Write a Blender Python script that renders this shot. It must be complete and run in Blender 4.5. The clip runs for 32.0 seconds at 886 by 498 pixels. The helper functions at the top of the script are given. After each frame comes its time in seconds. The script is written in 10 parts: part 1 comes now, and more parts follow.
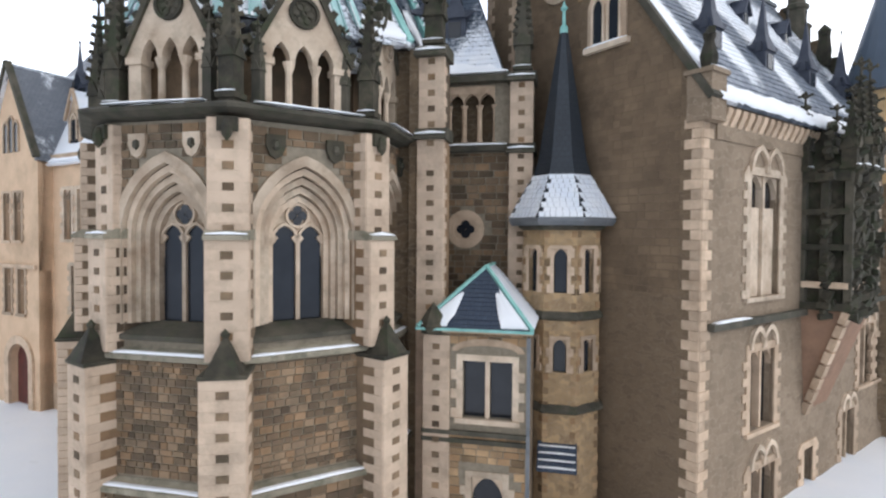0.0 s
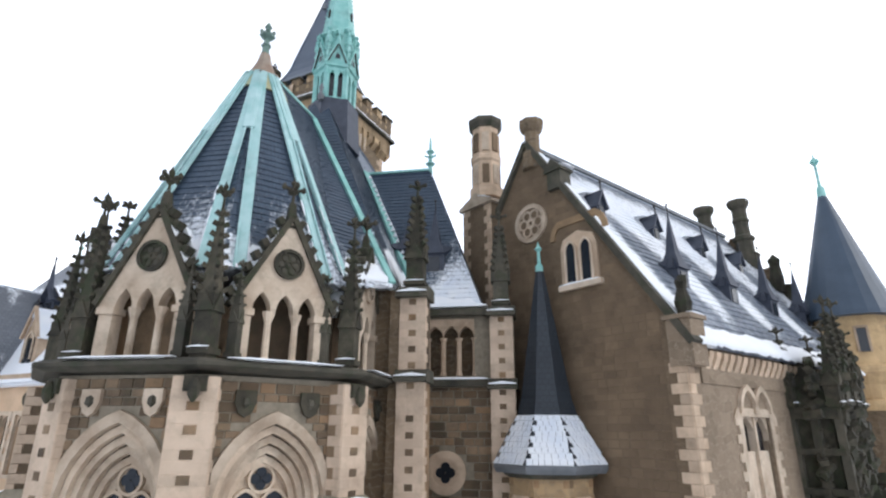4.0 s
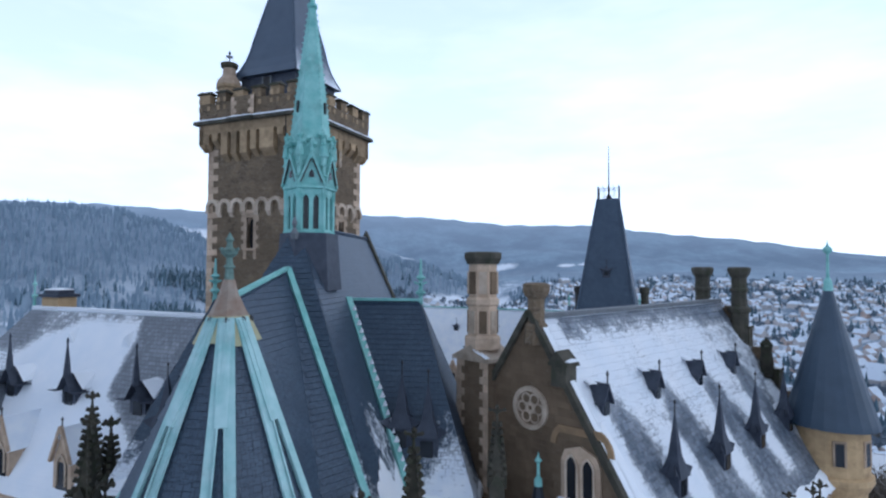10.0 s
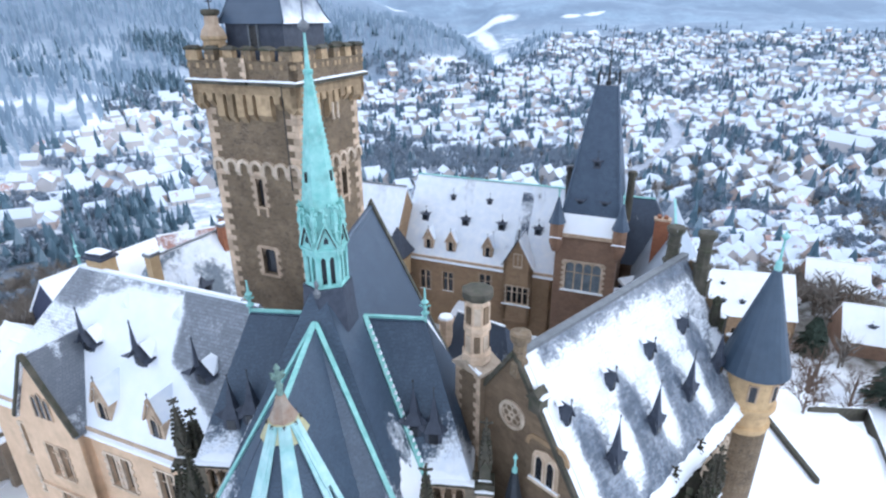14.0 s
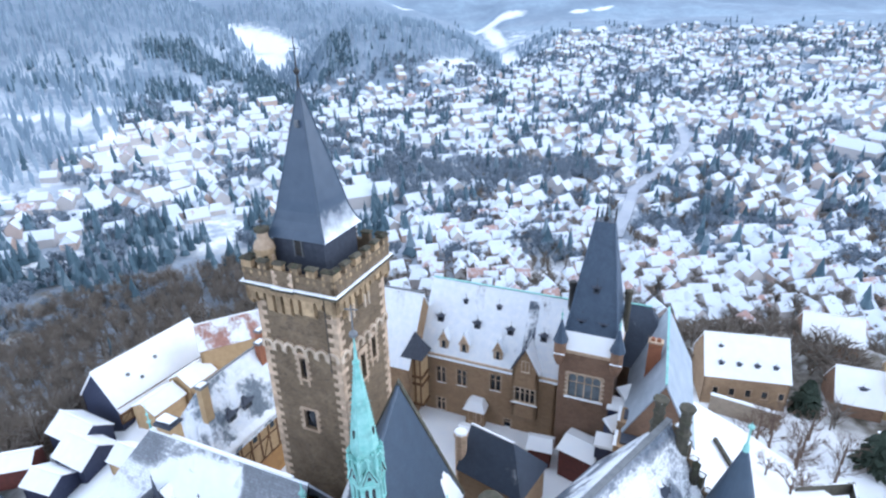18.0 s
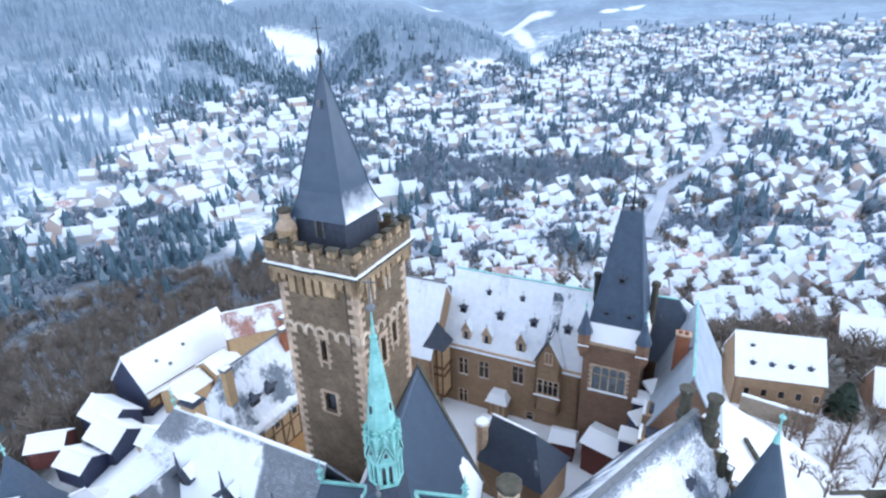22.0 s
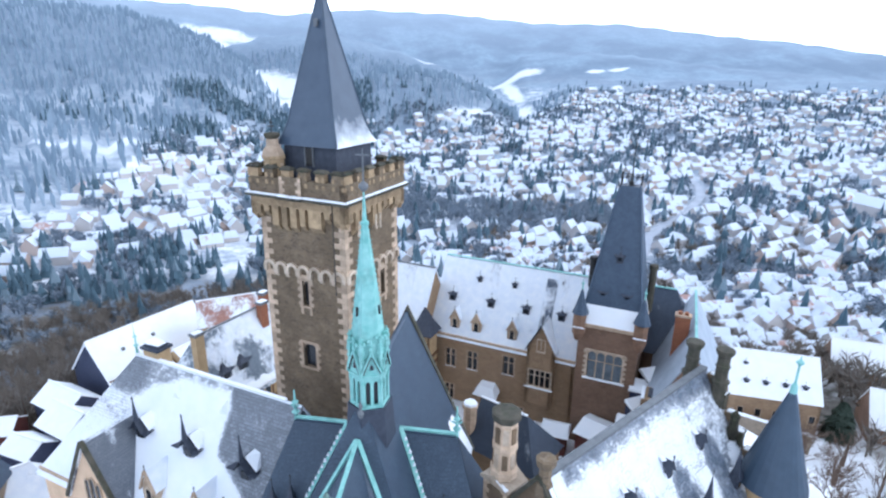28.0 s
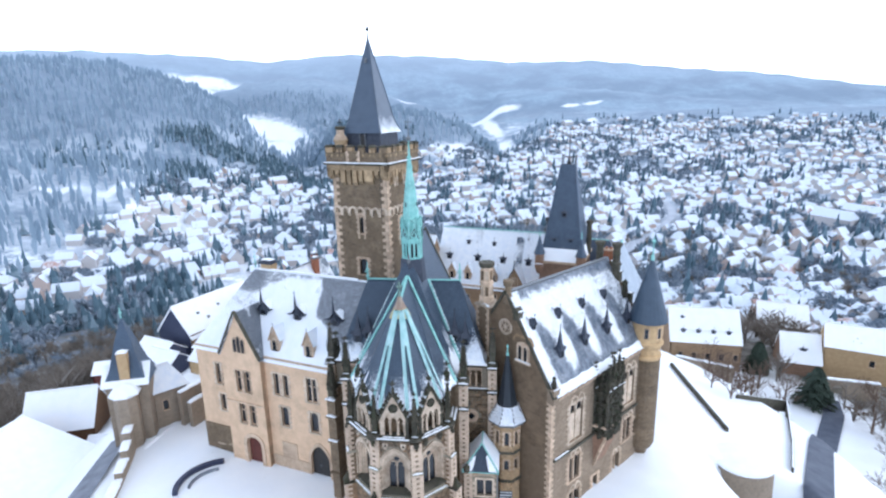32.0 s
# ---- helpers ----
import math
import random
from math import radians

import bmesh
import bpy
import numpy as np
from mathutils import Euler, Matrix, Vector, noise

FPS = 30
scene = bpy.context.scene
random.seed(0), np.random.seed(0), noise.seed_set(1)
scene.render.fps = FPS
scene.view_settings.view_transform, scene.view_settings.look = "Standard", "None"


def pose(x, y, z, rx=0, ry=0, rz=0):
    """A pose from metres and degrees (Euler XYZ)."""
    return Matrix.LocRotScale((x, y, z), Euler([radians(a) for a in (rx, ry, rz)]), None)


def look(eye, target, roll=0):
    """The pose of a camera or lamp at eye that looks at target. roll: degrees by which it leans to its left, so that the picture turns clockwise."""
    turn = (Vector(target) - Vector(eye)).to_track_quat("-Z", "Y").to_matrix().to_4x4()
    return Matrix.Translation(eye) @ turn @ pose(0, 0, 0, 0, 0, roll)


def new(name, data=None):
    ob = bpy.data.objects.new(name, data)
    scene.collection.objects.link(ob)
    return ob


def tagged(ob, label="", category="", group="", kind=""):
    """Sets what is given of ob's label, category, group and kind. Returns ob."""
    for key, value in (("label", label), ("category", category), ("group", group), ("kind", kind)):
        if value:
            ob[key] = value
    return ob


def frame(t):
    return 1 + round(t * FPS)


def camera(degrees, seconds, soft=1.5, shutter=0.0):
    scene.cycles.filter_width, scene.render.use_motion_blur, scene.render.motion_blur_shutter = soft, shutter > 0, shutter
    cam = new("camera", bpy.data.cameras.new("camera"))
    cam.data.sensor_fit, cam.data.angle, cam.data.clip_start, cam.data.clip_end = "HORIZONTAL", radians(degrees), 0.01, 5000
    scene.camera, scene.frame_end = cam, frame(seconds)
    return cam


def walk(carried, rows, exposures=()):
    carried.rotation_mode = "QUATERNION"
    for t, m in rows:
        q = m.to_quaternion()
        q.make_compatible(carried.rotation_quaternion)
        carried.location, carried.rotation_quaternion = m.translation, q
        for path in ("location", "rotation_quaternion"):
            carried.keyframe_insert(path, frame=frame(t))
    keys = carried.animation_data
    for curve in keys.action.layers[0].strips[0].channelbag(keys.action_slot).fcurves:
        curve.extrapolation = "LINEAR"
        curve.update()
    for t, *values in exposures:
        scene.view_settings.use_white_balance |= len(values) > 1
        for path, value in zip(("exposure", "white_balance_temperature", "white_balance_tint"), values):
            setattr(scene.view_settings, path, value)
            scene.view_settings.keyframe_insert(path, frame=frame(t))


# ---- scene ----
cam = camera(77.3, 32.0, 2.3)
PATH = [
    (0, (1.085, 1.62, 10.938), (0.955, 3.615, 10.891), 0.4),
    (0.5, (0.973, 1.731, 10.862), (0.856, 3.712, 11.113), 0.4),
    (1, (0.868, 1.811, 10.84), (0.772, 3.729, 11.396), 0.3),
    (1.5, (0.811, 1.903, 10.95), (0.735, 3.805, 11.563), -0.0),
    (2, (0.783, 1.961, 11.2), (0.722, 3.863, 11.817), -0.2),
    (2.5, (0.778, 2.032, 11.401), (0.726, 3.931, 12.025), -0.1),
    (4.5, (0.56, 2.047, 13.484), (0.552, 3.946, 14.11), 0.4),
    (5, (0.47, 2.064, 14.481), (0.473, 3.965, 15.1), 0.6),
    (5.5, (0.355, 2.125, 15.461), (0.37, 4.026, 16.081), 0.4),
    (6, (0.272, 2.167, 16.471), (0.298, 4.068, 17.092), 0.3),
    (6.5, (0.227, 2.129, 17.585), (0.259, 4.031, 18.203), 0.3),
    (7, (0.147, 2.087, 18.71), (0.186, 3.989, 19.33), 0.2),
    (7.5, (0.203, 2.006, 19.822), (0.24, 3.904, 20.45), 0.1),
    (8, (0.145, 1.863, 21.282), (0.191, 3.763, 21.905), 0.1),
    (8.5, (0.141, 1.818, 22.968), (0.191, 3.734, 23.54), 0.2),
    (9, (-0.018, 1.858, 24.447), (0.046, 3.812, 24.869), -0.0),
    (9.5, (-0.137, 1.866, 25.846), (-0.066, 3.849, 26.095), 0.2),
    (10, (-0.306, 1.895, 27.003), (-0.226, 3.892, 27.072), 0.3),
    (10.5, (-0.413, 1.894, 28.355), (-0.327, 3.889, 28.24), 0.2),
    (11, (-0.609, 1.807, 29.616), (-0.511, 3.782, 29.315), 0.3),
    (11.5, (-0.624, 1.802, 31.172), (-0.534, 3.735, 30.666), 0.5),
    (12, (-0.675, 1.724, 32.108), (-0.592, 3.605, 31.433), 0.3),
    (12.5, (-0.664, 1.474, 33.992), (-0.578, 3.312, 33.21), -0.0),
    (13, (-0.571, 1.191, 36.291), (-0.484, 3.031, 35.513), -0.2),
    (13.5, (-0.518, 0.991, 38.799), (-0.431, 2.833, 38.024), -0.3),
    (14, (-0.545, 0.794, 41.113), (-0.459, 2.636, 40.339), -0.4),
    (14.5, (-0.498, 0.608, 43.489), (-0.413, 2.449, 42.714), -0.3),
    (15, (-0.536, 0.58, 45.812), (-0.45, 2.419, 45.031), -0.5),
    (15.5, (-0.601, 0.296, 48.194), (-0.513, 2.135, 47.413), -0.3),
    (17.5, (-0.941, 0.484, 56.709), (-0.867, 2.315, 55.909), -0.9),
    (18, (-0.99, 0.509, 57.208), (-0.938, 2.343, 56.413), -1.3),
    (18.5, (-1.069, 0.643, 57.251), (-1.025, 2.481, 56.463), -1.2),
    (19, (-1.048, 0.623, 57.279), (-1.014, 2.461, 56.491), -1.3),
    (19.5, (-1.01, 0.498, 57.37), (-0.988, 2.336, 56.582), -1.4),
    (20, (-0.924, 0.41, 57.562), (-0.911, 2.248, 56.773), -1.4),
    (20.5, (-0.857, 0.413, 57.372), (-0.857, 2.251, 56.584), -1.4),
    (21, (-0.766, 0.232, 57.042), (-0.785, 2.072, 56.258), -2.1),
    (21.5, (-0.66, 0.201, 56.402), (-0.694, 2.039, 55.615), -2.1),
    (22, (-0.604, 0.252, 55.64), (-0.647, 2.09, 54.852), -1.9),
    (22.5, (-0.578, 0.255, 54.697), (-0.623, 2.092, 53.908), -1.4),
    (23, (-0.685, 0.229, 53.528), (-0.729, 2.067, 52.739), -1.0),
    (23.5, (-0.678, 0.132, 52.454), (-0.721, 1.967, 51.66), -0.7),
    (24, (-0.747, 0.228, 51.395), (-0.789, 2.077, 50.633), -0.5),
    (24.5, (-0.874, 0.193, 50.442), (-0.914, 2.044, 49.685), -0.3),
    (25, (-0.881, 0.221, 49.422), (-0.921, 2.085, 48.697), -0.3),
    (25.5, (-0.941, 0.27, 48.419), (-0.979, 2.167, 47.788), -0.2),
    (27.5, (-1.382, 0.39, 46.973), (-1.375, 2.293, 46.356), 0.7),
    (28, (-1.497, -0.334, 46.493), (-1.483, 1.566, 45.87), 0.8),
    (28.5, (-1.854, -2.099, 45.777), (-1.833, -0.206, 45.132), 1.0),
    (29, (-2.231, -4.929, 45.082), (-2.21, -3.039, 44.428), 1.0),
    (29.5, (-2.848, -8.466, 44.305), (-2.824, -6.58, 43.638), 1.2),
    (30, (-3.422, -12.617, 43.662), (-3.393, -10.724, 43.019), 1.1),
    (30.5, (-3.797, -17.514, 43.286), (-3.76, -15.609, 42.68), 0.3),
    (31, (-3.964, -21.745, 43.472), (-3.909, -19.817, 42.942), -0.7),
    (31.5, (-3.928, -25.75, 43.693), (-3.869, -23.815, 43.193), -1.3),
    (32, (-3.92, -29.332, 43.737), (-3.857, -27.395, 43.24), -1.2),
]
EXPOSURES = [(0, 0.36, 6300, 11), (6, 0.2, 6250, 11), (7.5, -0.56, 5800, 10), (9, -0.74, 5350, 10), (10, -0.44, 5250, 10), (11, 0.3, 5600, 10), (13, 0.68, 5600, 10), (16, 0.72, 5550, 10), (20, 0.72, 5450, 10), (25, 0.66, 5400, 10), (30, 0.6, 5550, 10), (32, 0.6, 5600, 10)]
walk(cam, [(t, look(eye, target, roll)) for t, eye, target, roll in PATH], EXPOSURES)
# ---------------------------------------------------------------- world and light
world = bpy.data.worlds.new("overcast_sky")
scene.world = world
world.use_nodes = True
wn, wl = world.node_tree.nodes, world.node_tree.links
wn.clear()
w_out, w_bg = wn.new("ShaderNodeOutputWorld"), wn.new("ShaderNodeBackground")
w_sky = wn.new("ShaderNodeTexSky")
w_sky.sky_type, w_sky.sun_disc = "NISHITA", False
w_sky.sun_elevation, w_sky.sun_rotation = radians(32), radians(70)
w_sky.air_density, w_sky.dust_density = 1.2, 1.5
w_co, w_map, w_noise, w_ramp = (wn.new("ShaderNodeTexCoord"), wn.new("ShaderNodeMapping"), wn.new("ShaderNodeTexNoise"), wn.new("ShaderNodeValToRGB"))
w_map.inputs["Scale"].default_value = (1.6, 1.6, 6.0)
w_noise.inputs["Scale"].default_value, w_noise.inputs["Detail"].default_value, w_noise.inputs["Roughness"].default_value = 1.7, 6.0, 0.55
w_ramp.color_ramp.elements[0].position, w_ramp.color_ramp.elements[1].position = 0.36, 0.66
w_ramp.color_ramp.elements[0].color = (8.6, 9.3, 10.7, 1)
w_ramp.color_ramp.elements[1].color = (10.9, 10.9, 10.9, 1)
w_mix = wn.new("ShaderNodeMix")
w_mix.data_type = "RGBA"
w_mix.inputs["Factor"].default_value = 0.88
wl.new(w_co.outputs["Generated"], w_map.inputs["Vector"])
wl.new(w_map.outputs["Vector"], w_noise.inputs["Vector"])
wl.new(w_noise.outputs["Fac"], w_ramp.inputs["Fac"])
wl.new(w_sky.outputs["Color"], w_mix.inputs["A"])
wl.new(w_ramp.outputs["Color"], w_mix.inputs["B"])
w_sep, w_fall, w_mul = wn.new("ShaderNodeSeparateXYZ"), wn.new("ShaderNodeMapRange"), wn.new("ShaderNodeVectorMath")
w_fall.inputs["From Min"].default_value, w_fall.inputs["From Max"].default_value = 0.0, 0.9
w_fall.inputs["To Min"].default_value, w_fall.inputs["To Max"].default_value = 1.48, 0.66
w_mul.operation = "SCALE"
wl.new(w_co.outputs["Generated"], w_sep.inputs["Vector"])
wl.new(w_sep.outputs["Z"], w_fall.inputs["Value"])
wl.new(w_mix.outputs["Result"], w_mul.inputs[0])
w_north, w_both = wn.new("ShaderNodeMapRange"), wn.new("ShaderNodeMath")
w_north.inputs["From Min"].default_value, w_north.inputs["To Min"].default_value, w_north.inputs["To Max"].default_value = -1.0, 0.82, 1.35
w_both.operation = "MULTIPLY"
wl.new(w_sep.outputs["Y"], w_north.inputs["Value"])
wl.new(w_fall.outputs["Result"], w_both.inputs[0])
wl.new(w_north.outputs["Result"], w_both.inputs[1])
wl.new(w_both.outputs["Value"], w_mul.inputs["Scale"])
wl.new(w_mul.outputs["Vector"], w_bg.inputs["Color"])
wl.new(w_bg.outputs["Background"], w_out.inputs["Surface"])
w_bg.inputs["Strength"].default_value = 0.1

sun = new("sun", bpy.data.lights.new("sun", "SUN"))
sun.data.energy, sun.data.angle, sun.data.color = 0.55, radians(25), (1.0, 0.95, 0.88)
sun.matrix_world = look((85, 0, 62), (0, 30, 5))


# ---------------------------------------------------------------- materials
class Nodes:
    """A small writer of node materials."""

    def __init__(self, name):
        self.m = bpy.data.materials.new(name)
        self.m.use_nodes = True
        self.t = self.m.node_tree
        self.b = self.t.nodes["Principled BSDF"]
        self.co = self.t.nodes.new("ShaderNodeTexCoord")

    def n(self, kind, **values):
        node = self.t.nodes.new("ShaderNode" + kind)
        for key, value in values.items():
            key = key.replace("_", " ")
            if key in node.inputs:
                self.to(value, node.inputs[key])
        return node

    def to(self, value, socket):
        if isinstance(value, bpy.types.NodeSocket):
            self.t.links.new(value, socket)
        else:
            socket.default_value = value

    def math(self, op, a, b=0.0, clamp=False):
        node = self.t.nodes.new("ShaderNodeMath")
        node.operation, node.use_clamp = op, clamp
        self.to(a, node.inputs[0])
        self.to(b, node.inputs[1])
        return node.outputs[0]

    def vec(self, op, a, b=(0, 0, 0)):
        node = self.t.nodes.new("ShaderNodeVectorMath")
        node.operation = op
        self.to(a, node.inputs[0])
        if len(node.inputs) > 1:
            self.to(b, node.inputs[1])
        return node.outputs["Value"] if op in ("DOT_PRODUCT", "LENGTH") else node.outputs["Vector"]

    def mix(self, fac, a, b, blend="MIX"):
        node = self.t.nodes.new("ShaderNodeMix")
        node.data_type, node.blend_type = "RGBA", blend
        self.to(fac, node.inputs["Factor"])
        self.to(a, node.inputs["A"])
        self.to(b, node.inputs["B"])
        return node.outputs["Result"]

    def noise(self, scale, detail=4.0, rough=0.55, vector=None, out="Fac"):
        return self.n("TexNoise", Vector=vector or self.co.outputs["Object"], Scale=scale, Detail=detail, Roughness=rough).outputs[out]

    def ramp(self, fac, low, high):
        node = self.t.nodes.new("ShaderNodeMapRange")
        node.clamp = True
        self.to(fac, node.inputs["Value"])
        node.inputs["From Min"].default_value, node.inputs["From Max"].default_value = low, high
        return node.outputs["Result"]

    def plane(self):
        """Coordinates along and up any face: u level, v up the slope."""
        normal, place = self.co.outputs["Normal"], self.co.outputs["Object"]
        level = self.vec("NORMALIZE", self.vec("CROSS_PRODUCT", (0, 0, 1), normal))
        up = self.vec("CROSS_PRODUCT", normal, level)
        join = self.t.nodes.new("ShaderNodeCombineXYZ")
        self.to(self.vec("DOT_PRODUCT", place, level), join.inputs[0])
        self.to(self.vec("DOT_PRODUCT", place, up), join.inputs[1])
        return join.outputs[0]

    def bump(self, height, strength=0.4, distance=0.02):
        node = self.n("Bump", Strength=strength, Distance=distance, Height=height)
        self.to(node.outputs[0], self.b.inputs["Normal"])

    def done(self, colour, rough=0.9, metal=0.0):
        self.to(colour, self.b.inputs["Base Color"])
        self.to(rough, self.b.inputs["Roughness"])
        self.to(metal, self.b.inputs["Metallic"])
        return self.m


def rgb(r, g, b):
    return (r, g, b, 1.0)


def stone(name, light, dark, scale=1.2, moss=0.0, spread=0.35, warm=0.0):
    """Dressed stone: grain, blotches, dark weathering, a little moss, each block its own shade."""
    k = Nodes(name)
    at = k.n("NewGeometry").outputs["Position"]
    each = k.math("FRACT", k.math("ADD", k.n("ObjectInfo").outputs["Random"], k.n("NewGeometry").outputs["Random Per Island"]))
    blot = k.ramp(k.noise(scale, 5, 0.6, at), 0.35, 0.7)
    c = k.mix(k.math("MULTIPLY", blot, 0.8), rgb(*light), rgb(*dark))
    shade = k.math("ADD", k.math("MULTIPLY", each, spread), 1.0 - spread / 2)
    c = k.mix(1.0, c, k.n("CombineColor", Red=shade, Green=shade, Blue=shade).outputs[0], "MULTIPLY")
    if warm:
        pick = k.ramp(k.math("FRACT", k.math("MULTIPLY", each, 7.3)), 0.74, 0.82)
        c = k.mix(k.math("MULTIPLY", pick, warm), c, rgb(0.36, 0.205, 0.10))
    grime = k.ramp(k.noise(0.5, 8, 0.7, at), 0.52, 0.72)
    c = k.mix(k.math("MULTIPLY", grime, 0.55), c, rgb(dark[0] * 0.45, dark[1] * 0.45, dark[2] * 0.45))
    if moss:
        c = k.mix(k.math("MULTIPLY", k.ramp(k.noise(1.7, 6, 0.7, at), 0.5, 0.62), moss), c, rgb(0.035, 0.045, 0.02))
    k.bump(k.noise(14, 6, 0.7, at), 0.5, 0.02)
    return k.done(c, 0.92)


def masonry(name, tones, mortar, wide, high, size=0.02, weather=0.5):
    """Coursed wall stone for walls seen from far: courses, joints, tones that differ stone by stone."""
    k = Nodes(name)
    uv = k.plane()
    wob = k.vec("ADD", uv, k.vec("SCALE", k.noise(1.5, 3, out="Color"), (0, 0, 0)))
    br = k.n("TexBrick", Vector=wob, Color1=rgb(*tones[0]), Color2=rgb(*tones[1]), Mortar=rgb(*mortar), Scale=1.0)
    br.offset, br.squash = 0.5, 1.0
    for key, value in (("Mortar Size", size), ("Mortar Smooth", 0.3), ("Bias", 0.0), ("Brick Width", wide), ("Row Height", high)):
        br.inputs[key].default_value = value
    big = k.ramp(k.noise(0.35, 6, 0.65), 0.4, 0.7)
    mid = k.ramp(k.noise(2.2, 5, 0.6), 0.35, 0.7)
    c = k.mix(k.math("MULTIPLY", mid, 0.45), br.outputs["Color"], rgb(*tones[2]))
    c = k.mix(k.math("MULTIPLY", big, weather), c, rgb(tones[0][0] * 0.5, tones[0][1] * 0.5, tones[0][2] * 0.48))
    k.bump(k.math("ADD", k.math("MULTIPLY", br.outputs["Fac"], -1.0), k.math("MULTIPLY", k.noise(9, 5, 0.7), 0.8)), 0.6, 0.03)
    return k.done(c, 0.93)


def slate(name, cover, streak=0.3, tone=(0.05, 0.062, 0.085), course=0.22, lift=0.0):
    """Slate with courses, and snow that lies on it in patches drawn down the slope."""
    k = Nodes(name)
    uv = k.plane()
    br = k.n("TexBrick", Vector=uv, Color1=rgb(*tone), Color2=rgb(tone[0] * 1.3, tone[1] * 1.28, tone[2] * 1.22), Mortar=rgb(tone[0] * 0.5, tone[1] * 0.5, tone[2] * 0.52), Scale=1.0)
    br.offset = 0.5
    for key, value in (("Mortar Size", 0.012), ("Mortar Smooth", 0.2), ("Bias", -0.2), ("Brick Width", course * 1.1), ("Row Height", course)):
        br.inputs[key].default_value = value
    c = k.mix(k.math("MULTIPLY", k.ramp(k.noise(0.8, 5), 0.4, 0.75), 0.5), br.outputs["Color"], rgb(tone[0] * 0.6, tone[1] * 0.62, tone[2] * 0.66))
    k.uv = uv
    down = k.n("Mapping", Vector=uv, Scale=(1.0, streak, 1.0))
    wide = k.noise(0.33, 2, 0.5, down.outputs[0])
    fine = k.noise(2.4, 7, 0.65, down.outputs[0])
    rows = k.math("ADD", k.math("MULTIPLY", br.outputs["Fac"], -0.06), k.math("MULTIPLY", k.math("SUBTRACT", k.noise(9.0, 4, 0.7), 0.5), 0.22))
    field = k.math("ADD", k.math("ADD", k.math("MULTIPLY", wide, 0.75), k.math("MULTIPLY", fine, 0.36)), rows)
    if lift:
        rise_ = k.math("SUBTRACT", k.n("SeparateXYZ", Vector=k.co.outputs["Object"]).outputs["Z"], 20.3)
        field = k.math("ADD", field, k.math("MULTIPLY", rise_, lift))
    snow = k.ramp(field, 1.05 - cover, 1.05 - cover + 0.09)
    grey = k.mix(k.ramp(k.noise(1.3, 4), 0.3, 0.7), rgb(0.74, 0.79, 0.86), rgb(0.86, 0.88, 0.9))
    c = k.mix(snow, c, grey)
    k.bump(k.math("ADD", k.math("MULTIPLY", br.outputs["Fac"], -0.5), k.math("MULTIPLY", snow, 2.0)), 0.5, 0.02)
    return k.done(c, k.math("ADD", 0.5, k.math("MULTIPLY", snow, 0.35)))


def snow_roof(name, tone, field, row=0.24):
    """Slates under snow whose lie is given by field(k, x, y, z), more than a half where snow covers."""
    k = Nodes(name)
    br = k.n("TexBrick", Vector=k.plane(), Color1=rgb(*tone), Color2=rgb(*[v * 1.4 for v in tone]), Mortar=rgb(*[v * 0.45 for v in tone]), Scale=1.0)
    br.offset = 0.5
    for key, value in (("Mortar Size", 0.014), ("Mortar Smooth", 0.2), ("Brick Width", row * 1.15), ("Row Height", row)):
        br.inputs[key].default_value = value
    at = k.n("SeparateXYZ", Vector=k.co.outputs["Object"])
    f = field(k, at.outputs["X"], at.outputs["Y"], at.outputs["Z"])
    f = k.math("ADD", f, k.math("MULTIPLY", k.math("SUBTRACT", k.noise(0.75, 6, 0.62), 0.5), 1.1))
    f = k.math("ADD", f, k.math("MULTIPLY", k.math("SUBTRACT", k.noise(5.5, 5, 0.75), 0.5), 1.0))
    each = k.n("TexBrick", Vector=k.plane(), Color1=rgb(0, 0, 0), Color2=rgb(1, 1, 1), Mortar=rgb(0.2, 0.2, 0.2), Scale=1.0)
    each.offset = 0.5
    for key, value in (("Mortar Size", 0.01), ("Brick Width", row * 1.15), ("Row Height", row)):
        each.inputs[key].default_value = value
    f = k.math("ADD", f, k.math("MULTIPLY", k.math("SUBTRACT", k.n("RGBToBW", Color=each.outputs["Color"]).outputs[0], 0.4), 0.26))
    snow_ = k.ramp(k.math("ADD", f, k.math("MULTIPLY", br.outputs["Fac"], -0.25)), 0.38, 0.62)
    dust = k.math("MULTIPLY", k.ramp(f, -0.1, 0.5), 0.3)
    c = k.mix(k.math("MULTIPLY", k.ramp(k.noise(0.8, 5), 0.4, 0.75), 0.45), br.outputs["Color"], rgb(*[v * 0.6 for v in tone]))
    white = k.mix(k.ramp(k.noise(0.6, 5), 0.3, 0.7), rgb(0.80, 0.84, 0.89), rgb(0.89, 0.90, 0.92))
    k.bump(k.math("ADD", k.math("MULTIPLY", br.outputs["Fac"], -0.5), k.math("MULTIPLY", snow_, 2.5)), 0.6, 0.03)
    return k.done(k.mix(snow_, k.mix(dust, c, white), white), k.math("ADD", 0.5, k.math("MULTIPLY", snow_, 0.3)))


def spot(k, u, v, cu, cv, ru, rv):
    """One at the middle of an oval, falling to nothing at its rim."""
    a = k.math("DIVIDE", k.math("SUBTRACT", u, cu), ru)
    b = k.math("DIVIDE", k.math("SUBTRACT", v, cv), rv)
    return k.math("SUBTRACT", 1.0, k.math("SQRT", k.math("ADD", k.math("MULTIPLY", a, a), k.math("MULTIPLY", b, b))), True)


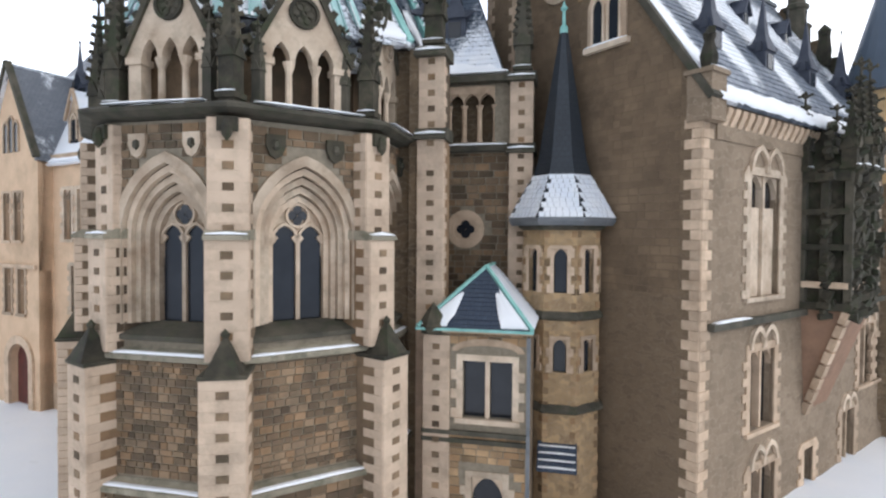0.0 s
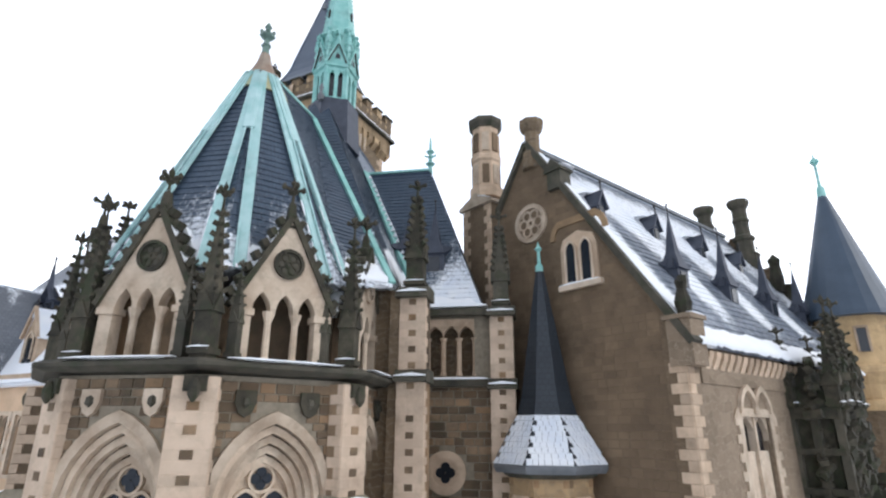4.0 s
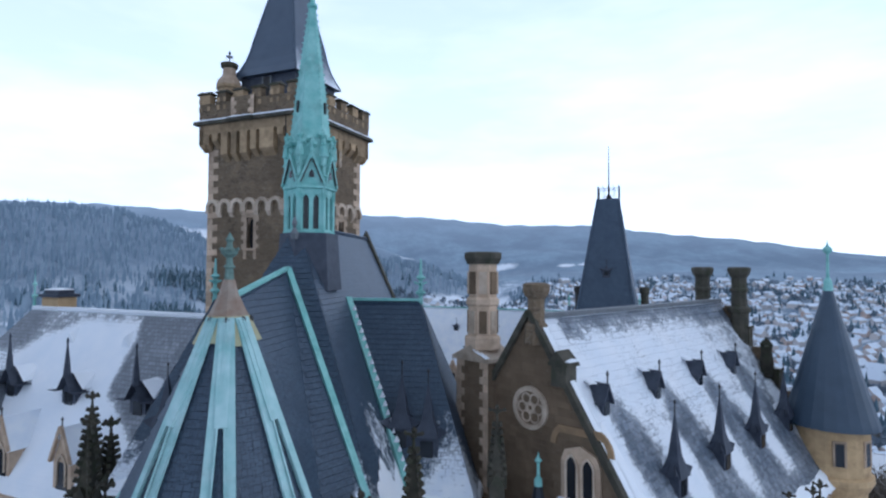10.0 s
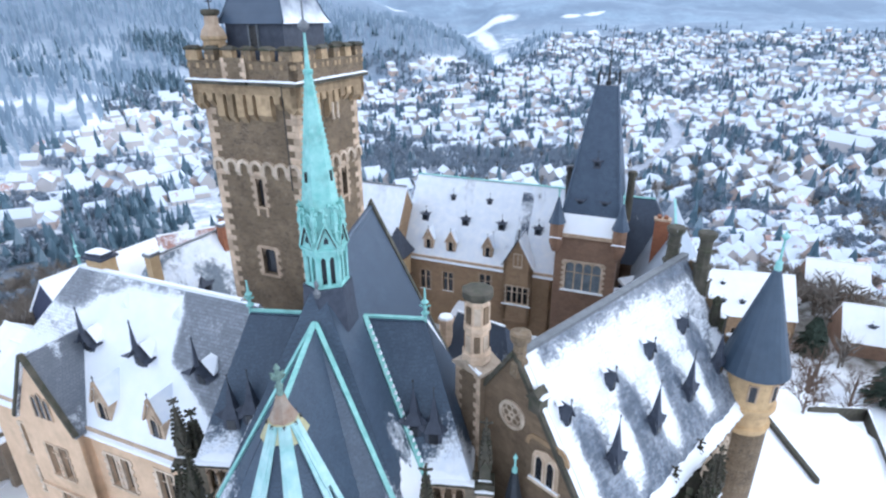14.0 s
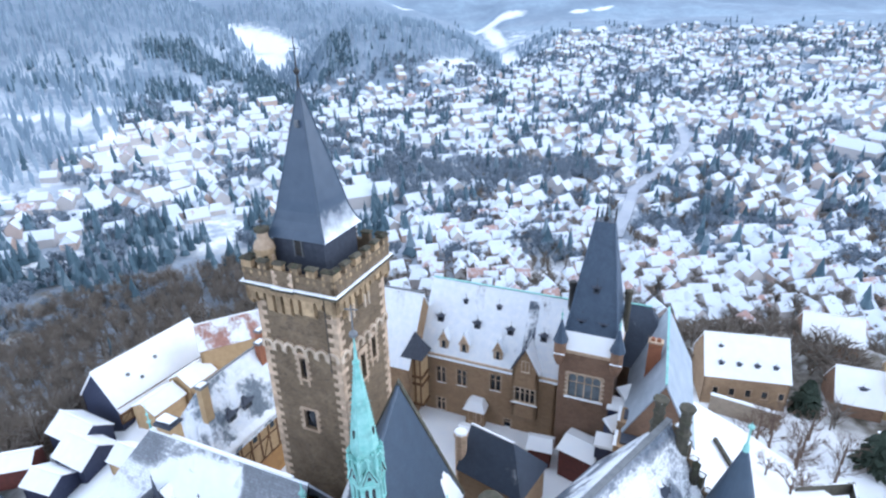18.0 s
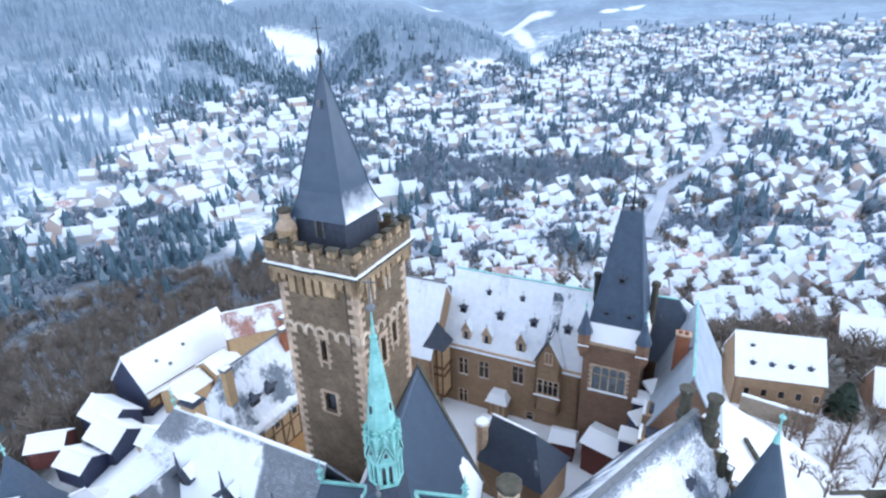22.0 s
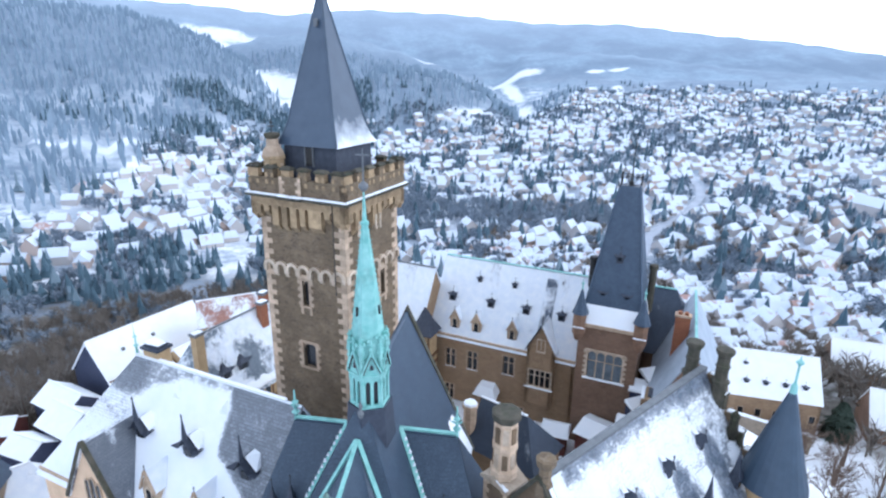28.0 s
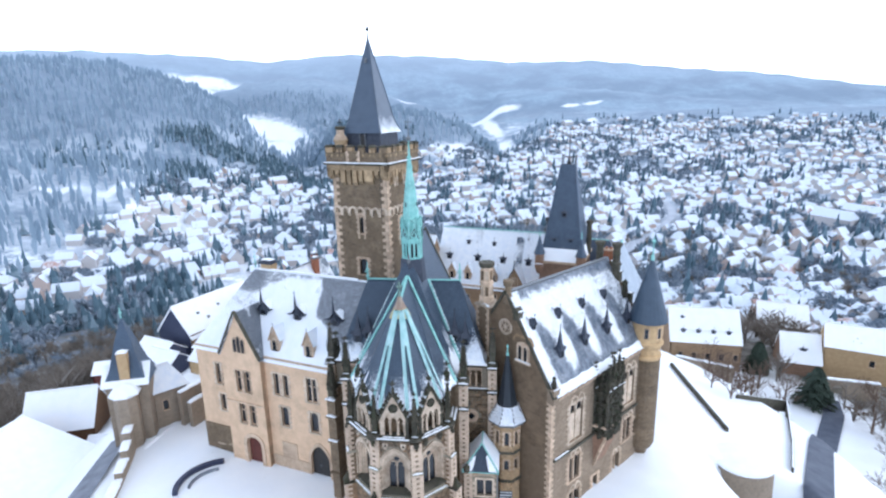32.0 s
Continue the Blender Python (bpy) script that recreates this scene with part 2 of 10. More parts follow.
def hall_snow(k, x, y, z):
    f = k.math("ADD", k.math("MULTIPLY", k.ramp(z, 18.6, 21.2), 0.85), 0.06)
    for d in (1.1, 5.4, 9.9, 14.2):
        f = k.math("SUBTRACT", f, k.math("MULTIPLY", spot(k, x, z, d + 0.9, 20.3, 1.15, 1.9), 1.5))
    for d in (3.1, 7.5, 11.95, 16.3):
        f = k.math("ADD", f, k.math("MULTIPLY", spot(k, x, z, d + 1.35, 18.5, 1.25, 2.2), 1.6))
    f = k.math("SUBTRACT", f, k.math("MULTIPLY", k.ramp(z, 23.6, 24.6), 0.75))
    f = k.math("SUBTRACT", f, k.math("MULTIPLY", k.math("MULTIPLY", k.ramp(x, 11.5, 16.0), k.ramp(z, 19.5, 21.5)), 0.42))
    edge = k.ramp(x, 1.5, 0.7)
    return k.math("MAXIMUM", f, k.math("MULTIPLY", edge, 1.2))


def west_snow(k, x, y, z):
    f = k.math("SUBTRACT", 1.5, k.math("MULTIPLY", k.math("MULTIPLY", k.ramp(x, 16.1, 16.9), k.ramp(k.math("ADD", y, k.math("MULTIPLY", x, 0.37)), 8.85, 9.45)), 1.7))
    high = k.math("ADD", y, k.math("MULTIPLY", k.ramp(x, 11.5, 8.0), 0.9))
    f = k.math("SUBTRACT", f, k.math("MULTIPLY", k.ramp(high, 4.75, 5.4), 1.05))
    return k.math("SUBTRACT", f, k.math("MULTIPLY", k.math("MULTIPLY", k.ramp(y, 1.0, 3.0), k.ramp(x, 8.4, 7.0)), 0.85))


def plain(name, a, b, scale=3.0, rough=0.8, metal=0.0, grain=0.2, dirt=0.0):
    k = Nodes(name)
    c = k.mix(k.ramp(k.noise(scale, 6, 0.6), 0.3, 0.7), rgb(*a), rgb(*b))
    if dirt:
        c = k.mix(k.math("MULTIPLY", k.ramp(k.noise(scale * 0.3, 7, 0.7), 0.5, 0.68), dirt), c, rgb(a[0] * 0.3, a[1] * 0.3, a[2] * 0.28))
    k.bump(k.noise(scale * 7, 5, 0.65), grain, 0.015)
    return k.done(c, rough, metal)


def tinted(name, tones, rough=0.85):
    """One shade out of three for each separate piece of a joined mesh."""
    k = Nodes(name)
    r = k.n("NewGeometry").outputs["Random Per Island"]
    c = k.mix(k.ramp(r, 0.2, 0.5), rgb(*tones[0]), rgb(*tones[1]))
    c = k.mix(k.ramp(r, 0.78, 0.86), c, rgb(*tones[2]))
    c = k.mix(k.math("MULTIPLY", k.noise(0.4, 5, 0.7), 0.35), c, rgb(*[v * 0.6 for v in tones[0]]))
    return k.done(c, rough)


M = {}
M["sandstone"] = stone("pale_sandstone", (0.60, 0.455, 0.325), (0.38, 0.268, 0.178), 1.4, 0.14, 0.45)
M["sandwhite"] = stone("whitish_sandstone", (0.67, 0.55, 0.42), (0.37, 0.265, 0.18), 1.1, 0.2)
M["mossy"] = stone("blackened_mossy_stone", (0.075, 0.064, 0.043), (0.011, 0.012, 0.008), 2.6, 0.7, 0.7)
M["ledge"] = stone("weathered_ledge_stone", (0.10, 0.088, 0.064), (0.034, 0.034, 0.026), 1.6, 0.5)
M["rubble"] = stone("brown_rubble_stone", (0.225, 0.153, 0.092), (0.088, 0.064, 0.043), 1.1, 0.22, 0.95, 0.36)
M["ochrerubble"] = stone("ochre_brown_rubble", (0.40, 0.265, 0.145), (0.19, 0.128, 0.075), 1.1, 0.12, 1.0, 0.5)
M["gablestone"] = stone("brown_gable_stone", (0.20, 0.138, 0.083), (0.105, 0.073, 0.046), 0.55, 0.05, 0.25)
M["mortar"] = plain("lime_mortar", (0.30, 0.255, 0.19), (0.19, 0.16, 0.115), 5.0, 0.95, 0, 0.5)
M["wallstone"] = masonry("brown_quarry_wall", [(0.20, 0.142, 0.086), (0.11, 0.08, 0.052), (0.30, 0.215, 0.13)], (0.24, 0.19, 0.135), 0.48, 0.24, 0.02, 0.7)
M["gablewall"] = masonry("dark_brown_render_wall", [(0.175, 0.122, 0.075), (0.135, 0.094, 0.059), (0.215, 0.152, 0.092)], (0.19, 0.14, 0.092), 0.36, 0.2, 0.016, 0.4)
M["hallfront"] = masonry("ochre_sandstone_front", [(0.285, 0.212, 0.145), (0.205, 0.15, 0.10), (0.37, 0.285, 0.20)], (0.33, 0.26, 0.185), 0.6, 0.3, 0.014, 0.5)
M["plaster"] = plain("ochre_plaster", (0.74, 0.53, 0.355), (0.60, 0.42, 0.27), 0.9, 0.93, 0, 0.15, 0.35)
M["corbelstone"] = stone("brown_corbel_stone", (0.45, 0.32, 0.185), (0.24, 0.165, 0.092), 1.8, 0.2, 0.55)
M["slate"] = slate("dark_slate", 0.43, 0.6, (0.05, 0.076, 0.114), 0.22, -0.052)
M["slate_foot"] = slate("dark_slate_with_snow_at_its_foot", 0.44, 0.8, (0.05, 0.076, 0.114), 0.22, -0.085)
M["slate_bare"] = slate("bare_dark_slate", 0.36, 0.5, (0.048, 0.066, 0.10))
M["slate_snow"] = slate("slate_under_patchy_snow", 0.585, 0.7, (0.075, 0.098, 0.14), 0.22, 0.022)
M["hall_roof"] = snow_roof("hall_slates_under_snow", (0.085, 0.11, 0.15), hall_snow, 0.3)
M["west_roof"] = snow_roof("west_wing_slates_under_snow", (0.17, 0.185, 0.21), west_snow)
M["slate_grey"] = slate("grey_dusted_slate", 0.44, 0.6, (0.15, 0.165, 0.19))
M["slate_white"] = slate("slate_under_deep_snow", 0.78, 0.25)
M["slate_spire"] = slate("blue_slate_spire", 0.14, 0.3, (0.058, 0.088, 0.135), 0.28)
M["slate_smooth"] = plain("smooth_blue_roofing", (0.040, 0.064, 0.096), (0.058, 0.086, 0.126), 0.8, 0.4, 0, 0.12, 0.2)
k = Nodes("spire_slate")
sz = k.n("SeparateXYZ", Vector=k.co.outputs["Object"]).outputs["Z"]
sn = k.n("SeparateXYZ", Vector=k.co.outputs["Normal"]).outputs["X"]
c = k.mix(k.ramp(k.noise(0.8, 6, 0.6), 0.3, 0.7), rgb(0.046, 0.070, 0.108), rgb(0.064, 0.092, 0.135))
# runs to white towards the foot on the +X side, broken by noise
pale_foot = k.math("ADD", k.math("MULTIPLY", k.ramp(sz, 44.2, 40.9), 0.75), k.math("MULTIPLY", k.noise(0.9, 5, 0.6), 0.55))
pale_foot = k.math("MULTIPLY", k.ramp(pale_foot, 0.62, 1.12), k.ramp(sn, 0.3, 0.6))
k.bump(k.noise(6.0, 5), 0.12, 0.015)
M["spire_slate"] = k.done(k.mix(pale_foot, c, rgb(0.84, 0.87, 0.91)), k.math("ADD", 0.34, k.math("MULTIPLY", pale_foot, 0.4)))
M["ochrestone"] = stone("ochre_turret_stone", (0.64, 0.445, 0.235), (0.42, 0.28, 0.145), 1.6, 0.12, 0.4)
M["ochreblocks"] = masonry("ochre_turret_blocks", [(0.50, 0.335, 0.175), (0.25, 0.17, 0.10), (0.58, 0.42, 0.24)], (0.34, 0.25, 0.16), 0.34, 0.2, 0.014, 0.55)
M["pierstone"] = stone("pale_pier_stone", (0.63, 0.49, 0.365), (0.45, 0.335, 0.24), 0.9, 0.16, 0.16)
M["mossledge"] = stone("lichen_grey_ledge", (0.34, 0.30, 0.225), (0.16, 0.15, 0.105), 1.3, 0.45)
M["slate_far"] = slate("slate_under_snow_far", 0.75, 0.5)
M["slate_thin"] = slate("slate_under_thin_snow", 0.575, 0.8, (0.15, 0.185, 0.225))
M["slate_pale"] = plain("smooth_slate_dusted_with_snow", (0.30, 0.35, 0.41), (0.42, 0.47, 0.53), 0.5, 0.7, 0, 0.2, 0.15)
M["copper"] = plain("verdigris_copper", (0.19, 0.47, 0.425), (0.35, 0.62, 0.575), 2.2, 0.7, 0.0, 0.3, 0.45)
M["ribcopper"] = plain("greyed_copper_strip", (0.30, 0.53, 0.515), (0.50, 0.68, 0.675), 1.6, 0.7, 0.0, 0.3, 0.3)
M["oldcopper"] = plain("dark_old_copper", (0.09, 0.14, 0.115), (0.20, 0.31, 0.27), 4.0, 0.7, 0.0, 0.3, 0.3)
M["rustcopper"] = plain("stained_copper_cap", (0.24, 0.15, 0.10), (0.36, 0.30, 0.24), 1.9, 0.75, 0.0, 0.3, 0.3)
M["palecopper"] = plain("yellowed_copper_sheet", (0.50, 0.54, 0.36), (0.36, 0.27, 0.12), 1.3, 0.75, 0.0, 0.3, 0.25)
M["lead"] = plain("grey_lead", (0.11, 0.12, 0.13), (0.19, 0.2, 0.21), 2.0, 0.6, 0.1, 0.2)
M["iron"] = plain("dark_iron", (0.03, 0.03, 0.032), (0.06, 0.055, 0.05), 5.0, 0.6, 0.4, 0.2)
M["dormer"] = plain("blue_black_dormer_slate", (0.028, 0.035, 0.055), (0.06, 0.07, 0.095), 2.5, 0.6, 0, 0.3)
M["blackslate"] = slate("black_cone_slate", 0.2, 0.4, (0.02, 0.027, 0.036), 0.2)
M["wood"] = plain("brown_oak", (0.17, 0.085, 0.035), (0.09, 0.045, 0.02), 2.5, 0.7, 0, 0.35)
M["redwood"] = plain("dark_red_boards", (0.14, 0.035, 0.025), (0.08, 0.025, 0.02), 2.0, 0.75, 0, 0.3)
M["terracotta"] = plain("orange_brick_chimney", (0.34, 0.135, 0.065), (0.24, 0.09, 0.05), 3.0, 0.85, 0, 0.4)
M["snow"] = plain("fresh_snow", (0.84, 0.87, 0.91), (0.90, 0.91, 0.92), 0.7, 0.7, 0, 0.35)
M["navy"] = plain("blue_black_slate_hanging", (0.022, 0.028, 0.065), (0.04, 0.05, 0.095), 2.0, 0.6, 0, 0.3)
M["amber"] = plain("amber_limewash", (0.46, 0.26, 0.10), (0.34, 0.19, 0.075), 1.2, 0.92, 0, 0.2, 0.2)
M["redtile"] = slate("red_tiles_under_snow", 0.56, 0.7, (0.34, 0.17, 0.13))
M["infill"] = plain("ochre_infill", (0.50, 0.36, 0.2), (0.40, 0.27, 0.14), 1.5, 0.92, 0, 0.2)
M["wet_road"] = plain("wet_dark_road", (0.045, 0.055, 0.085), (0.10, 0.115, 0.15), 0.5, 0.7, 0, 0.3)
M["path"] = plain("trodden_snow_path", (0.13, 0.14, 0.17), (0.24, 0.26, 0.30), 0.6, 0.9, 0, 0.4)
glass = Nodes("dark_window_glass")
glass.bump(glass.noise(3.0, 3), 0.08, 0.01)
# reflected sky painted into the glass as a pale base colour
M["paleglass"] = plain("sky_lit_glass", (0.15, 0.19, 0.23), (0.26, 0.31, 0.36), 1.2, 0.15, 0, 0.05)
M["glass"] = glass.done(glass.mix(glass.noise(1.2, 4), rgb(0.010, 0.012, 0.016), rgb(0.03, 0.034, 0.042)), 0.12)


# ---------------------------------------------------------------- builders
def part(name, bm, material, parent, label=""):
    """Links a bmesh as one mesh under a thing or a part."""
    me = bpy.data.meshes.new(name)
    bmesh.ops.recalc_face_normals(bm, faces=bm.faces)
    bm.to_mesh(me)
    bm.free()
    me.materials.append(M[material])
    ob = new(name, me)
    ob.parent = parent
    return tagged(ob, label) if label else ob


def thing(name, label, category, m=Matrix(), group="", kind=""):
    ob = tagged(new(name), label, category, group, kind)
    ob.matrix_basis = m
    return ob


def solo(name, bm, material, label, category, m=Matrix(), group="", kind=""):
    """A thing that is one mesh."""
    ob = part(name, bm, material, None)
    ob.matrix_basis = m
    return tagged(ob, label, category, group, kind)


def pydata(name, verts, faces, mats, slots=None, smooth=False):
    me = bpy.data.meshes.new(name)
    me.from_pydata([tuple(v) for v in verts], [], faces)
    for m in mats:
        me.materials.append(M[m])
    if slots is not None:
        me.polygons.foreach_set("material_index", slots)
    if smooth:
        me.polygons.foreach_set("use_smooth", [True] * len(me.polygons))
    me.update()
    return me


def B():
    return bmesh.new()


def box(bm, x0, x1, y0, y1, z0, z1, m=None):
    vs = [bm.verts.new((x, y, z)) for z in (z0, z1) for x, y in ((x0, y0), (x1, y0), (x1, y1), (x0, y1))]
    for f in ((3, 2, 1, 0), (4, 5, 6, 7), (0, 1, 5, 4), (1, 2, 6, 5), (2, 3, 7, 6), (3, 0, 4, 7)):
        bm.faces.new([vs[i] for i in f])
    if m is not None:
        bmesh.ops.transform(bm, matrix=m, verts=vs)
    return vs


def solid(bm, pts, vec):
    """A flat outline pushed along vec."""
    a = [bm.verts.new(p) for p in pts]
    b = [bm.verts.new(Vector(p) + Vector(vec)) for p in pts]
    bm.faces.new(a[::-1])
    bm.faces.new(b)
    for i in range(len(a)):
        j = (i + 1) % len(a)
        bm.faces.new((a[i], a[j], b[j], b[i]))
    return a + b


def hull(bm, pts):
    vs = [bm.verts.new(p) for p in pts]
    bmesh.ops.convex_hull(bm, input=vs)


def lathe(bm, profile, n, cx=0.0, cy=0.0, phase=0.0, cap=True):
    rings = []
    for r, z in profile:
        if r < 1e-4:
            rings.append([bm.verts.new((cx, cy, z))])
        else:
            rings.append([bm.verts.new((cx + r * math.cos(phase + 2 * math.pi * i / n), cy + r * math.sin(phase + 2 * math.pi * i / n), z)) for i in range(n)])
    for a, b in zip(rings, rings[1:]):
        for i in range(n):
            j = (i + 1) % n
            if len(a) == 1 and len(b) == 1:
                continue
            if len(a) == 1:
                bm.faces.new((a[0], b[j], b[i]))
            elif len(b) == 1:
                bm.faces.new((a[i], a[j], b[0]))
            else:
                bm.faces.new((a[i], a[j], b[j], b[i]))
    if cap:
        for ring in (rings[0], rings[-1]):
            if len(ring) > 2:
                bm.faces.new(ring)


def beam(bm, p, q, w, h=None, up=(0, 0, 1)):
    """A bar from p to q, w wide and h high."""
    p, q = Vector(p), Vector(q)
    d = (q - p).normalized()
    side = d.cross(Vector(up))
    side = side.normalized() if side.length > 1e-5 else Vector((1, 0, 0))
    top = side.cross(d).normalized()
    a, b = side * w / 2, top * (h or w) / 2
    vs = [bm.verts.new(e + s * a + t * b) for e in (p, q) for s, t in ((-1, -1), (1, -1), (1, 1), (-1, 1))]
    for f in ((3, 2, 1, 0), (4, 5, 6, 7), (0, 1, 5, 4), (1, 2, 6, 5), (2, 3, 7, 6), (3, 0, 4, 7)):
        bm.faces.new([vs[i] for i in f])


def slab(bm, pts, thick):
    """A sheet of roof: the outline, thickened downwards along its normal."""
    p = [Vector(v) for v in pts]
    nrm = (p[1] - p[0]).cross(p[2] - p[0]).normalized()
    if nrm.z < 0:
        nrm = -nrm
    solid(bm, p, -nrm * thick)


def wall(bm, w, z0, z1, t, holes=(), x0=0.0, y=0.0):
    """A wall in the plane of x and z, its face at y looking to -y, with openings (x0, x1, z0, z1) through it."""
    xs = sorted({x0, x0 + w, *[h[0] for h in holes], *[h[1] for h in holes]})
    zs = sorted({z0, z1, *[h[2] for h in holes], *[h[3] for h in holes]})
    full = {}
    for i in range(len(xs) - 1):
        for j in range(len(zs) - 1):
            cx, cz = (xs[i] + xs[i + 1]) / 2, (zs[j] + zs[j + 1]) / 2
            full[i, j] = not any(h[0] < cx < h[1] and h[2] < cz < h[3] for h in holes)
    for (i, j), is_full in full.items():
        if not is_full:
            continue
        a, b, c, d = xs[i], xs[i + 1], zs[j], zs[j + 1]
        quads = [((a, y, c), (b, y, c), (b, y, d), (a, y, d)), ((a, y + t, c), (a, y + t, d), (b, y + t, d), (b, y + t, c))]
        if not full.get((i - 1, j)):
            quads.append(((a, y, c), (a, y, d), (a, y + t, d), (a, y + t, c)))
        if not full.get((i + 1, j)):
            quads.append(((b, y, c), (b, y + t, c), (b, y + t, d), (b, y, d)))
        if not full.get((i, j - 1)):
            quads.append(((a, y, c), (a, y + t, c), (b, y + t, c), (b, y, c)))
        if not full.get((i, j + 1)):
            quads.append(((a, y, d), (b, y, d), (b, y + t, d), (a, y + t, d)))
        for q in quads:
            bm.faces.new([bm.verts.new(v) for v in q])


def tf(bm, m):
    bmesh.ops.transform(bm, matrix=m, verts=bm.verts)
    return bm


def arc(w, rise, n=6, pointed=True):
    """The upper outline of an arch from (w/2, 0) over the crown to (-w/2, 0)."""
    out = []
    if pointed:
        r = (w * w / 4 + rise * rise) / w
        a = math.asin(min(1.0, rise / r))
        for i in range(n + 1):
            out.append((w / 2 - r + r * math.cos(a * i / n), r * math.sin(a * i / n)))
        out += [(-x, z) for x, z in out[-2::-1]]
    else:
        for i in range(2 * n + 1):
            a = math.pi * i / (2 * n)
            out.append((w / 2 * math.cos(a), rise * math.sin(a)))
    return out


def arch_ring(bm, w, rise, band, y0, y1, z, x=0.0, pointed=True, foot=0.0):
    """An arch-shaped band of stone round an opening w wide, with straight legs of length foot."""
    a, b = arc(w, rise, 7, pointed), arc(w + 2 * band, rise + band * (1.25 if pointed else 1.0), 7, pointed)
    if foot:
        a, b = [(w / 2, -foot)] + a + [(-w / 2, -foot)], [(w / 2 + band, -foot)] + b + [(-w / 2 - band, -foot)]
    rows = []
    for (ax, az), (bx, bz) in zip(a, b):
        rows.append([bm.verts.new(v) for v in ((x + ax, y0, z + az), (x + bx, y0, z + bz), (x + bx, y1, z + bz), (x + ax, y1, z + az))])
    for p, q in zip(rows, rows[1:]):
        for i in range(4):
            j = (i + 1) % 4
            bm.faces.new((p[i], p[j], q[j], q[i]))
    bm.faces.new(rows[0])
    bm.faces.new(rows[-1])


def spandrel(bm, w, rise, y0, y1, z, x=0.0, pointed=True):
    """Fills the two corners of a square opening above its arch."""
    top = rise + 0.001
    for side in (1, -1):
        half = [(px, pz) for px, pz in arc(w, rise, 7, pointed) if px * side >= -1e-6]
        half = half if side == 1 else half[::-1]
        pts = half + [(0, top), (side * w / 2, top)]
        keep = [pts[0]]
        for p in pts[1:]:
            if abs(p[0] - keep[-1][0]) + abs(p[1] - keep[-1][1]) > 0.003:
                keep.append(p)
        solid(bm, [(x + px, y0, z + pz) for px, pz in keep], (0, y1 - y0, 0))


def place(x=0.0, y=0.0, z=0.0, rz=0.0):
    return pose(x, y, z, 0, 0, rz)


def window(parent, m, w, h, lights=1, head="flat", deep=0.3, band=0.16, trim="sandstone", jagged=True, cross=False, sill=True, label="", hood=False):
    """A window in an opening of a wall, face at y = 0 looking to -y: surround, sill, mullions and panes. m puts it there; z = 0 is the sill."""
    rise = {"flat": 0.0, "point": w * 0.75 / max(1, lights) ** 0.3, "round": w / 2}[head]
    if lights > 1 and head != "flat":
        rise = w / lights * 0.7
    win = part("window", tf(ring_frame(w, h, band, jagged), m), trim, parent, label)
    if sill:
        bm = B()
        box(bm, -w / 2 - band * 1.2, w / 2 + band * 1.2, -0.14, deep * 0.6, -0.16, -0.002)
        part("sill", tf(bm, m), trim, win)
    if hood:
        bm = B()
        box(bm, -w / 2 - band * 1.3, w / 2 + band * 1.3, -0.16, 0.02, h + band + 0.004, h + band + 0.2)
        part("hood_mould", tf(bm, m), trim, win)
    lw = w / lights
    for i in range(lights):
        x = -w / 2 + lw * (i + 0.5)
        if head != "flat":
            bm = B()
            r = rise if lights == 1 else lw * 0.7
            spandrel(bm, lw, r, deep * 0.25, deep * 0.75, h - r, x, head == "point")
            part("arch_head", tf(bm, m), trim, win)
        bm = B()
        box(bm, x - lw / 2 + 0.03, x + lw / 2 - 0.03, deep * 0.8, deep * 0.8 + 0.03, 0, h)
        part("pane", tf(bm, m), "glass", win)
        if i:
            bm = B()
            box(bm, x - lw / 2 - 0.07, x - lw / 2 + 0.07, deep * 0.1, deep * 0.85, 0, h)
            part("mullion", tf(bm, m), trim, win)
    if cross:
        bm = B()
        box(bm, -w / 2, w / 2, deep * 0.45, deep * 0.8, h * 0.62, h * 0.62 + 0.07)
        part("transom", tf(bm, m), trim, win)
    return win


def ring_frame(w, h, band, jagged):
    """A stone surround, its outer edge toothed like alternate long and short blocks."""
    bm = B()
    n = max(3, int(round(h / 0.3)))
    outer = []
    for i in range(n):
        wide = band * (1.9 if jagged and i % 2 == 0 else 1.0)
        outer += [(w / 2 + wide, h * i / n), (w / 2 + wide, h * (i + 1) / n)]
    outer += [(w / 2 + band, h + band)]
    keep = [outer[0]]
    for p in outer[1:]:
        if abs(p[0] - keep[-1][0]) + abs(p[1] - keep[-1][1]) > 1e-4:
            keep.append(p)
    pts = [(-w / 2, 0), (-w / 2, h), (w / 2, h), (w / 2, 0)] + keep + [(-x, z) for x, z in keep[::-1]]
    solid(bm, [(x, -0.055, z) for x, z in pts], (0, 0.17, 0))
    return bm


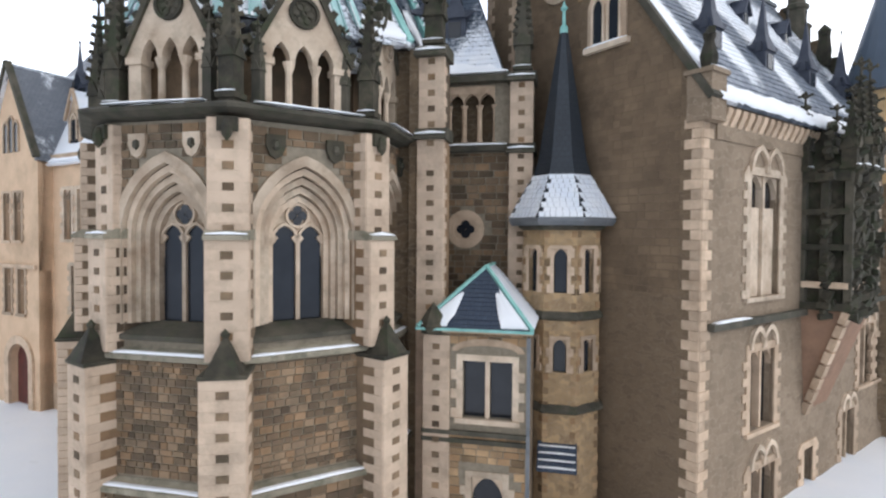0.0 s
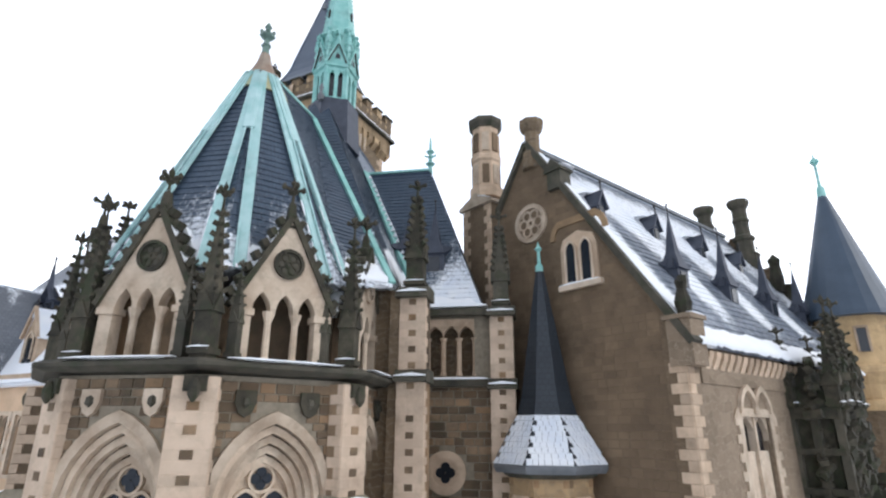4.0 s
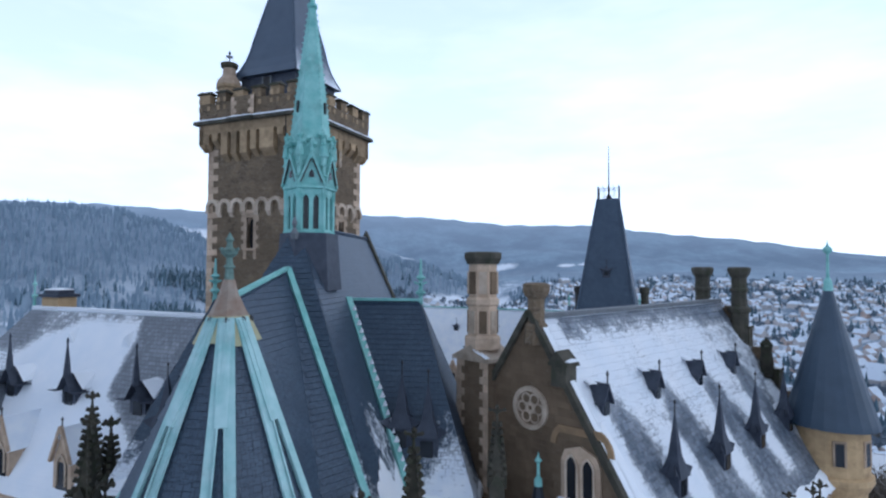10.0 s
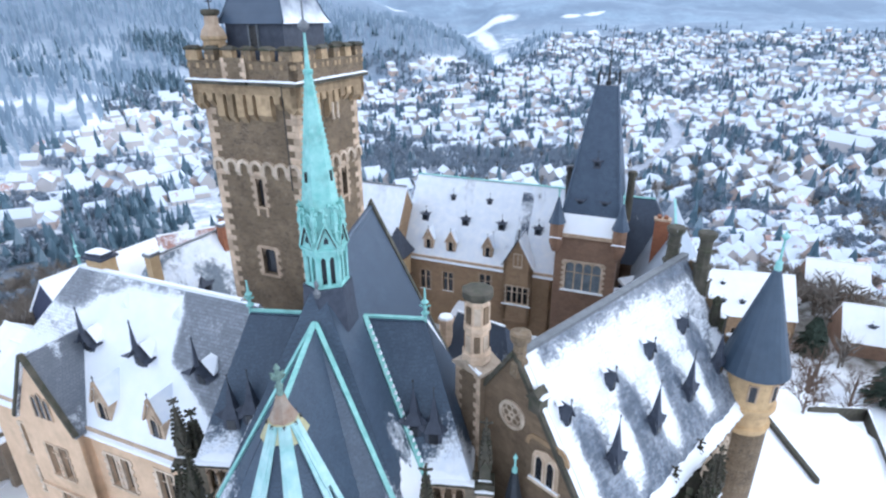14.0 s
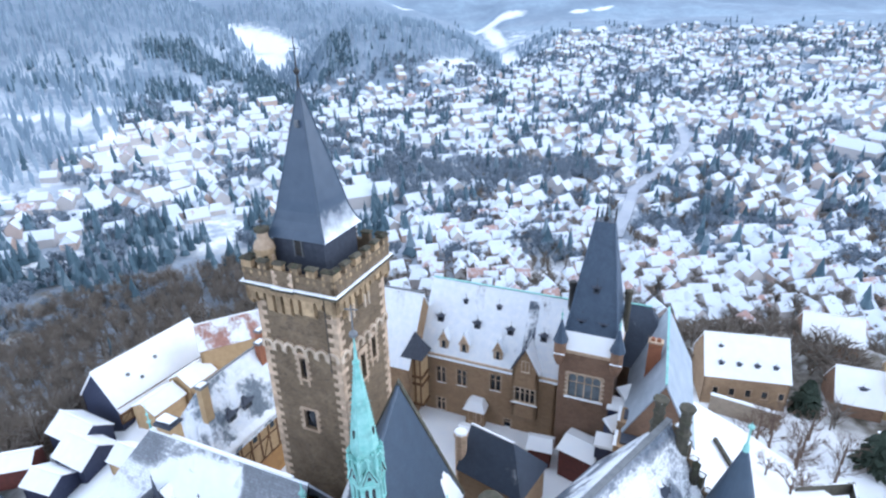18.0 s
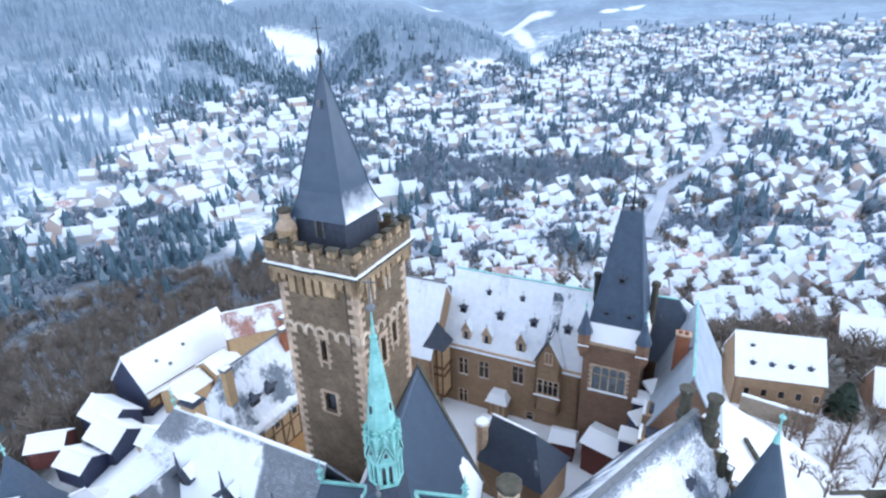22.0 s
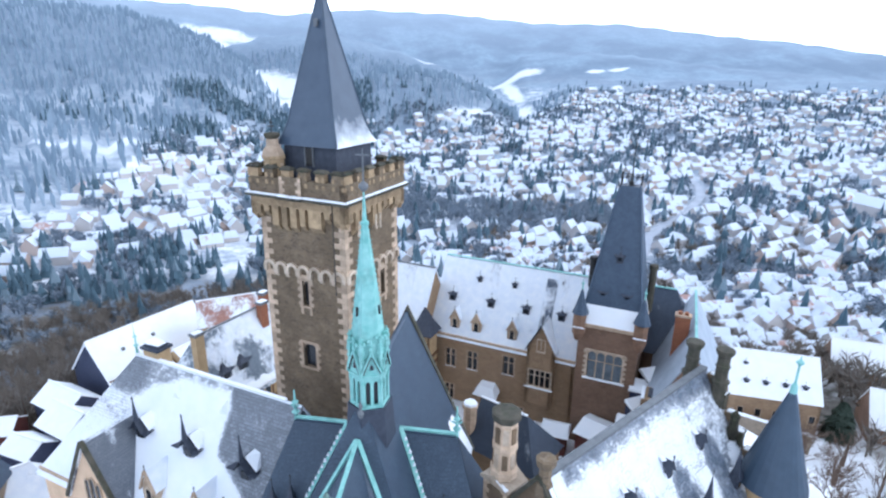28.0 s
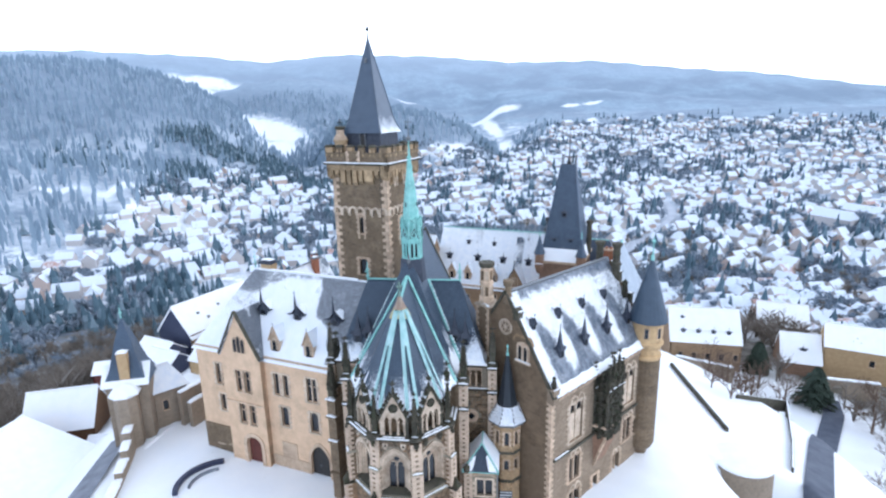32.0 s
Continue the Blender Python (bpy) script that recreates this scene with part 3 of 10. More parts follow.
def stones(parent, name, cells, material, shared, limit=300, proud=0.03, joined=""):
    """Wall stones as pieces of their own on one mesh, the rest joined. cells: (pose of the face, x0, x1, z0, z1)."""
    rest = ([], [])
    for k, (m, x0, x1, z0, z1) in enumerate(cells):
        if k < limit:
            ob = new(name, shared)
            ob.parent = parent
            ob.matrix_basis = m @ pose((x0 + x1) / 2, 0, (z0 + z1) / 2) @ Matrix.Diagonal(((x1 - x0), 1, (z1 - z0), 1))
        else:
            base = len(rest[0])
            d = proud * (0.5 + 0.7 * random.random())
            e = 0.015
            for y, c in ((0.01, 0.0), (-d, e)):
                for x, z in ((x0 + c, z0 + c), (x1 - c, z0 + c), (x1 - c, z1 - c), (x0 + c, z1 - c)):
                    rest[0].append(m @ Vector((x, y, z)))
            for f in ((4, 5, 6, 7), (0, 1, 5, 4), (1, 2, 6, 5), (2, 3, 7, 6), (3, 0, 4, 7)):
                rest[1].append(tuple(base + i for i in f))
    if rest[0]:
        ob = new(joined or "joined_masonry", pydata("joined_masonry", rest[0], rest[1], [material]))
        ob.parent = parent
        tagged(ob, kind="stuff")


def stone_mesh(name, material, proud=0.03, fill=0.485, worn=0.06):
    """One dressed block, a unit wide and high, its arrises worn."""
    bm = B()
    d, e, f, g = proud, worn, fill, fill - 0.25 * worn
    lo = [bm.verts.new((x, 0.012, z)) for x, z in ((-f, -g), (f, -g), (f, g), (-f, g))]
    hi = [bm.verts.new((x, -d, z)) for x, z in ((-f + e * 0.6, -g + e), (f - e * 0.7, -g + e), (f - e * 0.5, g - e), (-f + e * 0.8, g - e))]
    bm.faces.new(hi)
    for i in range(4):
        bm.faces.new((lo[i], lo[(i + 1) % 4], hi[(i + 1) % 4], hi[i]))
    me = bpy.data.meshes.new(name)
    bmesh.ops.recalc_face_normals(bm, faces=bm.faces)
    bm.to_mesh(me)
    bm.free()
    me.materials.append(M[material])
    return me


def courses(m, x0, x1, z0, z1, rng, wide=(0.25, 0.6), high=(0.16, 0.3), skip=None):
    """Rows of stones of uneven size over a face."""
    out, z = [], z0
    while z < z1 - 0.08:
        h = min(rng.uniform(*high), z1 - z)
        x = x0
        while x < x1 - 0.06:
            w = min(rng.uniform(*wide), x1 - x)
            if x1 - x - w < 0.1:
                w = x1 - x
            if not (skip and skip(x + w / 2, z + h / 2)):
                out.append((m, x, x + w, z, z + h))
            x += w
        z += h
    return out


# ---------------------------------------------------------------- ground, hills, town
def lerp_table(table, a):
    return np.interp(a, [t[0] for t in table], [t[1] for t in table])


FAR = [(-180, 0.3), (-120, 1.2), (-70, 3.5), (-36, 4.95), (-30, 5.15), (-21, 4.95), (-15, 4.4), (-8, 5.1), (1, 4.85), (9, 4.1), (17, 4.0), (25, 3.0), (31, 2.4), (40, 0.9), (60, 0.4), (120, 0.2), (180, 0.3)]
LEFT = [(-180, -8), (-90, 0.0), (-60, 2.5), (-38, 3.9), (-33, 4.2), (-28, 3.9), (-23, 2.6), (-19, 0.5), (-17, -1.5), (-14, -4.0), (-10, -8), (180, -8)]
MID = [(-180, -8), (-27, -8), (-23, 0.4), (-19.8, 1.7), (-16, 2.7), (-13, 3.0), (-9.6, 2.75), (-4.3, 1.5), (1.2, -0.3), (4, -1.5), (5.7, -2.4), (7.4, -4.4), (8.6, -8), (180, -8)]
RIGHT = [(-180, -8), (2, -8), (5, -1.0), (8, 1.2), (13, 1.6), (18, 1.3), (24, 0.5), (30, 0.0), (36, -0.6), (48, -2), (70, -8), (180, -8)]
LOW = [(-180, -12), (-80, -3.5), (-45, -3.8), (-36, -4.2), (-30, -4.8), (-26, -5.6), (-22, -7.0), (-18, -9), (180, -12)]
NEAR = [(-180, -12), (-13, -9), (-10.5, -4.0), (-9, -2.2), (-6, -0.6), (-3, -0.5), (0, -0.9), (1.2, -1.2), (4.5, -2.6), (6.5, -4.2), (8.5, -6.8), (10, -9), (12, -12), (180, -12)]


def bump_of(u):
    return np.where(u < 0, np.exp(-(u / 0.55) ** 2), np.exp(-(u / 1.1) ** 2))


def ground_height(x, y):
    x, y = np.asarray(x, float), np.asarray(y, float)
    d = np.sqrt(((x + 8) / 57) ** 2 + ((y - 44) / np.where(y > 44, 50.0, 60.0)) ** 2)
    u = np.clip((d - 1) / 1.75, 0, 1)
    z = 0.7 - 79 * (1.25 * u - 0.25 * u ** 3)
    z = np.where(y < 82, np.minimum(z, 1.7 - 0.335 * (x - 22)), z)
    z = z - 5.5 * np.clip((34 - y) / 2.0, 0, 1) * np.clip((x - 34) / 2.0, 0, 1) * np.clip((46 - x) / 4, 0, 1)
    z = np.minimum(z, 0.5 - 0.5 * (-45 - x))
    shelf = -17.5 - 0.75 * np.maximum(0, np.hypot(x - 77, y - 84) - 30)
    z = np.maximum(z, np.where(d > 1, shelf, -99))
    r = np.hypot(x, y)
    az = np.degrees(np.arctan2(x, y))
    z = z + np.where(r > 600, 7 * np.sin(x / 47 + 2 * np.sin(y / 130)) * np.sin(y / 210) + 4 * np.sin(x / 23 + y / 61), 0) * np.clip((r - 600) / 300, 0, 1)
    z = z + np.where(d > 2.2, 3.0 * np.sin(x / 190.0) * np.cos(y / 160.0), 0)
    # the town climbs gently towards the eastern hills
    z = z + 92 * np.clip((r - 720) / 1350, 0, 1) ** 1.15 * np.clip((az - 6.5) / 6, 0, 1)
    z = z + np.where(r > 700, 4 * np.sin(x / 83 + 1.7 * np.sin(y / 97)) * np.cos(y / 71 - x / 240), 0) * np.clip((r - 700) / 500, 0, 1)
    for table, r0, w in ((FAR, 3300.0, 1500.0), (LEFT, 1500.0, 800.0), (MID, 1900.0, 750.0), (RIGHT, 2500.0, 900.0), (NEAR, 1150.0, 330.0), (LOW, 830.0, 420.0)):
        crest = 44 + r0 * np.tan(np.radians(lerp_table(table, az))) + 3 * np.sin(az * 1.9 + r0) + 1.5 * np.sin(az * 4.3)
        ravine = 1 - 0.035 * (1 + np.sin(az * 2.1 + 1.3 * np.sin(r / 240 + r0)) * np.sin(az * 0.7 + r0)) * np.clip(np.abs(r - r0) / w, 0, 1)
        z = np.maximum(z, -79 + (crest + 79) * bump_of((r - r0) / w) * ravine)
    return z


def town_edge(az):
    """How far the houses reach up the slopes, by bearing."""
    return np.interp(az, [-50, -36, -30, -24, -19, -14, -8, 0, 4, 8, 14, 30, 60], [430, 520, 640, 830, 1000, 1060, 1000, 1020, 1010, 1250, 1750, 1850, 1800])


def make_ground():
    na, radii = 420, np.r_[0.5, np.linspace(8, 110, 34), np.geomspace(116, 4850, 118)]
    az = np.linspace(-math.pi, math.pi, na, endpoint=False)
    rr, aa = np.meshgrid(radii, az, indexing="ij")
    x, y = rr * np.sin(aa), rr * np.cos(aa)
    fade = np.clip(1 - rr / 300, 0, 1)
    x, y = x, y + 40 * fade
    z = ground_height(x, y)
    z += 0.10 * np.sin(x * 0.9 + y * 0.35) * np.cos(y * 0.7)
    verts = np.stack([x, y, z], -1).reshape(-1, 3)
    faces, slots = [], []
    for i in range(len(radii) - 1):
        for j in range(na):
            k = (j + 1) % na
            faces.append((i * na + j, i * na + k, (i + 1) * na + k, (i + 1) * na + j))
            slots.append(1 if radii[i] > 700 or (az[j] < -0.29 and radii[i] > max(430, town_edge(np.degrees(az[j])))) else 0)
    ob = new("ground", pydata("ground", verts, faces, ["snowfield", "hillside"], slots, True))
    tagged(ob, "snow-covered castle hill, valley and wooded hills", "ground", kind="structure")


# snow meadows on the hills: ends of each strip and its half width
CLEARINGS = [((-1060, 2540), (-870, 2560), 75), ((-930, 2480), (-820, 2360), 34), ((-425, 1450), (-345, 1400), 66), ((-345, 1330), (-330, 1260), 44), ((335, 2160), (215, 2120), 44), ((235, 2110), (250, 1800), 25), ((243, 1700), (210, 1340), 27), ((538, 2091), (580, 2100), 16), ((620, 2105), (660, 2114), 17), ((525, 1740), (518, 1660), 14), ((40, 996), (102, 1012), 34), ((90, 985), (145, 880), 30), ((-356, 590), (-352, 640), 9), ((-412, 573), (-390, 592), 9), ((825, 1330), (935, 1386), 13), ((-70, 1847), (-40, 1850), 16)]


def hill_material():
    k = Nodes("wooded_hillside")
    p = k.co.outputs["Object"]
    flat = k.n("Mapping", Vector=p, Scale=(1, 1, 0)).outputs[0]
    across = k.n("SeparateXYZ", Vector=p)
    height = across.outputs["Z"]
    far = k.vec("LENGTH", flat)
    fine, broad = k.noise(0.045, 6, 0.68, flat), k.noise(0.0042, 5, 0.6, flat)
    # wood tones carry the blue-grey of haze in their base colour
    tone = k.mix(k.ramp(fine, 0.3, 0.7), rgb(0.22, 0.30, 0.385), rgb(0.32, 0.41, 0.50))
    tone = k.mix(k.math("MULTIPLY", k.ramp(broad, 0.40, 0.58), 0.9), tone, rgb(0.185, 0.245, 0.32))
    # the wooded spur and nearer slopes darker, as less haze is painted into them
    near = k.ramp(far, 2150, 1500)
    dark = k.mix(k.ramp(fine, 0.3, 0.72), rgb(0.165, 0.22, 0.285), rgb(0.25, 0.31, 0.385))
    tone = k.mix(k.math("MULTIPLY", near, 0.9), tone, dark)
    # snow between the stems on the lower slopes
    low_slope = k.ramp(height, 45, -45)
    west = k.ramp(k.math("ADD", across.outputs["X"], k.math("MULTIPLY", across.outputs["Y"], 0.26)), 90, -120)
    snow_ = k.ramp(k.math("ADD", k.noise(0.011, 6, 0.62, flat), k.math("MULTIPLY", k.noise(0.07, 4, 0.7, flat), 0.35)), 0.56, 0.82)
    amount = k.math("MULTIPLY", low_slope, k.math("ADD", 0.26, k.math("MULTIPLY", west, 0.48)))
    tone = k.mix(k.math("MULTIPLY", snow_, amount), tone, rgb(0.76, 0.81, 0.87))
    # distance haze put into the colour: the heights turn paler and bluer
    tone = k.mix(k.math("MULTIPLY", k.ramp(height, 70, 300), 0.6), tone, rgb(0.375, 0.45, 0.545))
    wander = k.math("ADD", k.math("MULTIPLY", k.noise(0.012, 6, 0.65, flat), 1.3), k.math("MULTIPLY", k.noise(0.07, 5, 0.7, flat), 1.1))
    open_ = 0.0
    for (x0, y0), (x1, y1), half in CLEARINGS:
        dx, dy = x1 - x0, y1 - y0
        length = math.hypot(dx, dy)
        shifted = k.vec("SUBTRACT", p, ((x0 + x1) / 2, (y0 + y1) / 2, 0))
        turned = k.n("Mapping", Vector=shifted, Rotation=(0, 0, -math.atan2(dy, dx))).outputs[0]
        q = k.vec("MULTIPLY", turned, (1 / (length / 2 + half), 1 / half, 0))
        open_ = k.math("MAXIMUM", open_, k.ramp(k.math("ADD", k.vec("LENGTH", q), wander), 2.4, 1.85))
    # gardens and fields of the town
    town = k.math("MULTIPLY", k.ramp(height, -6, -40), k.ramp(k.math("SUBTRACT", across.outputs["X"], k.math("MULTIPLY", across.outputs["Y"], 0.13)), -40, 60))
    town = k.math("MAXIMUM", town, k.ramp(height, -52, -66))
    open_ = k.math("MAXIMUM", open_, k.math("MULTIPLY", town, k.ramp(k.noise(0.028, 6, 0.72, flat), 0.49, 0.60)))
    k.bump(fine, 0.5, 4.0)
    return k.done(k.mix(open_, tone, rgb(0.80, 0.84, 0.895)), 0.95)


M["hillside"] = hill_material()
k = Nodes("snowfield")
base = k.mix(k.ramp(k.noise(0.15, 6, 0.6), 0.35, 0.7), rgb(0.83, 0.86, 0.90), rgb(0.90, 0.91, 0.92))
grass = k.ramp(k.noise(0.9, 8, 0.7), 0.66, 0.76)
sepz = k.n("SeparateXYZ", Vector=k.co.outputs["Object"]).outputs["Z"]
slope = k.math("MULTIPLY", k.math("MULTIPLY", k.ramp(sepz, -3, -12), k.ramp(sepz, -80, -60)), k.ramp(k.vec("LENGTH", k.co.outputs["Object"]), 380, 300))
there = k.vec("MULTIPLY", k.vec("SUBTRACT", k.co.outputs["Object"], (-135, 190, 0)), (1 / 165, 1 / 135, 0))
grove = k.ramp(k.math("ADD", k.vec("LENGTH", there), k.math("MULTIPLY", k.noise(0.03, 5, 0.6), 0.5)), 1.32, 1.16)
shelf_ = k.vec("MULTIPLY", k.vec("SUBTRACT", k.co.outputs["Object"], (56, 58, 0)), (1 / 27, 1 / 36, 0))
slope = k.math("MULTIPLY", slope, k.ramp(k.math("ADD", k.vec("LENGTH", shelf_), k.math("MULTIPLY", k.noise(0.09, 5, 0.6), 0.6)), 1.2, 1.4))
slope = k.math("MAXIMUM", slope, k.math("MULTIPLY", grove, k.ramp(sepz, -3, -10)))
leaf = k.mix(k.ramp(k.noise(0.35, 7, 0.7), 0.4, 0.6), rgb(0.085, 0.075, 0.055), rgb(0.23, 0.21, 0.185))
base = k.mix(k.math("MULTIPLY", slope, k.ramp(k.noise(0.06, 6, 0.65), 0.30, 0.50)), base, leaf)
base = k.mix(k.math("MULTIPLY", grass, 0.35), base, rgb(0.22, 0.2, 0.16))
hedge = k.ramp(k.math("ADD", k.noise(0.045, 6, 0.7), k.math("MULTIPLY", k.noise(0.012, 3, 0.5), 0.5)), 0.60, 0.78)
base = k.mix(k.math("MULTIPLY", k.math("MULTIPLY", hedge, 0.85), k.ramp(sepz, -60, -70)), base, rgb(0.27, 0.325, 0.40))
k.bump(k.noise(0.8, 7, 0.6), 0.5, 0.08)
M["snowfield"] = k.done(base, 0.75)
make_ground()

# bare town and hill trees: distance haze painted in as pale blue-grey tones
TREE_TONES = {"conifer": [(0.065, 0.115, 0.15), (0.105, 0.17, 0.215), (0.22, 0.29, 0.34)], "bare": [(0.185, 0.155, 0.125), (0.225, 0.192, 0.16), (0.30, 0.275, 0.25)], "hazed": [(0.18, 0.225, 0.28), (0.25, 0.305, 0.37), (0.40, 0.45, 0.515)], "hillwood": [(0.225, 0.305, 0.385), (0.285, 0.37, 0.455), (0.375, 0.46, 0.545)]}
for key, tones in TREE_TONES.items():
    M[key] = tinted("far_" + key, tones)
M["town_wall"] = tinted("town_house_walls", [(0.64, 0.59, 0.56), (0.50, 0.48, 0.48), (0.56, 0.42, 0.35)])
for key, bare, share in (("town_roof", (0.30, 0.33, 0.38), 0.68), ("town_roof_red", (0.46, 0.30, 0.26), 0.52)):
    k = Nodes(key + "_under_snow")
    r = k.n("NewGeometry").outputs["Random Per Island"]
    patch = k.math("ADD", k.noise(0.22, 5, 0.7), k.math("MULTIPLY", k.math("SUBTRACT", r, 0.5), 0.22))
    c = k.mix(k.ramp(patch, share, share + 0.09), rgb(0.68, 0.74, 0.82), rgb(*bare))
    M[key] = k.done(c, 0.85)


def park(x, y):
    return 0.7 * noise.noise(Vector((x / 44, y / 44, 7.0))) + 0.45 * noise.noise(Vector((x / 150, y / 150, 2.0)))


ROAD = [(118, 322), (154, 395), (162, 415), (186, 444), (227, 495), (268, 559), (290, 615), (300, 660)]


def on_road(x, y, half):
    return 300 < y < 660 and abs(x - np.interp(y, [q[1] for q in ROAD], [q[0] for q in ROAD])) < half


def in_band(x, y):
    """The wooded strip beside the railway."""
    return -45 < x < 150 and 432 + 0.05 * x < y < 520 - 0.1 * abs(x - 50)


def make_town():
    rng = np.random.default_rng(5)
    verts, faces, slots = [], [], []
    grid = {}
    count = tries = 0
    while count < 2500 and tries < 90000:
        tries += 1
        az = rng.uniform(-50, 62)
        r = (232 if az > 6 else 255) + 1600 * rng.random() ** 1.2
        if r > town_edge(az) * rng.uniform(0.86, 1.0) or r < 400 and az < -6 or r < 250 and az > 30:
            continue
        if r > 520 and rng.random() < 0.5:
            continue
        if rng.random() < 0.35 + 0.5 * (r - 400) / 1500 and noise.noise(Vector((az / 7, r / 130, 2.0))) < 0.0:
            continue
        x, y = r * math.sin(radians(az)), r * math.cos(radians(az))
        if park(x, y) > 0.2 or in_band(x, y) or on_road(x, y, 13) or abs(r - 415) < 9 and -3 < az < 18:
            continue
        z = float(ground_height(x, y))
        if z > (8 if az > 7 else -22 if az > -14 else -40):
            continue
        dense = r < 390 and az > -2
        L, W, H = rng.uniform(9, 17), rng.uniform(8, 11.5), rng.uniform(3.2, 6.4)
        if rng.random() < 0.05 and not dense:
            L, W, H = rng.uniform(24, 44), rng.uniform(11, 15), rng.uniform(6, 10)
        if dense:
            L, W, H = L * 0.68, W * 0.74, H * 0.95
        cell = (int(x // 15), int(y // 15))
        gap = 0.42 if dense else 0.62
        if any((x - a) ** 2 + (y - b) ** 2 < (gap * (L + c)) ** 2 for i in (-2, -1, 0, 1, 2) for j in (-2, -1, 0, 1, 2) for a, b, c in grid.get((cell[0] + i, cell[1] + j), ())):
            continue
        grid.setdefault(cell, []).append((x, y, L))
        count += 1
        R = W * rng.uniform(0.36, 0.58)
        hip = rng.choice([0.0, 0.0, 0.0, W * 0.42])
        turn = 0.3 + 0.9 * noise.noise(Vector((x / 140, y / 140, 0.4)))
        if dense:
            turn = 0.1 + 0.25 * noise.noise(Vector((x / 60, y / 60, 0.4)))
        a = turn + rng.choice([0.0, 0.0, math.pi / 2]) + rng.normal(0, 0.05)
        ca, sa = math.cos(a), math.sin(a)
        red = 2 if rng.random() < (0.30 if dense else 0.05) else 1

        def put(points, faces_):
            b = len(verts)
            for px, py, pz in points:
                verts.append((x + (px * ca - py * sa) / 2, y + (px * sa + py * ca) / 2, z + pz))
            for f, s in faces_:
                faces.append(tuple(b + i for i in f))
                slots.append(s)

        put(((-L, -W, -4), (L, -W, -4), (L, W, -4), (-L, W, -4), (-L, -W, H), (L, -W, H), (L, W, H), (-L, W, H), (-L + hip, 0, H + R), (L - hip, 0, H + R)),
            (((0, 1, 5, 4), 0), ((2, 3, 7, 6), 0), ((1, 2, 6, 5), 0), ((3, 0, 4, 7), 0), ((5, 6, 9), red if hip else 0), ((7, 4, 8), red if hip else 0)))
        # the roof reaches over the walls
        o, drop = 0.9, 0.9 * R / W
        put(((-L - o, -W - o, H - drop), (L + o, -W - o, H - drop), (L + o - hip, 0, H + R + 0.15), (-L - o + hip, 0, H + R + 0.15), (L + o, W + o, H - drop), (-L - o, W + o, H - drop)),
            (((0, 1, 2, 3), red), ((4, 5, 3, 2), red)))
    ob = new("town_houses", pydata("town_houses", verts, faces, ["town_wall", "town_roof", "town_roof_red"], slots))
    tagged(ob, "snow-roofed houses of the town in the valley", "town", kind="stuff")


def tree_cloud(name, spots, kind, label, shape, boughs=9, thick=1.0):
    """Many far trees as one joined mesh. spots: x, y, z, height, width."""
    rng = np.random.default_rng(len(name))
    verts, faces = [], []
    for x, y, z, h, w in spots:
        if shape == "cone":
            n, tiers = 7, 3
            for t in range(tiers):
                b = len(verts)
                z0, z1, rr = z + h * (0.06 + 0.25 * t), z + h * (0.52 + 0.25 * t), w / 2 * (1 - 0.27 * t)
                ph = rng.random() * 6
                for i in range(n):
                    q = rr * rng.uniform(0.6, 1.2)
                    verts.append((x + q * math.cos(ph + 6.283 * i / n), y + q * math.sin(ph + 6.283 * i / n), z0 + rng.uniform(-0.04, 0.04) * h))
                verts.append((x, y, z1))
                for i in range(n):
                    faces.append((b + i, b + (i + 1) % n, b + n))
        else:
            # a stem and a fan of thin boughs, each with two twigs
            for t in range(boughs):
                a, lean_ = rng.uniform(0, 6.283), rng.random() ** 0.7
                ca, sa = math.cos(a), math.sin(a)
                z0 = z + h * rng.uniform(0.1, 0.45)
                tip = (x + ca * lean_ * w / 2, y + sa * lean_ * w / 2, z + h * (1.0 - 0.45 * lean_ * rng.uniform(0.5, 1.2)))
                wd = w * 0.028 * thick
                b = len(verts)
                verts += [(x - sa * wd, y + ca * wd, z0), (x + sa * wd, y - ca * wd, z0), tip]
                faces.append((b, b + 1, b + 2))
                for e in (-1, 1):
                    f = rng.uniform(0.35, 0.7)
                    px, py, pz = x + (tip[0] - x) * f, y + (tip[1] - y) * f, z0 + (tip[2] - z0) * f
                    q = w * 0.2 * e
                    b = len(verts)
                    verts += [(px, py, pz - wd), (px, py, pz + wd * 1.6), (px - sa * q + ca * w * 0.12, py + ca * q + sa * w * 0.12, pz + h * 0.16)]
                    faces.append((b, b + 1, b + 2))
    ob = new(name, pydata(name, verts, faces, [kind]))
    tagged(ob, label, "trees", kind="stuff")


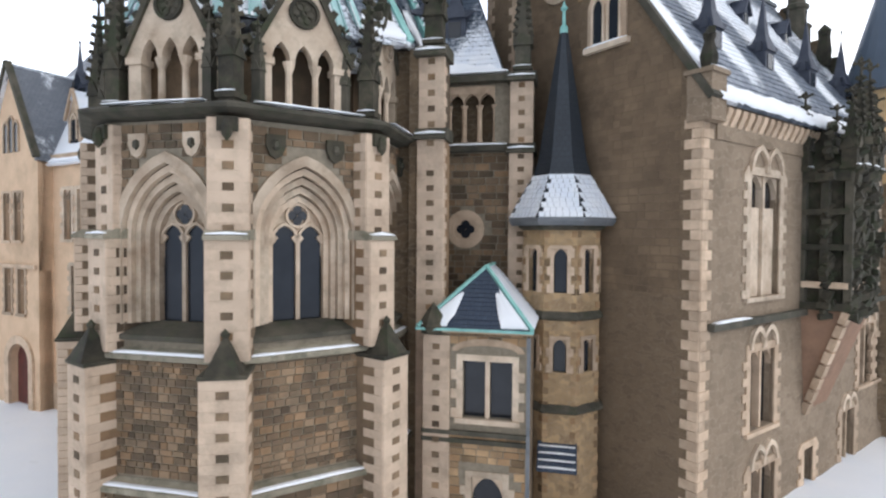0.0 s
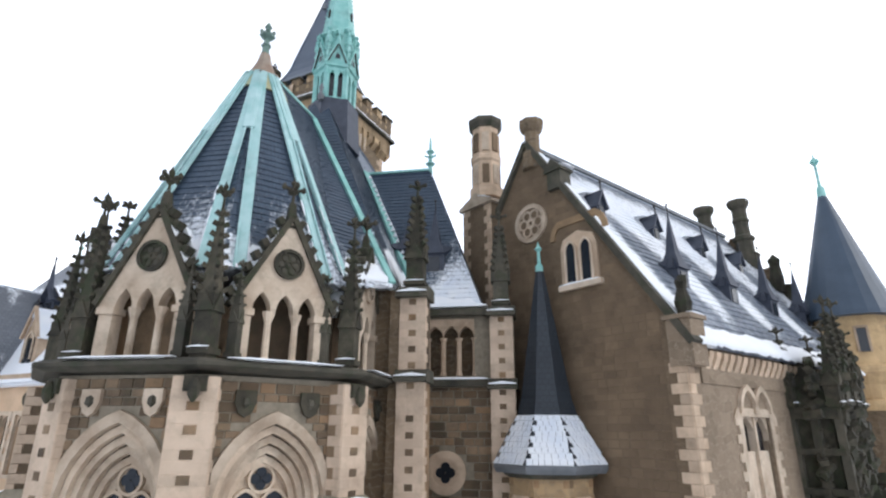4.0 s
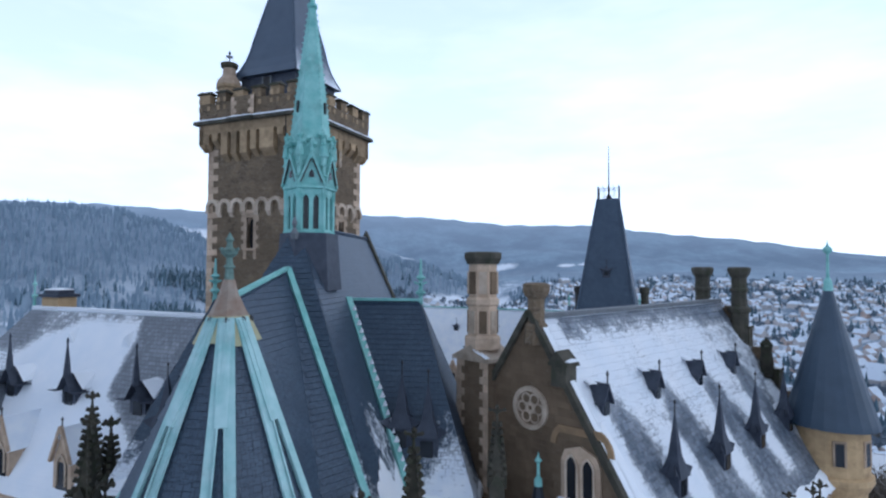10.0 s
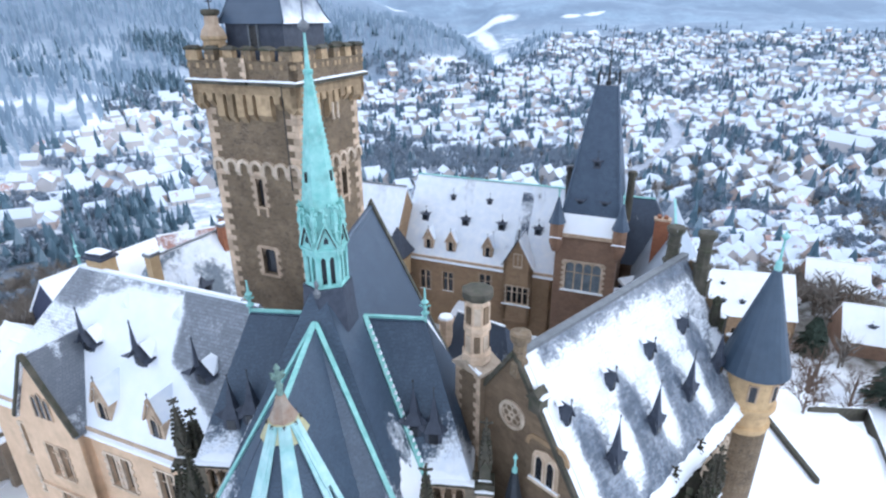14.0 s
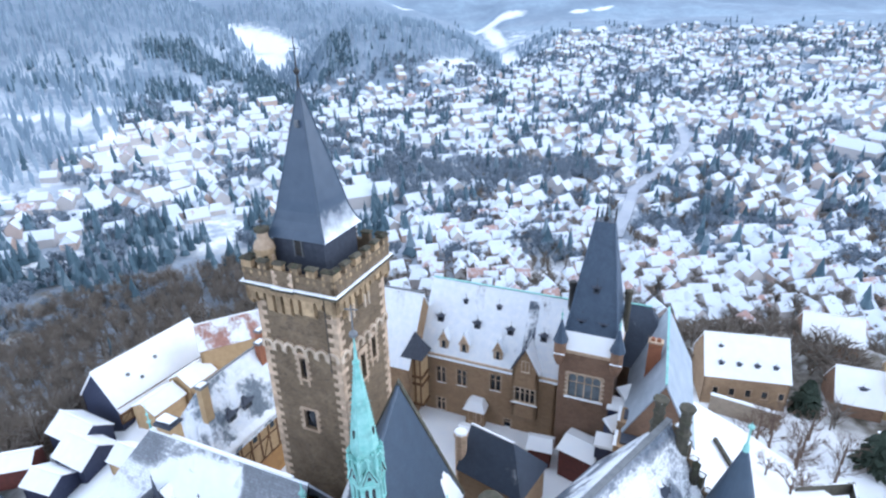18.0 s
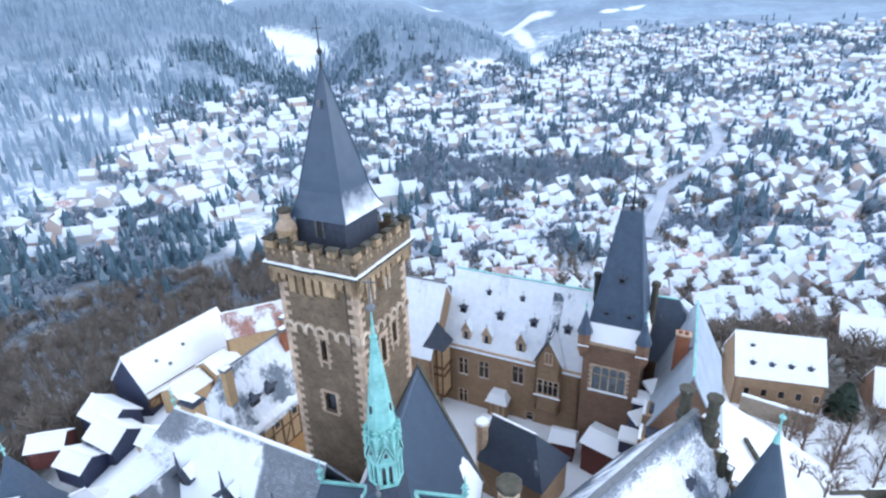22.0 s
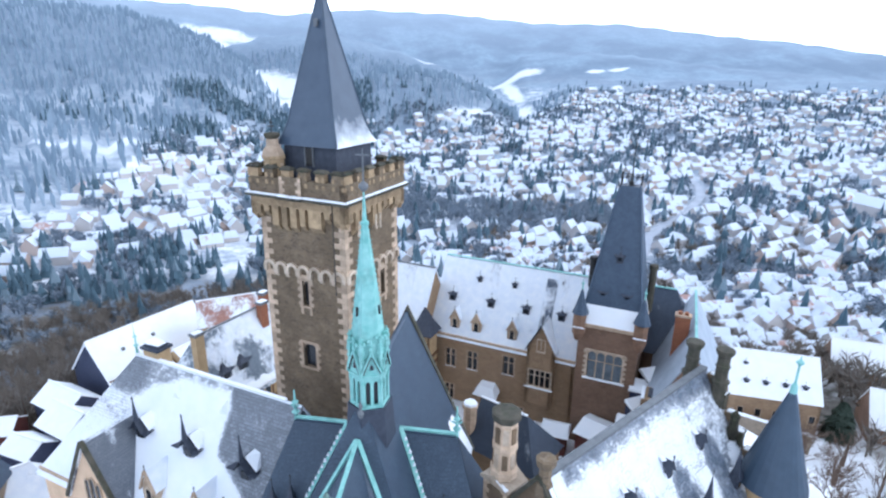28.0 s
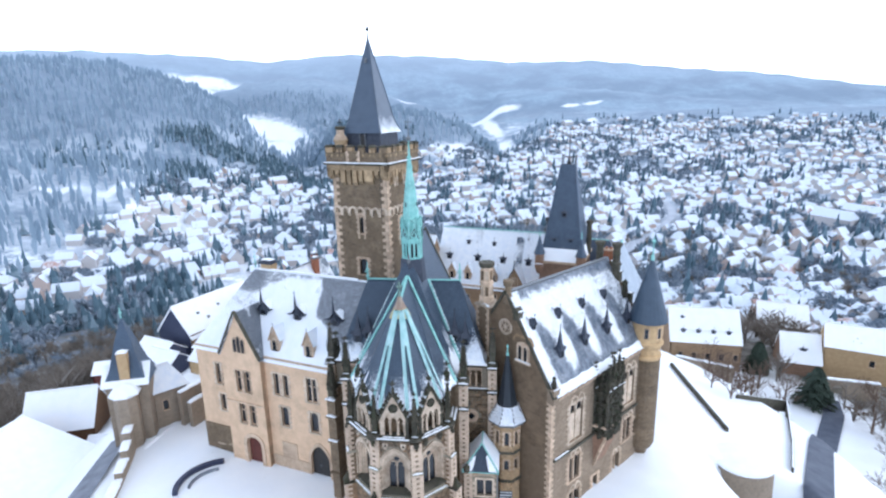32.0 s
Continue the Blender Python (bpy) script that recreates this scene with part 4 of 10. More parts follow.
def make_woods():
    rng = np.random.default_rng(11)

    def scatter(n, az0, az1, r0, r1, ok, h, w, power=1.0):
        out = []
        tries = 0
        while len(out) < n and tries < n * 30:
            tries += 1
            az, r = rng.uniform(az0, az1), r0 + (r1 - r0) * rng.random() ** power
            x, y = r * math.sin(radians(az)), r * math.cos(radians(az))
            z = float(ground_height(x, y))
            if ok(x, y, z, az, r):
                out.append((x, y, z - 0.4, rng.uniform(*h), rng.uniform(*w)))
        return out

    clump = lambda x, y, s=90.0: noise.noise(Vector((x / s, y / s, 3.1))) > 0.05  # noqa: E731

    def in_clear(x, y):
        for (x0, y0), (x1, y1), half in CLEARINGS:
            dx, dy = x1 - x0, y1 - y0
            f = min(1.0, max(0.0, ((x - x0) * dx + (y - y0) * dy) / (dx * dx + dy * dy)))
            if math.hypot(x - x0 - f * dx, y - y0 - f * dy) < half * 1.15:
                return True
        return False

    castle = lambda x, y: ((x + 8) / 62) ** 2 + ((y - 44) / (56 if y > 44 else 64)) ** 2 < 1.0  # noqa: E731
    tree_cloud("town_conifers", scatter(1700, -48, 60, 290, 1700, lambda x, y, z, a, r: r < town_edge(a) and (park(x, y) > 0.12 or rng.random() < 0.35) and clump(y, x, 17.0) and not on_road(x, y, 8), (11, 21), (6.5, 11), 0.75), "conifer", "dark conifers between the houses of the town", "cone")
    tree_cloud("valley_conifers", scatter(280, -48, -4, 310, 440, lambda x, y, z, a, r: clump(x, y, 40.0), (10, 18), (5, 8.5)), "conifer", "row of dark conifers at the foot of the castle hill", "cone")
    tree_cloud("town_bare_trees", scatter(8500, -50, 60, 290, 1800, lambda x, y, z, a, r: r < town_edge(a) and park(x, y) > 0.06 and not on_road(x, y, 9), (7, 13), (6, 11), 0.9), "hazed", "bare trees in the gardens of the town, haze in their colour", "blade", 12, 2.2)
    tree_cloud("garden_trees", scatter(1500, 4, 60, 232, 560, lambda x, y, z, a, r: z < -40 and clump(x, y, 28.0) and not on_road(x, y, 8), (6, 11), (5, 8)), "bare", "bare brown trees between the nearest town houses", "blade", 12, 1.4)
    tree_cloud("hill_conifers", scatter(420, -50, 62, 560, 1900, lambda x, y, z, a, r: -72 < z < 30 and r > town_edge(a) * 0.9 and clump(x, y, 120.0) and not in_clear(x, y), (13, 22), (6, 9)), "conifer", "patches of conifers on the hills", "cone")
    tree_cloud("slope_foot_conifers", scatter(620, -25, -7, 830, 1150, lambda x, y, z, a, r: clump(x, y, 80.0) and not in_clear(x, y), (13, 21), (8, 13)), "conifer", "dense dark conifers below the wooded hill", "cone")
    tree_cloud("railway_trees", scatter(520, -8, 20, 405, 560, lambda x, y, z, a, r: in_band(x + 25 * noise.noise(Vector((x / 25, y / 25, 1.0))), y + 45 * noise.noise(Vector((x / 30, y / 30, 5.0)))), (9, 15), (7, 11)), "hazed", "strip of bare trees beside the railway in the town", "blade", 14, 1.2)
    wood = lambda x, y, z, a, r: z < -7 and not castle(x, y)  # noqa: E731
    tree_cloud("castle_hill_woods", scatter(6500, -95, -8, 70, 315, lambda x, y, z, a, r: wood(x, y, z, a, r) and noise.noise(Vector((x / 30, y / 30, 1.0))) > -0.36, (9, 15), (6, 10)), "bare", "bare brown woods on the slope below the castle", "blade", 22, 0.6)
    tree_cloud("castle_hill_thicket", scatter(2600, -9, 75, 100, 290, lambda x, y, z, a, r: wood(x, y, z, a, r) and (z < -25 or clump(x, y, 25.0)) and ((x - 54) / 21) ** 2 + ((y - 74) / 20) ** 2 > 1 + 0.5 * math.sin(x * 0.7 + y), (6, 11), (5, 9)), "bare", "bare thicket on the slope below the castle", "blade", 12, 1.1)
    tree_cloud("slope_conifers", scatter(90, -75, -12, 90, 260, wood, (9, 15), (4, 6)), "conifer", "single conifers in the bare woods", "cone")

    # the woods on the hills: a slim stem with a forked crown for each tree
    n = 20000
    az, r = rng.uniform(-52, 50, n), 430 + 1250 * rng.random(n) ** 0.8
    x, y = r * np.sin(np.radians(az)), r * np.cos(np.radians(az))
    z = ground_height(x, y)
    keep = (r > town_edge(az) * rng.uniform(0.92, 1.1, n)) & (z > -74) & ((z > 0) | (az > -15) | (rng.random(n) < 0.6))
    for (x0, y0), (x1, y1), half in CLEARINGS:
        dx, dy = x1 - x0, y1 - y0
        f = np.clip(((x - x0) * dx + (y - y0) * dy) / (dx * dx + dy * dy), 0, 1)
        keep &= np.hypot(x - x0 - f * dx, y - y0 - f * dy) > half * rng.uniform(0.75, 1.05, n)
    verts, faces = [], []
    for x, y, z, e in zip(x[keep], y[keep], z[keep], rng.random((n, 4))):
        h, w = 13 + 9 * e[0], 1.5 + 1.5 * e[1]
        b = len(verts)
        verts += [(x - w * 0.2, y, z - 1), (x + w * 0.2, y, z - 1), (x + w * 0.7, y + w * 0.3, z + h * (0.45 + 0.2 * e[2])), (x + w * (e[3] - 0.5), y, z + h), (x - w * 0.8, y - w * 0.3, z + h * (0.4 + 0.25 * e[3]))]
        faces.append((b, b + 1, b + 2, b + 3, b + 4))
    tagged(new("hill_woods", pydata("hill_woods", verts, faces, ["hillwood"])), "bare woods on the hills, haze in their colour", "trees", kind="stuff")


make_town()
make_woods()


def make_town_road():
    verts, faces = [], []
    for (x0, y0), (x1, y1) in zip(ROAD, ROAD[1:]):
        for i in range(10):
            x, y = x0 + (x1 - x0) * i / 10, y0 + (y1 - y0) * i / 10
            d = Vector((y1 - y0, x0 - x1)).normalized() * 4.2
            for e in (-1, 1):
                verts.append((x + d.x * e, y + d.y * e, float(ground_height(x + d.x * e, y + d.y * e)) + 1.6))
    for i in range(len(verts) // 2 - 1):
        faces.append((2 * i, 2 * i + 1, 2 * i + 3, 2 * i + 2))
    tagged(new("town_road", pydata("town_road", verts, faces, ["road_snow"])), "grey slushy road through the town", "road", kind="structure")


def make_railway():
    verts, faces = [], []
    for i in range(41):
        x = -60 + 6.5 * i
        y = 408 + 0.03 * x + 6 * math.sin(x / 60)
        for e in (-4, 4):
            verts.append((x, y + e, float(ground_height(x, y)) + 1.0))
    for i in range(40):
        faces.append((2 * i, 2 * i + 2, 2 * i + 3, 2 * i + 1))
    tagged(new("railway_line", pydata("railway_line", verts, faces, ["path"])), "dark railway line across the snowy town", "railway", kind="structure")


make_railway()
M["road_snow"] = plain("slushy_road", (0.36, 0.39, 0.45), (0.48, 0.51, 0.56), 0.05, 0.9, 0, 0.2)
make_town_road()


# ---------------------------------------------------------------- building blocks of the castle
def S(s, n, z=0.0, rz=0.0):
    """A pose in the frame of the keep and the courtyard wings."""
    return pose(0, 0, 0, 0, 0, -25) @ pose(s, n, z, 0, 0, rz)


def roof_faces(L, W, ze, zr, hip=(0.0, 0.0), over=0.35):
    """Corner points of the slopes of a gabled or hipped roof over a plan L by W."""
    k = (zr - ze) / (W / 2)
    lo = ze - over * k
    g0, g1 = (over if hip[0] else 0.12), (over if hip[1] else 0.12)
    a0, b0, b1, a1 = (-g0, -over, lo), (L + g1, -over, lo), (L + g1, W + over, lo), (-g0, W + over, lo)
    r0, r1 = (hip[0] if hip[0] else -g0, W / 2, zr), (L - hip[1] if hip[1] else L + g1, W / 2, zr)
    out = [[a0, b0, r1, r0], [b1, a1, r0, r1]]
    if hip[0]:
        out.append([a1, a0, r0])
    if hip[1]:
        out.append([b0, b1, r1])
    return out


def roof(parent, L, W, ze, zr, mats, hip=(0.0, 0.0), over=0.35, thick=0.16, ridge="lead"):
    faces = roof_faces(L, W, ze, zr, hip, over)
    for i, f in enumerate(faces):
        bm = B()
        slab(bm, f, thick)
        part("roof", bm, mats[min(i, len(mats) - 1)], parent)
    bm = B()
    r0, r1 = Vector(faces[0][3]), Vector(faces[0][2])
    beam(bm, r0 + Vector((0, 0, 0.05)), r1 + Vector((0, 0, 0.05)), 0.26, 0.14)
    part("ridge_cap", bm, ridge, parent)
    return faces


def gable_wall(bm, W, z0, ze, zr, t, axis_x):
    """A gable end in the plane x = axis_x, t thick."""
    solid(bm, [(axis_x, 0, z0), (axis_x, W, z0), (axis_x, W, ze), (axis_x, W / 2, zr), (axis_x, 0, ze)], (t, 0, 0))


def snow_strip(parent, p, q, w=0.3, h=0.12, name="snow"):
    """Snow lying along a ledge, uneven on top."""
    bm = B()
    p, q = Vector(p), Vector(q)
    n = max(2, int((q - p).length / 0.45))
    d = (q - p).normalized()
    side = d.cross(Vector((0, 0, 1))).normalized() * w / 2
    rng = random.Random(int(abs(p.x * 91 + p.y * 53 + p.z * 17 + q.x)))
    rows = []
    for i in range(n + 1):
        c = p.lerp(q, i / n)
        k = 0.35 if i in (0, n) else rng.uniform(0.7, 1.15)
        hh = h * k
        s = side * rng.uniform(0.85, 1.08)
        rows.append([bm.verts.new(v) for v in (c - s, c - s * 0.8 + Vector((0, 0, hh * 0.8)), c + Vector((0, 0, hh)), c + s * 0.8 + Vector((0, 0, hh * 0.8)), c + s)])
    for a, b in zip(rows, rows[1:]):
        for i in range(4):
            bm.faces.new((a[i], a[i + 1], b[i + 1], b[i]))
        bm.faces.new((a[4], a[0], b[0], b[4]))
    bm.faces.new(rows[0])
    bm.faces.new(rows[-1])
    return part(name, bm, "snow", parent)


def snow_patch(parent, face, u0, u1, v0, v1, seed, thick=0.07, ragged=0.5):
    """A sheet of snow lying on a slope with an uneven upper edge. u runs along the eave, v up the slope (0 to 1)."""
    a, b, c, d = [Vector(p) for p in (face if len(face) == 4 else [*face, face[2]])]
    nrm = (b - a).cross(d - a).normalized()
    nrm = nrm if nrm.z > 0 else -nrm
    at = lambda u, v: a.lerp(b, u).lerp(d.lerp(c, u), v)  # noqa: E731
    rng = random.Random(seed)
    n = max(5, int((at(u1, v0) - at(u0, v0)).length / 0.22))
    bm = B()
    rows, walk_ = [], rng.random()
    for i in range(n + 1):
        u = u0 + (u1 - u0) * i / n
        walk_ = min(1.0, max(0.0, walk_ + rng.uniform(-0.42, 0.42)))
        t = v0 + (v1 - v0) * max(0.06, (1 - ragged) + ragged * walk_) * (0.35 if i in (0, n) else 1.0)
        lo = v0 - 0.012 * rng.random()
        m1, m2 = lo + (t - lo) * 0.35, lo + (t - lo) * 0.75
        rows.append([bm.verts.new(p) for p in (at(u, lo) + nrm * 0.045, at(u, lo + 0.004) + nrm * (0.05 + thick), at(u, m1) + nrm * (0.05 + thick * rng.uniform(0.8, 1.5)), at(u, m2) + nrm * (0.05 + thick * rng.uniform(0.5, 1.0)), at(u, t) + nrm * 0.045)])
    for p, q in zip(rows, rows[1:]):
        for i in range(4):
            bm.faces.new((p[i], p[i + 1], q[i + 1], q[i]))
    ob = part("snow", bm, "snow", parent)
    ob.data.polygons.foreach_set("use_smooth", [True] * len(ob.data.polygons))
    return ob


def finial(bm, x, y, z, h, r=0.16):
    """A cross-flower on a stem."""
    lathe(bm, [(r * 0.5, z), (r * 0.32, z + h * 0.45), (r * 1.1, z + h * 0.55), (r * 0.4, z + h * 0.66), (r * 0.8, z + h * 0.8), (r * 0.25, z + h * 0.9), (0, z + h)], 6, x, y)
    for a in range(4):
        c, s = math.cos(a * math.pi / 2), math.sin(a * math.pi / 2)
        beam(bm, (x, y, z + h * 0.6), (x + c * r * 2.2, y + s * r * 2.2, z + h * 0.66), r * 0.7)
        lathe(bm, [(0, z + h * 0.56), (r * 0.6, z + h * 0.64), (r * 0.5, z + h * 0.72), (0, z + h * 0.78)], 5, x + c * r * 2.3, y + s * r * 2.3)


def pinnacle(parent, x, y, z, h, w, name="pinnacle", mat_="mossy", body=0.35, snowy=True):
    """A square shaft with little gables, a crocketed spire and a cross-flower."""
    bm = B()
    hb = h * body
    box(bm, x - w / 2, x + w / 2, y - w / 2, y + w / 2, z, z + hb)
    box(bm, x - w * 0.62, x + w * 0.62, y - w * 0.62, y + w * 0.62, z + hb * 0.06, z + hb * 0.16)
    for a in range(4):
        m = pose(x, y, z + hb * 0.72, 0, 0, 90 * a)
        vs = solid(bm, [(-w * 0.56, -w * 0.5, 0), (w * 0.56, -w * 0.5, 0), (0, -w * 0.5, w * 1.1)], (0, -w * 0.14, 0))
        bmesh.ops.transform(bm, matrix=m, verts=vs)
    top = z + h * 0.86
    lathe(bm, [(w * 0.62, z + hb), (w * 0.1, top)], 4, x, y, math.pi / 4)
    n = max(4, int((top - z - hb) / 0.28))
    for i in range(n):
        f = (i + 0.5) / n
        r = w * 0.62 * (1 - f) + w * 0.1 * f
        zz = z + hb + (top - z - hb) * f
        q = w * 0.17
        for a in range(4):
            c, s = math.cos(math.pi / 4 + a * math.pi / 2), math.sin(math.pi / 4 + a * math.pi / 2)
            px, py = x + c * (r + q * 0.5), y + s * (r + q * 0.5)
            vs = box(bm, -q, q, -q * 0.6, q * 0.6, -q * 0.7, q * 0.8)
            bmesh.ops.transform(bm, matrix=pose(px, py, zz, 0, -25, 45 + 90 * a), verts=vs)
    finial(bm, x, y, top - 0.1, h * 0.2, w * 0.21)
    ob = part(name, bm, mat_, parent)
    if snowy:
        snow_strip(ob, (x - w * 0.6, y - w * 0.56, z + hb * 0.16), (x + w * 0.6, y - w * 0.56, z + hb * 0.16), w * 0.2, 0.06)
    return ob


# ---------------------------------------------------------------- keep
def machicolation(parent, q, a, zc, slots, mat_="corbelstone"):
    """The overhanging band under the parapet: arched slots between piers that hang down to different depths."""
    y0, y1 = -a - 0.46, -a + 0.02
    bm = B()
    box(bm, -a - 0.46, a + 0.46, y0, y1, zc - 0.62, zc)
    band = part("machicolation", tf(bm, q), mat_, parent, "ochre band with narrow arched slots under the parapet")
    edges = [-a - 0.46] + [x for x, _ in slots] + [a + 0.46]
    deep = [0.75] + [d for _, d in slots] + [0.75]
    for i in range(len(edges) - 1):
        l, r = edges[i] + (0.15 if i else 0.0), edges[i + 1] - (0.15 if i < len(edges) - 2 else 0.0)
        d = max(deep[i], deep[i + 1])
        foot = zc - 0.62 - d
        bm = B()
        box(bm, l, r, y0, y1, foot, zc - 0.62)
        hull(bm, [(l, y0, foot), (r, y0, foot), (l, y1, foot), (r, y1, foot), (l + 0.08, y1, foot - 0.5), (r - 0.08, y1, foot - 0.5)])
        part("pier", tf(bm, q), mat_, band)
    for x, d in slots:
        bm = B()
        spandrel(bm, 0.3, 0.24, y0 + 0.004, y1 - 0.2, zc - 0.86, x, True)
        part("arch_head", tf(bm, q), mat_, band)
    return band


def make_keep():
    kp = thing("keep_tower", "square brown stone keep with pale quoins, battlements and a slate spire", "tower", S(-27.85, 35.3, 0))
    a, zt, zc = 3.9, 36.4, 37.0
    holes = {0: [(-0.62, 0.62, 22.8, 24.9), (-0.3, 0.3, 28.3, 30.4)], 1: [(-1.0, -0.3, 27.2, 29.8), (0.9, 1.6, 28.2, 30.4)], 2: [], 3: []}
    front = [(-3.3, 0.55), (-2.5, 0.55), (-1.6, 1.55), (-0.8, 1.55), (0.1, 1.35), (0.9, 1.35), (2.35, 0.55), (3.15, 0.55)]
    side = [(-3.2, 0.5), (-2.4, 1.5), (-1.6, 0.5), (-0.8, 0.5), (0.0, 1.5), (0.8, 0.5), (1.7, 0.5), (2.6, 0.5)]
    for f in range(4):
        q = place(rz=90 * f)
        bm = B()
        w0 = a if f % 2 == 0 else a - 0.6
        wall(bm, 2 * w0, 0, zt, 0.6, holes[f], -w0, -a)
        part("wall", tf(bm, q), "wallstone", kp)
        for (x0, x1, z0, z1) in holes[f]:
            win = window(kp, q @ pose((x0 + x1) / 2, -a, z0), x1 - x0, z1 - z0, 1, "round" if x1 - x0 > 1 else "point", 0.4, 0.24, label="narrow window in a jagged sandstone surround")
            if x1 - x0 < 1:
                bm = B()
                xm = (x0 + x1) / 2
                box(bm, xm - 0.72, xm + 0.72, -a - 0.12, -a + 0.02, z1 + 0.26, z1 + 0.52)
                part("lintel", tf(bm, q), "sandstone", win)
                for e in (-0.55, 0.3):
                    bm = B()
                    box(bm, xm + e, xm + e + 0.26, -a - 0.06, -a + 0.02, z0 - 0.75, z0 - 0.17)
                    part("sill_bracket", tf(bm, q), "sandstone", win)
        # quoins, long and short by turns
        cells = []
        for i in range(64):
            z = 8 + i * 0.44
            if z > 35.2:
                break
            lng = 0.95 if i % 2 else 0.5
            m = q @ pose(0, -a, 0)
            cells.append((m, -a, -a + lng, z, z + 0.44))
            cells.append((m, a - (1.45 - lng), a, z, z + 0.44))
        stones(kp, "quoin", cells if f < 2 else [], "sandstone", QUOIN, 150)
        # blind arcade frieze
        for i in range(7):
            x = -a + 0.62 + i * (2 * a - 1.24) / 6
            bm = B()
            arch_ring(bm, 0.66, 0.36, 0.26, -a - 0.22, -a + 0.05, 31.15, x, False, 0.34)
            ar = part("frieze_arch", tf(bm, q), "sandwhite", kp, "pale round arch of the frieze")
            if i < 6:
                bm = B()
                solid(bm, [(x + 0.36, -a - 0.2, 30.82), (x + 0.36, -a + 0.02, 30.82), (x + 0.36, -a + 0.02, 30.45)], (0.36, 0, 0))
                part("frieze_corbel", tf(bm, q), "sandwhite", ar)
        machicolation(kp, q, a, zc, front if f == 0 else side)
        if f == 1:
            for x in (-2.4, 0.0):
                for e in (-0.3, 0.3):
                    bm = B()
                    lathe(bm, [(0.05, zc - 2.75), (0.14, zc - 2.6), (0.1, zc - 2.3), (0.12, zc - 1.5)], 6, x + e, -a - 0.48)
                    part("pendant", tf(bm, q), "sandwhite", kp)
        b = a + 0.72
        bm = B()
        box(bm, -b, b, -b - 0.04, -b + 0.46, zc, zc + 0.22)
        if f == 0:
            box(bm, -1.45, 0.75, -b - 0.2, -b - 0.045, zc, zc + 0.22)
        part("cornice", tf(bm, q), "ledge", kp, "projecting drip ledge under the parapet")
        snow_strip(kp, q @ Vector((-b, -b + 0.1, zc + 0.22)), q @ Vector((b, -b + 0.1, zc + 0.22)), 0.3, 0.13)
        if f == 0:
            snow_strip(kp, q @ Vector((-1.4, -b - 0.1, zc + 0.22)), q @ Vector((0.7, -b - 0.1, zc + 0.22)), 0.2, 0.12)
        # parapet with merlons, their corners dressed in pale stone
        c = a + 0.46
        bm = B()
        box(bm, -c, c if f % 2 == 0 else c - 0.42, -c, -c + 0.42, zc + 0.22, zc + 1.5)
        par = part("parapet", tf(bm, q), "wallstone", kp)
        if f == 0:
            bm = B()
            box(bm, -1.35, 0.65, -c - 0.14, -c - 0.004, zc + 0.22, zc + 1.7)
            part("parapet_bay", tf(bm, q), "wallstone", par, "middle length of the parapet that stands forward")
            cells = []
            for i in range(5):
                z = zc + 0.24 + 0.29 * i
                w_ = 0.5 if i % 2 else 0.3
                m = q @ pose(0, -c - 0.14, 0)
                cells += [(m, -1.35, -1.35 + w_, z, z + 0.29), (m, 0.65 - w_, 0.65, z, z + 0.29)]
            stones(par, "quoin", cells, "sandstone", QUOIN, 60)
        for i in range(6):
            x = -c + 0.5 + i * (2 * c - 1.0) / 5
            wide = 0.5 if i in (0, 5) else 0.38
            bm = B()
            box(bm, x - wide, x + wide, -c - 0.03, -c + 0.45, zc + 1.5, zc + 2.15)
            mer = part("merlon", tf(bm, q), "wallstone" if i % 2 else "corbelstone", kp)
            bm = B()
            hull(bm, [(x + u * (wide + e), y, z) for u in (-1, 1) for e, y, z in ((0.1, -c - 0.13, zc + 2.15), (0.1, -c + 0.55, zc + 2.15), (0.1, -c - 0.13, zc + 2.27), (0.1, -c + 0.55, zc + 2.27), (-0.05, -c + 0.2, zc + 2.44))])
            part("merlon_cap", tf(bm, q), "mossy" if i in (0, 3, 5) else "ledge", mer, "dark weathered coping stone")
            for u in (-1, 1):
                for j in range(2):
                    bm = B()
                    box(bm, x + u * (wide - 0.1) - 0.12, x + u * (wide - 0.1) + 0.12, -c - 0.05, -c - 0.028, zc + 1.0 + 0.55 * j, zc + 1.32 + 0.55 * j)
                    part("dressing", tf(bm, q), "corbelstone", mer)
    # bartizan at the corner: broad drum, sloping shoulder, dark-capped chimney
    bx, by = -2.75, -3.25
    bm = B()
    lathe(bm, [(0.8, zc + 0.6), (0.8, zc + 2.7), (0.92, zc + 2.8), (0.92, zc + 3.0)], 8, bx, by, 0.39)
    bt = part("bartizan", bm, "corbelstone", kp, "small eight-sided turret at the corner of the battlements")
    bm = B()
    lathe(bm, [(0.9, zc + 3.0), (0.78, zc + 3.35), (0.5, zc + 3.7), (0.46, zc + 4.25)], 8, bx, by, 0.39)
    part("shoulder", bm, "sandstone", bt)
    bm = B()
    lathe(bm, [(0.46, zc + 4.25), (0.64, zc + 4.4), (0.64, zc + 4.62), (0.4, zc + 4.68)], 8, bx, by, 0.39)
    part("chimney_cap", bm, "mossy", bt)
    for i in range(8):
        an = 0.39 + (i + 0.5) * math.pi / 4
        bm = B()
        box(bm, -0.16, 0.16, -0.03, 0.03, zc + 1.7, zc + 2.45, pose(bx + 0.745 * math.cos(an), by + 0.745 * math.sin(an), 0, 0, 0, math.degrees(an) + 90))
        part("panel", bm, "sandstone" if i % 2 else "mossy", bt)
    bm = B()
    lathe(bm, [(0.05, zc + 4.6), (0.04, zc + 5.3), (0.1, zc + 5.4), (0, zc + 5.65)], 6, bx, by)
